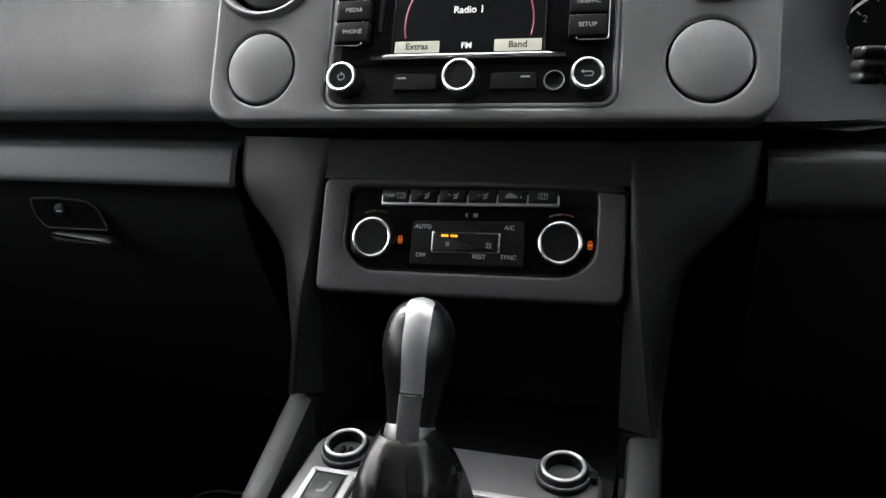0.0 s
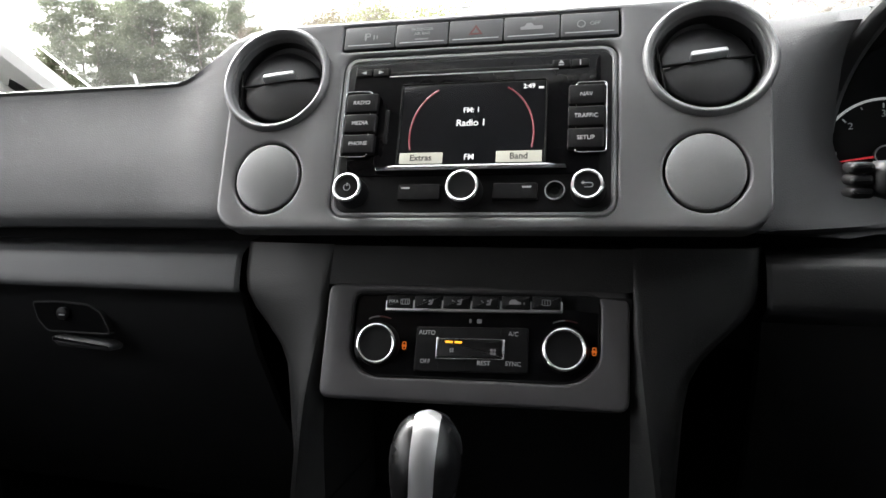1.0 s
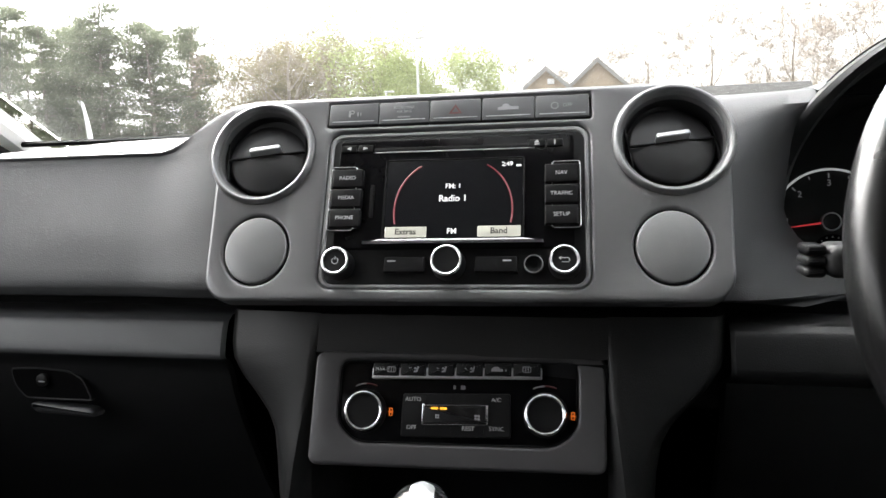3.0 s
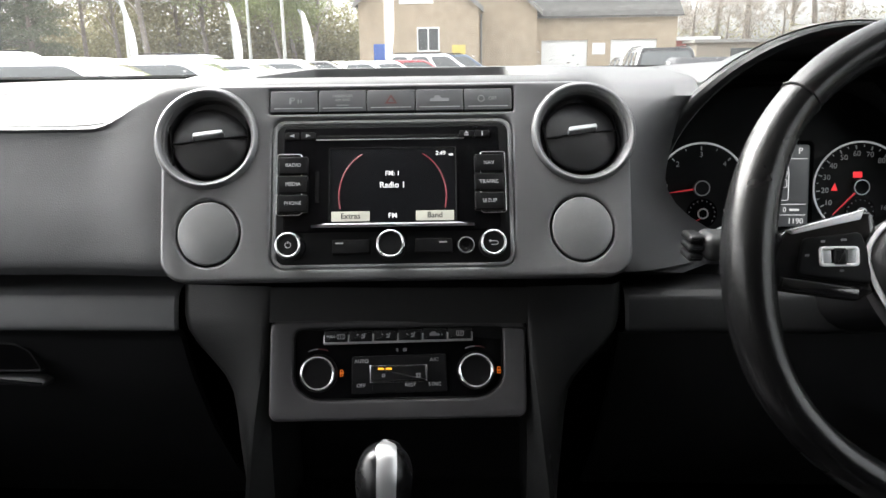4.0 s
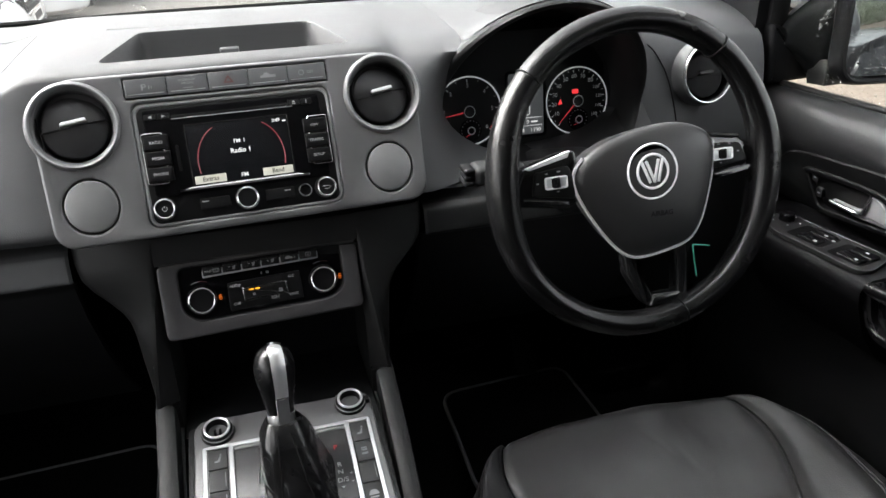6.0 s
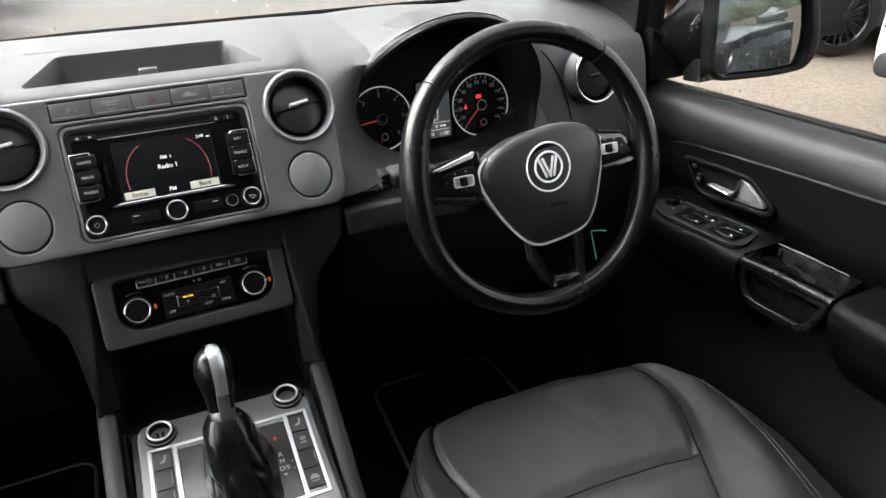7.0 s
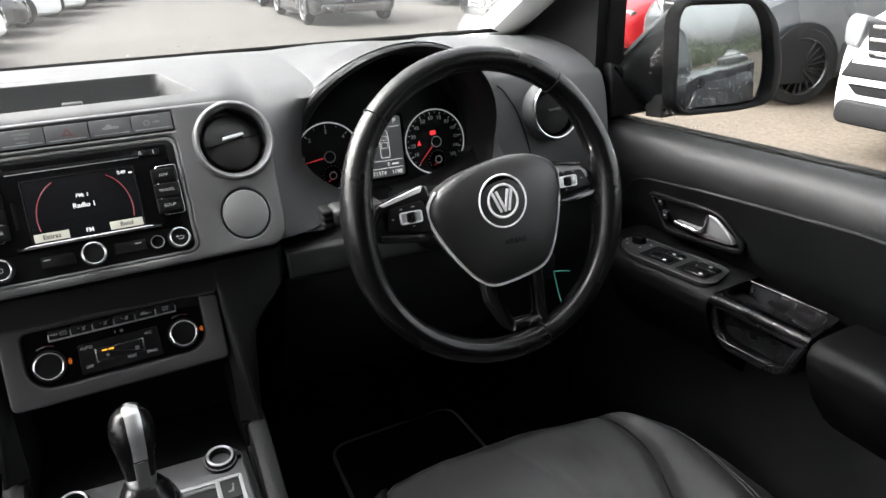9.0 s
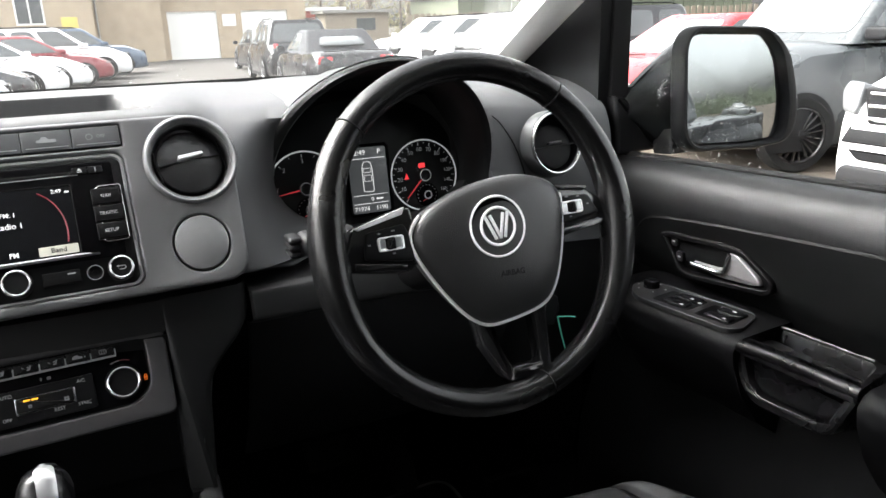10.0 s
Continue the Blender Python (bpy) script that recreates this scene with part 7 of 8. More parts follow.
P_RED = paint("red_car_paint", (0.5, 0.022, 0.028), 0.0, 0.3)
P_MAROON = paint("dark_red_car_paint", (0.20, 0.014, 0.022), 0.0, 0.5)
P_BLUE = paint("slate_blue_car_paint", (0.07, 0.10, 0.15))
P_SILVER = paint("silver_car_paint", (0.45, 0.46, 0.47))


# ---- outside: ground ----
def build_ground():
    bm = bmesh.new()
    bmesh.ops.create_grid(bm, x_segments=120, y_segments=120, size=60)
    for v in bm.verts:
        v.co.z = 0.03 * noise.noise(v.co * 0.12)
    edge = [e for e in bm.edges if e.is_boundary]
    ext = bmesh.ops.extrude_edge_only(bm, edges=edge)
    for v in [q for q in ext["geom"] if isinstance(q, bmesh.types.BMVert)]:
        v.co.x *= 40
        v.co.y *= 40
        v.co.z = 0.0
    g = part("ground", bm, M_TARMAC)
    tagged(g, "wet grey-brown gravelly tarmac of a car park", "ground", "", "structure")


build_ground()


# ---- outside: cars ----
def wheel_of(parent, x, y, r, side, alloy, steer=0.0):
    """A wheel with tyre and spoked rim; side: +1 or -1, the way that its face looks."""
    m = axes((x, y, r), (1, 0, 0), (0, 0, 1)) if side < 0 else axes((x, y, r), (-1, 0, 0), (0, 0, 1))
    m = m @ pose(0, 0, -0.1, 0, steer, 0) @ pose(0, 0, 0.1)
    t = part("wheel", lathe([(r * 0.62, -0.19), (r * 0.93, -0.19), (r, -0.165), (r, -0.035), (r * 0.95, -0.005), (r * 0.76, 0.0), (r * 0.72, -0.02), (r * 0.70, -0.08), (0.0, -0.075)], 30, cap=False), M_TYRE, parent, "", m)
    part("rim", torus(r * 0.72, r * 0.03, 30, 6, 0, 0, -0.008), alloy, t)
    bm = bmesh.new()
    for k in range(10):
        for d in (-8, 8):
            a = radians(36 * k + d + 90)
            c, s = math.cos(a), math.sin(a)
            w = r * 0.026
            slab([(0.10 * r * c - w * s, 0.10 * r * s + w * c), (0.10 * r * c + w * s, 0.10 * r * s - w * c), (0.72 * r * c + w * 0.8 * s, 0.72 * r * s - w * 0.8 * c), (0.72 * r * c - w * 0.8 * s, 0.72 * r * s + w * 0.8 * c)][::-1], -0.045, -0.012, 0, bm)
    part("spokes", bm, alloy, t, "wheel spokes")
    part("hub_cap", lathe([(r * 0.17, -0.04), (r * 0.16, -0.008), (0.0, -0.006)], 16, cap=False), alloy, t)
    return t


def build_car(label, m, body, kind="hatch", alloy=None, category="car", group="parked cars", roof_mat=None, steer=0.0, tail_mat=None):
    """A parked car, its nose along local x. Profiles as (x, height) over a length of 1."""
    L, W, H, belt, r = {"hatch": (4.25, 1.78, 1.45, 0.93, 0.315), "saloon": (4.6, 1.81, 1.42, 0.92, 0.325), "suv": (4.5, 1.86, 1.66, 1.05, 0.35),
                        "van": (5.0, 1.92, 1.98, 1.16, 0.345), "pickup": (5.2, 1.94, 1.82, 1.17, 0.37), "cabrio": (4.45, 1.80, 1.39, 0.93, 0.325)}[kind]
    alloy = alloy or M_ALLOY
    c = thing({"van": "parked_van", "pickup": "parked_pickup"}.get(kind, "parked_car"), m, label, category, group)
    nose, hoodtop = {"hatch": (0.66, 0.88), "saloon": (0.66, 0.88), "suv": (0.80, 1.02), "van": (0.86, 1.12), "pickup": (0.92, 1.12), "cabrio": (0.66, 0.88)}[kind]
    tail = {"hatch": 0.95, "saloon": 0.98, "suv": 1.05, "van": 1.16, "pickup": 1.12, "cabrio": 0.96}[kind]
    # lower body: sections from tail to nose
    bluff = kind in ("suv", "van", "pickup")
    xs = [(-0.5, 0.86 if bluff else 0.72, tail - 0.20, 0.42), (-0.492, 0.84, tail - 0.10, 0.30), (-0.47, 0.92, tail - 0.02, 0.24), (-0.40, 0.97, tail, 0.20), (-0.25, 1.0, belt, 0.19), (0.0, 1.0, belt - 0.01, 0.19), (0.2, 1.0, belt - 0.02, 0.19),
          (0.27, 0.995, hoodtop, 0.19), (0.36, 0.975, hoodtop - 0.04, 0.20), (0.43, 0.93, nose + 0.06, 0.21), (0.475, 0.92 if bluff else 0.85, nose - 0.02, 0.23), (0.494, 0.86 if bluff else 0.74, nose - 0.12, 0.27), (0.5, 0.78 if bluff else 0.62, nose - 0.2, 0.33)]
    loops = []
    for fx, fw, top, bot in xs:
        w, h = fw * W / 2, top - bot
        half = [(w * 0.90, bot), (w * 0.985, bot + 0.10 * h), (w, bot + 0.34 * h), (w * 0.992, bot + 0.62 * h), (w * 0.985, bot + 0.80 * h), (w * 0.94, top - 0.05 * h), (w * 0.84, top), (w * 0.45, top + 0.012 + 0.02 * (fx > 0.2))]
        loops.append([(fx * L, y, z) for y, z in half] + [(fx * L, -y, z) for y, z in half[::-1]])
    bm = bmesh.new()
    rings(bm, loops, cap_first=True, cap_last=True)
    part("body", bm, body, c, "", None, 42)
    # glasshouse
    base, roof = {"hatch": ((0.235, -0.44), (0.02, -0.36)), "saloon": ((0.23, -0.36), (0.04, -0.20)), "suv": ((0.24, -0.46), (0.05, -0.42)), "van": ((0.275, -0.48), (0.13, -0.47)),
                  "pickup": ((0.20, -0.17), (0.06, -0.14)), "cabrio": ((0.21, -0.30), (0.02, -0.17))}[kind]
    bw, rw = W / 2 * 0.93, W / 2 * (0.74 if kind != "van" else 0.82)
    z0, z1 = belt - 0.03, H - 0.03
    top_mat = roof_mat or body

    def house(t, grow=0.0):
        x0, x1 = (base[0] + (roof[0] - base[0]) * t) * L, (base[1] + (roof[1] - base[1]) * t) * L
        w = bw + (rw - bw) * t
        return x1 - grow, x0 + grow, w + grow, z0 + (z1 - z0) * t
    loops = []
    for t in (0.0, 0.5, 0.93, 1.0):
        xa, xb, w, z = house(t, 0.0)
        if t == 1.0:
            xa, xb, w, z = xa + 0.04, xb - 0.06, w - 0.05, H - 0.008
        loops.append([(x, y, z) for x, y in rrect((xa + xb) / 2, 0, xb - xa, 2 * w, 0.10, 3)])
    bm = bmesh.new()
    rings(bm, loops, cap_first=True, cap_last=True)
    part("roof", bm, top_mat, c, "", None, 40)

    def pane(name, corners, material=M_PANE):
        """corners: (t, f) or (t, side, f) points on the house, as world points; a thin proud plate."""
        q = [Vector(p) for p in corners]
        cut = []
        for i in range(len(q)):
            a, p, e = q[i - 1], q[i], q[(i + 1) % len(q)]
            s0, s1 = p + (a - p).normalized() * min(0.09, (a - p).length * 0.3), p + (e - p).normalized() * min(0.09, (e - p).length * 0.3)
            cut += [s0, s0 * 0.25 + p * 0.5 + s1 * 0.25, s1]
        q = cut
        nrm = (q[3] - q[0]).cross(q[-3] - q[0]).normalized()
        ctr = sum(q, Vector()) / len(q)
        if nrm.dot(ctr - Vector((0, 0, z0))) < 0:
            nrm = -nrm
        bm = bmesh.new()
        rings(bm, [[p - nrm * 0.01 for p in q], [p + nrm * 0.008 for p in q], [ctr + (p - ctr) * 0.985 + nrm * 0.010 for p in q]], cap_last=True)
        return part(name, bm, material, c)

    def on(t, f, side):
        """A point on the flank: f 0 at the rear, 1 at the front."""
        xa, xb, w, z = house(t)
        return (xa + (xb - xa) * f, side * w, z)
    lo, hi = 0.12, 0.88
    xa0, xb0, w0, za = house(lo)
    xa1, xb1, w1, zb = house(hi)
    if kind != "cabrio":
        pane("rear_window", [(xa0, -w0 * 0.86, za), (xa0, w0 * 0.86, za), (xa1, w1 * 0.84, zb), (xa1, -w1 * 0.84, zb)])
    else:
        pane("rear_window", [(xa0 + 0.05, -w0 * 0.62, za + 0.1), (xa0 + 0.05, w0 * 0.62, za + 0.1), (xa1 - 0.12, w1 * 0.62, zb - 0.08), (xa1 - 0.12, -w1 * 0.62, zb - 0.08)], M_PANE)
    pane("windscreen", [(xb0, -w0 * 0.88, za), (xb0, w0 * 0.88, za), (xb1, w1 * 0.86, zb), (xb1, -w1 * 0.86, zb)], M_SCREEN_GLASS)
    for s in (-1, 1):
        cuts = {"van": ((0.72, 0.97),), "pickup": ((0.05, 0.46), (0.50, 0.93)), "cabrio": ((0.30, 0.90),)}.get(kind, ((0.04, 0.30), (0.33, 0.60), (0.63, 0.94)) if kind == "suv" else ((0.06, 0.44), (0.48, 0.94)))
        for a, b in cuts:
            pane("side_window", [on(lo, a, s), on(lo, b, s), on(hi, b, s), on(hi, a + 0.04, s)])
        # door mirror, handle, door seams, sill
        px, pz = (base[0] - 0.045) * L, belt + 0.06
        part("door_mirror", slab(rrect(0, 0, 0.12, 0.15 if kind != "van" else 0.26, 0.04, 3), -0.11, 0.11, 0.03), body if kind != "van" else M_GRILLE, c, "", Matrix.Translation((px, s * (W / 2 + 0.06), pz)) @ pose(0, 0, 0, 90, 0, 90) @ pose(0, 0, 0, 0, 0, 90))
        for fx in ((0.02, -0.2) if kind not in ("van", "pickup") else (0.08,)):
            part("door_handle", slab(rrect(fx * L, belt - 0.12, 0.16, 0.03, 0.01, 2), -0.01, 0.03, 0.008), body, c, "", Matrix(((1, 0, 0, 0), (0, 0, s, s * (W / 2 - 0.008)), (0, 1, 0, 0), (0, 0, 0, 1))))
        for fx in (0.205, -0.02, -0.235):
            h = belt - 0.2
            half = [(W / 2 * k + 0.0012, 0.19 + q * h) for k, q in ((0.985, 0.10), (1.0, 0.34), (0.992, 0.62), (0.985, 0.80), (0.945, 0.945))]
            part("door_seam", along([[(fx * L + d, s * y, z) for y, z in half] for d in (-0.004, 0.004)]), M_GRILLE, c)
        part("sill", box(-0.27 * L, 0.27 * L, s * (W / 2 - 0.1), s * (W / 2 - 0.005), 0.17, 0.27, 0.02), M_GRILLE, c)
        for fx in (0.31 if kind != "van" else 0.38, -0.305):
            # black disc stands for the shade in a wheel arch that isn't cut
            bm = bmesh.new()
            disc = [(fx * L + (r + 0.04) * math.cos(a), r + (r + 0.04) * math.sin(a)) for a in (2 * math.pi * i / 26 for i in range(26))]
            disc = [(x, max(z, 0.2)) for x, z in disc]
            slab(disc, 0.0, 0.012, 0, bm)
            part("arch_shade_disc", bm, M_GRILLE, c, "", Matrix(((1, 0, 0, 0), (0, 0, s, s * (W / 2 - 0.008)), (0, 1, 0, 0), (0, 0, 0, 1))))
            wheel_of(c, fx * L, s * (W / 2 + 0.012), r, s, alloy, steer if fx > 0 else 0.0)
        # lamps
        zl = nose - 0.06 if kind not in ("van",) else nose - 0.05
        head = rounded([(0.0, -0.07), (0.30, -0.05), (0.38, 0.06), (0.10, 0.075)] if kind != "pickup" else [(0.24, -0.075), (0.37, -0.06), (0.42, 0.03), (0.39, 0.075), (0.25, 0.07)], 0.03, 3)
        part("headlamp", slab([(s * y, z) for y, z in head][::s], -0.12, 0.02, 0.02), M_LAMP, c, "", axes(((0.503 if kind == "pickup" else 0.491 if bluff else 0.484) * L, s * 0.24 * W, zl), ((0.20 if kind == "pickup" else 0.30) * -s, 1, 0), (-0.30, 0, 1)) @ Matrix.Diagonal((1, 1.5 if kind == "pickup" else 1, 1, 1)))
        tl = rrect(0, 0, 0.30 if kind in ("saloon", "cabrio", "hatch") else 0.14, 0.15 if kind in ("saloon", "cabrio", "hatch") else 0.34, 0.03, 3)
        part("tail_lamp", slab(tl, -0.1, 0.03, 0.02), tail_mat or M_TAIL, c, "", axes((-0.487 * L, s * 0.355 * W, tail - 0.17), (-0.16 * s, -1, 0), (0.12, 0, 1)))
        part("fog_grille", slab(rrect(0, 0, 0.24, 0.12, 0.03, 3), -0.06, 0.02, 0.01), M_GRILLE, c, "", axes((0.478 * L, s * 0.33 * W, 0.38), (0.32 * -s, 1, 0), (0, 0, 1)))
    front = axes((0.497 * L + (0.026 if bluff else 0.0), 0, 0.5), (0, 1, 0), (-0.10, 0, 1))
    gz = nose - 0.6
    gh = 0.16 if kind in ("hatch", "saloon", "cabrio") else 0.24
    gw = 0.69 if kind == "pickup" else 0.46
    gr = part("grille", slab(rounded([(-gw + 0.06, gz - gh / 2), (gw - 0.06, gz - gh / 2), (gw, gz + gh / 2), (-gw, gz + gh / 2)], 0.03, 3), -0.10, 0.012, 0.01), M_GRILLE, c, "", front)
    for k in range(3):
        part("grille_bar", slab(rrect(0, gz - gh / 2 + gh * (k + 0.5) / 3, 2 * gw - 0.1, 0.022, 0.006, 2), 0.0, 0.022, 0.005), M_CHROME if k != 1 or kind == "pickup" else M_GRILLE, gr)
    if kind == "pickup":
        part("upper_intake", slab(rounded([(-0.80, 0.07), (0.80, 0.07), (0.74, 0.20), (-0.74, 0.20)], 0.02, 3), -0.12, 0.006, 0.01), M_GRILLE, c, "black mesh intake", front)
        part("lower_intake", slab(rounded([(-0.66, -0.035), (0.66, -0.035), (0.74, 0.03), (-0.74, 0.03)], 0.02, 3), -0.12, 0.006, 0.01), M_GRILLE, c, "", front)
    else:
        part("lower_intake", slab(rrect(0, -0.19, 0.95, 0.13, 0.04, 3), -0.12, 0.006, 0.01), M_GRILLE, c, "", front)
    pl = part("number_plate", slab(rrect(0, 0.13 if kind == "pickup" else -0.05, 0.52, 0.11, 0.01, 2), -0.05, 0.022, 0.003), M_PLATE_W, c, "", front)
    part("plate_bar", slab(rrect(0, 0.13 if kind == "pickup" else -0.05, 0.40, 0.06, 0.01, 2), 0.02, 0.0235), M_INK, pl)
    rear = axes((-0.497 * L, 0, 0.5), (0, -1, 0), (0.06, 0, 1))
    pl = part("number_plate", slab(rrect(0, 0.20, 0.52, 0.11, 0.01, 2), -0.05, 0.02, 0.003), M_PLATE_Y, c, "", rear)
    part("plate_bar", slab(rrect(0, 0.20, 0.40, 0.06, 0.01, 2), 0.018, 0.0215), M_INK, pl)
    part("rear_bumper", slab(rrect(0, -0.17, W * 0.80, 0.16, 0.05, 3), -0.12, 0.018, 0.02), M_GRILLE if kind in ("suv", "pickup", "van") else body, c, "", rear)
    if kind in ("suv",):
        for s in (-1, 1):
            part("roof_rail", tube([(roof[0] * L - 0.15, s * rw * 0.9, H - 0.03), (roof[0] * L - 0.3, s * rw * 0.9, H + 0.03), (roof[1] * L + 0.3, s * rw * 0.9, H + 0.03), (roof[1] * L + 0.1, s * rw * 0.9, H - 0.03)], 0.015, 6), M_GRILLE, c)
    if kind == "pickup":
        part("load_bed", box(-0.49 * L, -0.18 * L, -W / 2 * 0.93, W / 2 * 0.93, 0.6, 1.13, 0.03), body, c)
        part("bumper_guard", slab(rrect(0, -0.155, W * 0.80, 0.16, 0.06, 4), -0.16, 0.022, 0.02), M_GRILLE, c, "black lower bumper", front)
    if kind == "cabrio":
        part("boot_lip", tube([(-0.485 * L, -W * 0.36, tail + 0.005), (-0.495 * L, 0, tail + 0.02), (-0.485 * L, W * 0.36, tail + 0.005)], 0.014, 6), body, c)
    wp = [((base[0] + 0.006) * L, -0.45, belt + 0.005), ((base[0] + 0.02) * L, 0.05, belt + 0.02)]
    part("wiper", tube(wp, 0.012, 5), M_GRILLE, c)
    return c


def park(x, y, heading):
    return pose(x, y, 0.012, 0, 0, heading)


# the aisle's left row, noses towards the aisle
LEFT = ((6.9, P_WHITE, "hatch", "white hatchback parked at the row's near end"), (9.3, P_WHITE, "hatch", "white hatchback parked in a row"), (11.7, P_WHITE, "saloon", "white saloon parked in a row"), (14.1, P_WHITE, "hatch", "white hatchback parked beside a black saloon"),
        (16.5, P_BLACK, "saloon", "black saloon with chrome grille parked in a row"), (18.9, P_WHITE, "saloon", "white saloon parked in a row"), (21.2, P_WHITE, "saloon", "white sports saloon parked in a row"),
        (23.8, P_MAROON, "hatch", "dark red hatchback parked in a row"), (26.6, P_WHITE, "suv", "white estate car parked in a row"), (29.6, P_BLUE, "suv", "slate blue estate car parked near the building"))
for yy, body, kind, label in LEFT:
    nose_x = -1.75 + 0.06 * (yy - 6.9) + 0.16 * max(0.0, yy - 16.0)
    length = {"hatch": 4.25, "saloon": 4.6, "suv": 4.5}[kind]
    build_car(label, park(nose_x - length / 2, yy, 4), body, kind)
for yy, body, kind, label in ((12.5, P_WHITE, "suv", "white estate car in the second row"), (16.0, P_SILVER, "hatch", "silver hatchback in the second row"), (19.8, P_WHITE, "suv", "white estate car in the second row")):
    build_car(label, park(-9.4 + 0.16 * (yy - 9.3), yy + 1, 4), body, kind)
# two cars with their tails to us in the aisle
build_car("black soft-top convertible with red tail lamps parked in the aisle", park(4.90, 15.75, 88), P_BLACK, "cabrio", roof_mat=M_ROOF_CLOTH)
build_car("black estate car with red tail lamps parked in the aisle", park(5.25, 21.4, 87), P_BLACK, "suv")
build_car("small black hatchback parked near the garage doors", park(5.9, 27.5, 90), P_BLACK, "hatch")
# the right row, noses towards the aisle
build_car("white off-road car parked facing the aisle", park(10.3, 19.8, 178), P_WHITE, "suv")
build_car("white off-road car with dark grille facing the aisle", park(10.2, 17.1, 178), P_WHITE, "suv")
build_car("white pickup parked facing the aisle", park(10.3, 14.3, 178), P_WHITE, "pickup")
build_car("black off-road car parked beside white ones", park(8.6, 11.3, 178), P_BLACK, "suv")
build_car("white estate car parked facing the aisle", park(10.6, 23.0, 178), P_WHITE, "suv")
build_car("bright red hatchback wet with rain facing the aisle", park(7.8, 7.3, 183), P_RED, "hatch")
build_car("dark grey panel van with black alloy wheels", park(7.82, 4.6, 172), P_GREY, "van", M_ALLOY_BLACK, "van", steer=-8)
build_car("white pickup with black bumper facing the aisle", park(7.2, 1.85, 181), P_WHITE, "pickup", M_ALLOY_BLACK, "pickup")
build_car("grey saloon parked across the way behind", park(26.0, -17, 60), P_GREY, "saloon")
build_car("black pickup with its load bed alongside", park(3.37, -4.1, 269), P_BLACK, "pickup", None, "pickup", tail_mat=M_GRILLE)


# ---- outside: the building ----
def build_building():
    y = 42.0
    b = thing("stone_building", Matrix.Translation((0, y, 0)), "sandstone building with grey tiled roofs and two white garage doors", "building")
    F = Matrix(((1, 0, 0, 0), (0, 0, -1, 0), (0, 1, 0, 0), (0, 0, 0, 1)))
    # long wing with the garage doors
    doors = [(3.85, 6.42), (7.72, 10.28)]
    part("wing_wall", holed([(0.5, -0.3), (11.35, -0.3), (11.35, 3.75), (0.5, 3.75)], [[(a, 0.0), (c, 0.0), (c, 2.48), (a, 2.48)] for a, c in doors], -0.3, 0.0, 0.01), M_STONE, b, "sandstone wall", F)
    for a, c in doors:
        d = part("garage_door", slab([(a, -0.1), (c, -0.1), (c, 2.48), (a, 2.48)], -0.2, -0.12), M_WHITE, b, "white roller door", F)
        for k in range(1, 8):
            part("door_slat", slab([(a, 0.31 * k), (c, 0.31 * k), (c, 0.31 * k + 0.03), (a, 0.31 * k + 0.03)], -0.125, -0.11), M_WHITE, d)
    part("wall_sign", slab(rrect(7.05, 2.0, 0.72, 0.62, 0.02, 2), 0.0, 0.03, 0.005), M_WHITE, b, "white wall sign", F)
    part("gutter", box(0.9, 11.5, -0.35, -0.2, 3.66, 3.80, 0.03), M_TRIM, b)
    bm = bmesh.new()
    rings(bm, [[(x, -0.4, 3.72), (x, 3.6, 6.42), (x, 7.6, 3.72)] for x in (0.6, 11.6)], cap_first=True, cap_last=True)
    roof = part("wing_roof", bm, M_SLATE, b, "grey tiled roof", None, 0)
    part("wing_side_wall", box(11.05, 11.346, 0.302, 7.4, -0.3, 3.74), M_STONE, b)
    # tall cross gable, and the smaller gable wing in front of it on the left
    def gable(name, x0, x1, apex_x, apex, eave0, eave1, fy, depth):
        part(name, slab([(x0, -0.3), (x1, -0.3), (x1, eave1), (apex_x, apex), (x0, eave0)], -0.3, 0.0), M_STONE, b, "sandstone gable", Matrix(((1, 0, 0, 0), (0, 0, -1, fy), (0, 1, 0, 0), (0, 0, 0, 1))))
        for (xa, za), (xb, zb) in (((x0 - 0.25, eave0 - 0.22), (apex_x, apex + 0.05)), ((apex_x, apex + 0.05), (x1 + 0.25, eave1 - 0.22))):
            bm = bmesh.new()
            rings(bm, [[(xa, q, za), (xb, q, zb), (xb, q, zb + 0.14), (xa, q, za + 0.14)] for q in (fy - 0.3, fy + depth)], cap_first=True, cap_last=True)
            part("gable_roof", bm, M_SLATE, b, "grey tiled roof", None, 0)
            bm = bmesh.new()
            rings(bm, [[(xa, q, za - 0.12), (xb, q, zb - 0.12), (xb, q, zb + 0.16), (xa, q, za + 0.16)] for q in (fy - 0.36, fy - 0.3)], cap_first=True, cap_last=True)
            part("barge_board", bm, M_TRIM, b)
        part("gable_side", box(x0 + 0.004, x0 + 0.3, fy + 0.302, fy + depth, -0.3, eave0 - 0.004), M_STONE, b)
        part("gable_side", box(x1 - 0.3, x1 - 0.004, fy + 0.302, fy + depth, -0.3, eave1 - 0.004), M_STONE, b)
    gable("tall_gable", -4.2, 3.5, -0.35, 7.55, 4.1, 4.1, -1.0, 9.0)
    gable("small_gable", -6.0, 0.3, -3.0, 6.95, 4.45, 4.2, -3.0, 8.0)
    S = Matrix(((1, 0, 0, 0), (0, 0, -1, -3.0), (0, 1, 0, 0), (0, 0, 0, 1)))
    part("gable_sign", slab(rrect(-2.95, 5.05, 1.8, 1.42, 0.02, 2), 0.0, 0.06, 0.01), M_WHITE, b, "large white sign board", S)
    part("vent_box", slab(rrect(-2.75, 6.35, 0.36, 0.28, 0.02, 2), 0.0, 0.12, 0.02), M_WHITE, b, "", S)
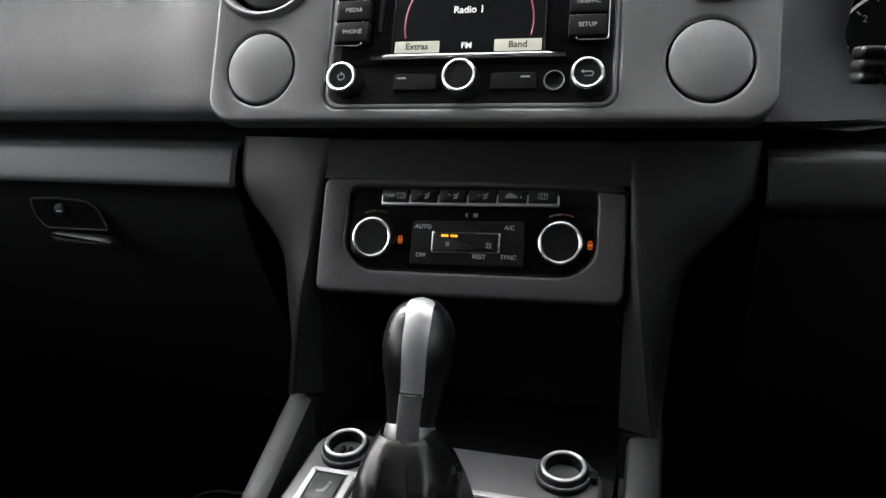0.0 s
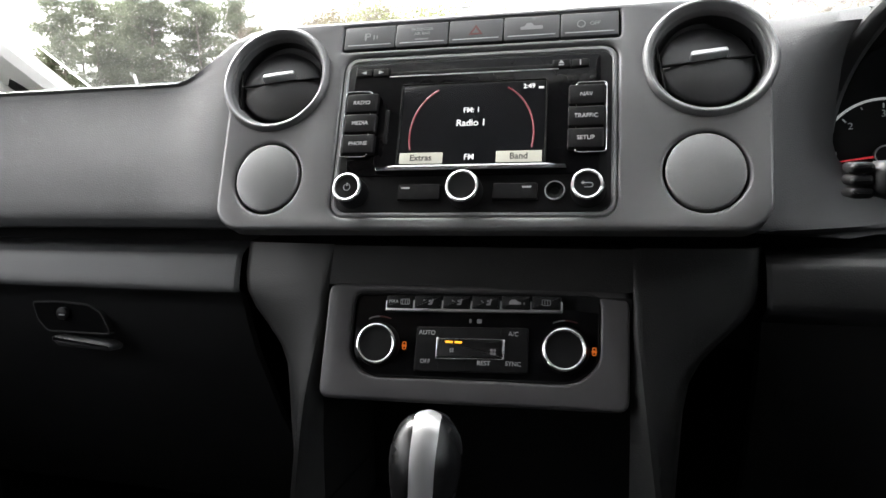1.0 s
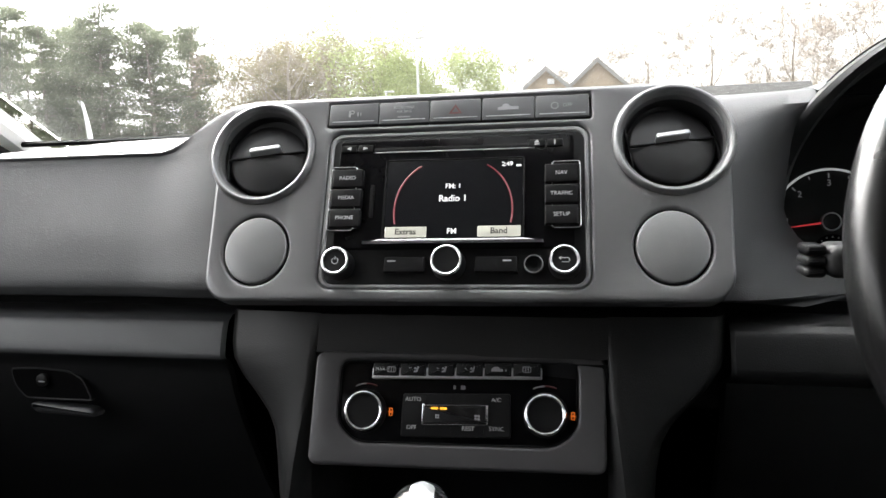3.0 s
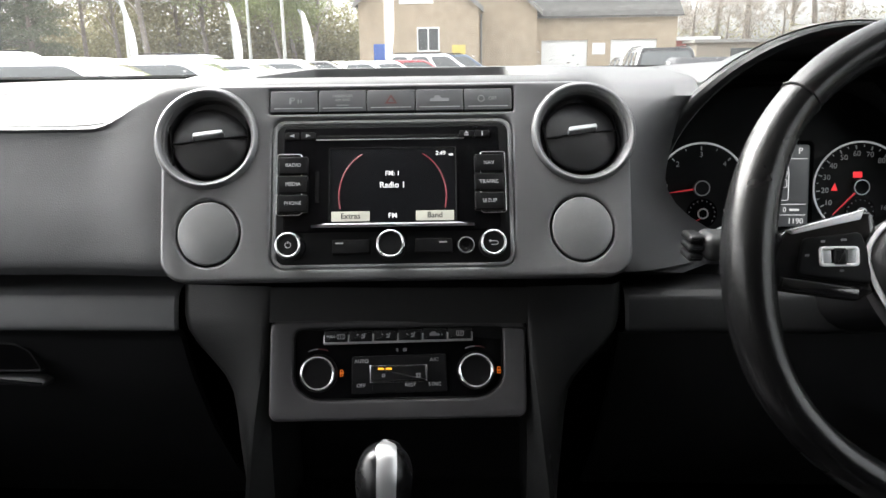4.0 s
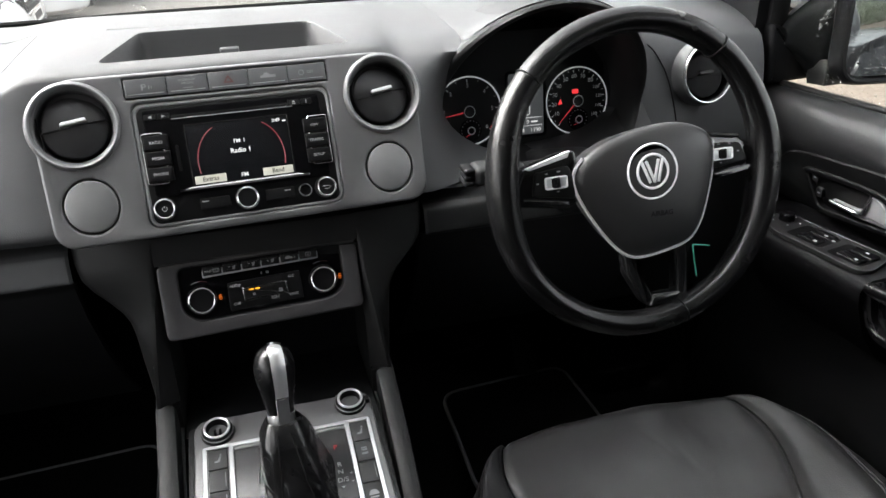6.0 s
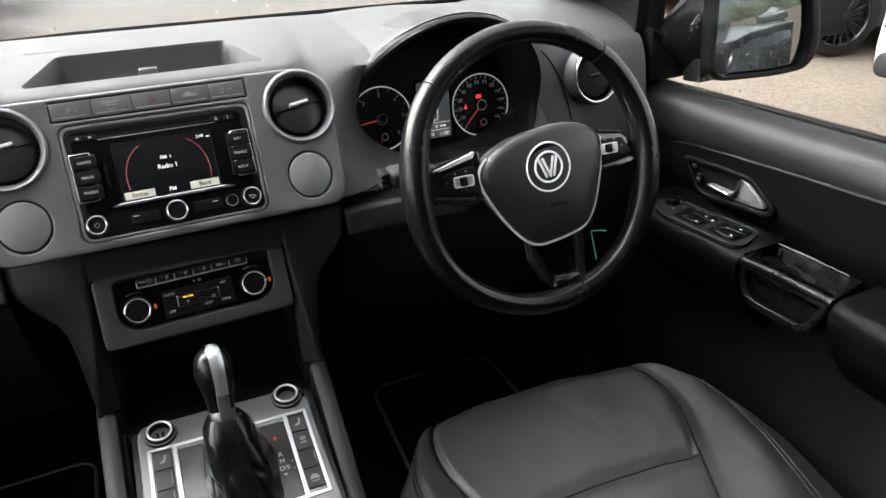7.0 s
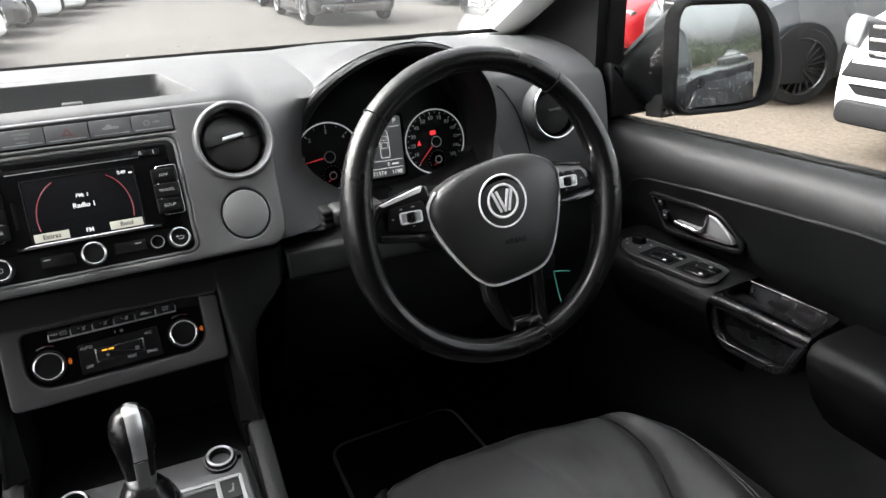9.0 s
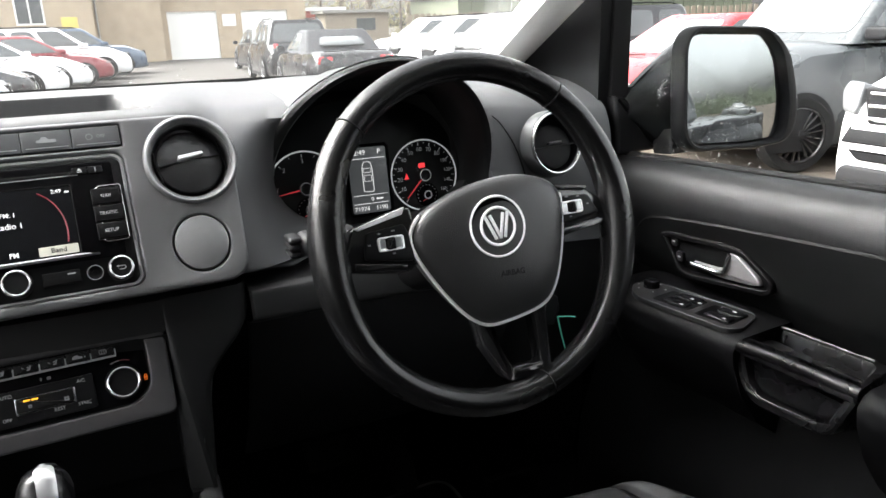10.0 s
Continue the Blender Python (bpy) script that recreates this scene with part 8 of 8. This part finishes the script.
    w = part("window", slab(rrect(-2.35, 2.55, 1.2, 1.25, 0.02, 2), -0.05, 0.03, 0.0), M_WHITE, b, "white-framed window", S)
    for dx in (-0.28, 0.28):
        part("pane", slab(rrect(-2.35 + dx, 2.55, 0.48, 1.08, 0.02, 2), 0.0, 0.045, 0.0), M_PANE, w)
    part("window_board", slab(rrect(-4.75, 1.9, 1.0, 0.9, 0.02, 2), 0.0, 0.05, 0.01), shader("blue_sign", (0.05, 0.12, 0.4), 0.5, stain=0.1, stain_size=0.3), b, "blue and white sign", S)
    part("yellow_board", slab(rrect(-0.75, 2.0, 0.7, 0.5, 0.02, 2), 0.0, 0.05, 0.01), shader("yellow_sign", (0.7, 0.55, 0.15), 0.5, stain=0.1, stain_size=0.3), b, "yellow sign", S)
    for x, h in ((3.55, 6.05), (4.6, 5.25), (6.2, 5.25)):
        t = (h - 3.72) / 2.7
        part("roof_vent", box(x - 0.32, x + 0.32, -0.4 + 4.0 * t - 0.35, -0.4 + 4.0 * t + 0.3, h - 0.35, h + 0.28, 0.06), M_WHITE, b, "white roof vent cowl")
    part("downpipe", tube([(0.45, -1.1, 3.9), (0.45, -1.1, 0.0)], 0.05, 6), M_TRIM, b)
    # courses of stone and rows of tiles that stand out a little
    for row in range(9):
        t0 = row / 9
        z, yy = 3.72 + 2.7 * t0, -0.4 + 4.0 * t0
        bm = bmesh.new()
        rings(bm, [[(x, yy - 0.02, z + 0.015), (x, yy + 0.42, z + 0.31), (x, yy + 0.42, z + 0.33), (x, yy - 0.022, z + 0.032)] for x in (3.6 - 2.3 * t0, 11.62)], cap_first=True, cap_last=True)
        part("tile_row", bm, M_SLATE, roof, "", None, 0)
    return b


build_building()


def build_sheds():
    s = thing("red_shed", Matrix.Translation((12.4, 43, 0)), "low red-walled shed beside the stone building", "shed")
    part("wall", box(-1.0, 1.4, 0, 2, -0.1, 2.4), M_REDWALL, s)
    part("roof", box(-1.2, 1.6, -0.3, 2.2, 2.4, 2.6), M_WHITE, s)
    s = thing("grey_hut", Matrix.Translation((13.9, 40, 0)), "weathered grey timber hut with a dark window", "shed")
    part("wall", box(-2.0, 1.7, 0, 2, -0.1, 2.2), M_FENCE, s)
    part("roof", box(-2.2, 1.9, -0.3, 2.2, 2.2, 2.36), M_TRIM, s)
    part("window", box(-0.2, 0.9, -0.04, 0.0, 1.25, 1.9), M_PANE, s)
    f = thing("timber_fence", Matrix.Translation((16, 38, 0)), "tall weathered close-boarded timber fence", "fence")
    for i in range(60):
        part("fence_board", box(0.3 * i, 0.3 * i + 0.285, -0.15 * i, -0.15 * i + 0.03, -0.1, 2.0 + 0.03 * math.sin(i * 7)), M_FENCE, f)
    w = thing("clad_warehouse", Matrix.Translation((26, 44, 0)), "pale green-grey metal clad warehouse behind the fence", "warehouse")
    part("wall", box(-4, 22, 0, 8, -0.1, 3.2), M_CLAD, w)
    part("roof", box(-4.3, 22.4, -0.4, 8.3, 3.2, 3.45), M_TRIM, w)
    for i in range(26):
        part("cladding_rib", box(-4 + i, -3.94 + i, -0.06, 0.0, 0.0, 3.2), M_CLAD, w)


build_sheds()


# ---- outside: flags and poles ----
def feather_flag(x, y, h, lean, wide=0.3):
    f = thing("feather_flag", Matrix.Translation((x, y, 0)), "tall white feather flag on a thin pole", "flag", "feather flags")
    part("mast", tube(smooth_path([(0, 0, 0), (0, 0, h * 0.6), (lean * 0.3, 0, h * 0.9), (lean, 0, h)], 4), 0.025, 6), M_POLE, f)
    rows = []
    for i in range(15):
        t = i / 14
        z = h * (0.28 + 0.72 * t)
        w = wide * math.sin(math.pi * min(1, 0.18 + 0.78 * (1 - t))) * (1 - 0.35 * t)
        x0 = lean * max(0, t - 0.4) ** 2 * 2
        rows.append([(x0 + 0.03, 0.02 * math.sin(6 * t), z), (x0 + 0.03 + w * 0.5, 0.07 * math.sin(5 * t + 1), z - 0.05), (x0 + 0.03 + w, 0.03 * math.sin(7 * t), z - 0.1)])
    bm = along(rows)
    bmesh.ops.solidify(bm, geom=bm.faces[:], thickness=0.006)
    part("cloth", bm, M_FLAG, f)
    return f


for x, y, h, lean in ((-10.5, 22, 3.35, -0.25), (-7.25, 22, 3.2, -0.15), (-5.05, 22, 2.95, -0.15), (-2.6, 22, 4.3, 0.1), (-17.8, 22, 4.4, -0.3)):
    feather_flag(x, y, h, lean)
for x, y, h in ((-6.45, 25, 6.3), (-7.95, 26, 4.6), (-12.4, 26, 4.4)):
    p = thing("lamp_post", Matrix.Translation((x, y, 0)), "thin pale metal lamp post", "lamp post", "lamp posts")
    part("shaft", tube([(0, 0, 0), (0, 0, h * 0.5), (0, 0, h)], [0.07, 0.055, 0.04], 8), M_POLE, p)
    part("head", box(-0.06, 0.30, -0.08, 0.08, h, h + 0.06, 0.02), M_POLE, p)


# ---- outside: trees ----
def leaf_cloud(bm, centre, spread, n, size, rng, flat=1.0):
    for i in range(n):
        d = Vector((rng.gauss(0, 1), rng.gauss(0, 1), rng.gauss(0, 1)))
        p = Vector(centre) + Vector((d.x * spread, d.y * spread, d.z * spread * flat)) * 0.55
        a = Vector((rng.uniform(-1, 1), rng.uniform(-1, 1), rng.uniform(-1, 1))).normalized()
        b = a.orthogonal().normalized()
        s = size * rng.uniform(0.5, 1.3)
        vs = [bm.verts.new(q) for q in (p + a * s, p + b * s * 0.4, p - a * s * 0.9, p - b * s * 0.4)]
        bm.faces.new(vs)


def branch(bm, p, d, length, radius, depth, rng, tips, lift=0.25, spread=0.75, kids=3):
    """A limb that bends, thins and forks."""
    pts, radii = [p.copy()], [radius]
    q, dd = p.copy(), d.normalized()
    for i in range(3):
        dd = (dd + Vector((rng.gauss(0, 0.16), rng.gauss(0, 0.16), rng.gauss(0.04, 0.10)))).normalized()
        q = q + dd * length / 3
        pts.append(q.copy())
        radii.append(radius * (1 - 0.24 * (i + 1)))
    tube(pts, radii, 5 if depth > 1 else 3, bm=bm)
    if depth == 0:
        tips.append(q)
        return
    for k in range(kids):
        f = rng.choice((1, 2, 3, 3))
        side = Vector((rng.gauss(0, 1), rng.gauss(0, 1), rng.gauss(0, 0.7)))
        side = (side - dd * side.dot(dd)).normalized()
        nd = (dd * (1 - spread * 0.45) + side * spread + Vector((0, 0, lift))).normalized()
        branch(bm, pts[f], nd, length * rng.uniform(0.58, 0.8), radii[f] * 0.62, depth - 1, rng, tips, lift, spread, kids)


def bare_tree(seed, h, label, leaves=0, leaf=None, twig=None, spread=0.75):
    rng = random.Random(seed)
    t = thing("tree", Matrix(), label, "tree", "trees round the car park")
    trunk, twigs, tips = bmesh.new(), bmesh.new(), []
    top = Vector((rng.gauss(0, 0.2), rng.gauss(0, 0.2), h * 0.42))
    pts = [Vector((0, 0, -0.1)), Vector((rng.gauss(0, 0.08), rng.gauss(0, 0.08), h * 0.2)), top, Vector((top.x * 1.4, top.y * 1.4, h * 0.62))]
    tube(pts, [h * 0.021, h * 0.016, h * 0.013, h * 0.009], 8, bm=trunk)
    part("trunk", trunk, M_BARK, t)
    for k in range(7):
        a = 2 * math.pi * k / 7 + rng.uniform(-0.3, 0.3)
        base = pts[2].lerp(pts[3], rng.uniform(-0.5, 1.0))
        branch(twigs, base, Vector((math.cos(a) * 0.75, math.sin(a) * 0.75, 0.8)), h * rng.uniform(0.22, 0.30), h * 0.0050, 3, rng, tips, 0.22, spread)
    branch(twigs, pts[3], Vector((0, 0, 1)), h * 0.26, h * 0.008, 3, rng, tips, 0.3, spread)
    part("limbs", twigs, twig or M_TWIGS, t)
    if leaves:
        bm = bmesh.new()
        for q in tips:
            leaf_cloud(bm, q, h * 0.07, leaves * 2, h * 0.0085, rng)
        part("crown", bm, leaf or M_LEAF, t, "", None, 0)
    else:
        bm = bmesh.new()
        for q in tips:
            for k in range(15):
                d = Vector((rng.gauss(0, 1), rng.gauss(0, 1), rng.gauss(0.5, 0.8))).normalized()
                tube([q, q + d * h * 0.03, q + d * h * 0.055 + Vector((0, 0, h * 0.006))], [h * 0.0008, h * 0.0007, h * 0.0004], 3, bm=bm)
        part("twig_ends", bm, M_TWIGS, t, "", None, 0)
    return t


def pine_tree(seed, h):
    rng = random.Random(seed)
    t = thing("pine_tree", Matrix(), "tall dark pine with a bare lower trunk", "tree", "pines")
    bm = bmesh.new()
    bend = rng.gauss(0, 0.25)
    pts = [Vector((bend * (k / 6) ** 2, 0, h * k / 6)) for k in range(7)]
    tube(pts, [h * 0.016 * (1 - 0.14 * k) for k in range(7)], 8, bm=bm)
    part("trunk", bm, M_BARK, t)
    limbs, crown = bmesh.new(), bmesh.new()
    n = 64
    for k in range(n):
        f = 0.15 + 0.82 * k / n
        z = h * f
        base = Vector((bend * f * f, 0, z))
        a = rng.uniform(0, 6.283)
        reach = h * (0.29 * (1 - f) ** 0.52 + 0.025) * rng.uniform(0.45, 1.25)
        end = base + Vector((math.cos(a) * reach, math.sin(a) * reach, rng.uniform(-0.02, 0.05) * h))
        mid = base.lerp(end, 0.5) + Vector((0, 0, 0.012 * h))
        tube([base, mid, end], [h * 0.0035, h * 0.0025, h * 0.001], 4, bm=limbs)
        for q, s in ((0.35, 0.6), (0.6, 0.9), (0.8, 1.0), (1.0, 0.85)):
            leaf_cloud(crown, base.lerp(end, q) + Vector((0, 0, 0.01 * h)), h * 0.058 * s, 130, h * 0.0064, rng, 0.5)
    part("limbs", limbs, M_BARK, t)
    part("crown", crown, M_NEEDLES, t, "", None, 0)
    return t


def plant(original, spots):
    """Stands the tree at the first spot and copies of it at the others."""
    for k, (x, y, turn, scale) in enumerate(spots):
        m = pose(x, y, 0, 0, 0, turn) @ Matrix.Diagonal((scale, scale, scale, 1))
        if k == 0:
            original.matrix_basis = m
        else:
            o = copy_thing(original, pose(x, y, 0, 0, 0, turn))
            o.scale = (scale, scale, scale)


plant(pine_tree(1, 12.5), ((-42.6, 45, 0, 1.17), (-44.2, 49, 250, 1.0), (-40.2, 46, 170, 1.08), (-36.2, 48, 310, 1.05), (-34.8, 45, 80, 1.18), (-31.3, 46, 200, 1.04), (-45.5, 47, 20, 0.90), (-39.8, 48, 140, 1.1)))
plant(pine_tree(2, 13.5), ((-37.6, 46, 30, 1.02), (-27.4, 45, 120, 0.92), (-33.2, 49, 300, 0.98), (-29.6, 48, 90, 0.9), (-41.2, 50, 10, 0.95)))
plant(pine_tree(3, 5), ((-27.0, 40, 0, 0.62), (-38, 38, 0, 0.8)))
plant(bare_tree(11, 13, "bare grey-brown tree without leaves"), ((-19.3, 43, 0, 0.89), (18.5, 58, 150, 1.0), (3.0, 60, 200, 0.95), (25, 56, 30, 1.05)))
plant(bare_tree(12, 14, "tall bare tree behind the building"), ((8.5, 60, 0, 0.95), (-5.5, 62, 90, 0.75), (14.0, 62, 180, 1.0), (21.5, 60, 250, 1.1), (30, 62, 10, 1.0), (40, 58, 70, 1.0)))
plant(bare_tree(15, 11, "bare brown tree at the wood's edge"), ((-8.5, 56, 250, 0.8), (0.0, 57, 300, 0.9), (34, 57, 20, 1.1), (13.6, 51, 10, 0.55), (15.4, 53, 300, 0.62), (17.4, 52, 35, 0.56), (19.6, 54, 120, 0.66), (22.4, 55, 200, 0.62), (25.5, 54, 260, 0.6), (11.5, 57, 75, 1.0), (17, 66, 33, 1.2), (27.5, 66, 140, 1.2)))
plant(bare_tree(16, 10, "brown tree coming into bud at the wood's edge", 40, M_BUD), ((-25.0, 47, 0, 0.92), (-22.3, 46, 70, 0.95), (-17.4, 48, 100, 0.98), (-20.5, 51, 160, 1.05), (-24.0, 53, 220, 1.1), (-15.8, 53, 250, 1.0)))
plant(bare_tree(13, 11, "tree in pale green spring leaf", 30, M_LEAF), ((-14.6, 46, 0, 1.06), (-12.3, 50, 110, 0.95)))
plant(bare_tree(14, 9, "dense green tree in spring leaf", 60, M_LEAF, None, 0.85), ((-9.9, 46, 0, 1.02), (-12.0, 45, 130, 0.95)))


def build_scrub():
    rng = random.Random(21)
    bm = bmesh.new()
    for k in range(420):
        x = rng.uniform(-58, -5)
        y = rng.uniform(50, 57)
        leaf_cloud(bm, (x, y, rng.uniform(0.3, 6.0) if -28 < x < -13 else rng.uniform(0.3, 4.0)), 2.4, 260, 0.17, rng, 0.8)
    for k in range(70):
        leaf_cloud(bm, (rng.uniform(12, 42), rng.uniform(57, 63), rng.uniform(0.3, 3.6)), 2.0, 200, 0.15, rng, 0.8)
    s = part("scrub_bank", bm, M_SCRUB, None, "", None, 0)
    tagged(s, "brown and green scrub and undergrowth behind the car park", "scrub", "", "stuff")
    bm = bmesh.new()
    for k in range(420):
        a = rng.uniform(radians(182), radians(358))
        d = rng.uniform(75, 95)
        leaf_cloud(bm, (d * math.cos(a), d * math.sin(a), rng.uniform(0.5, 4.5) * rng.uniform(0.4, 1)), 2.8, 220, 0.28, rng, 0.6)
    s = part("distant_woods", bm, shader("distant_tree_green", (0.09, 0.105, 0.075), 0.9, stain=0.3, stain_size=3, island=0.25), None, "", None, 0)
    tagged(s, "dark line of distant woods behind the car park", "woods", "", "stuff")


build_scrub()
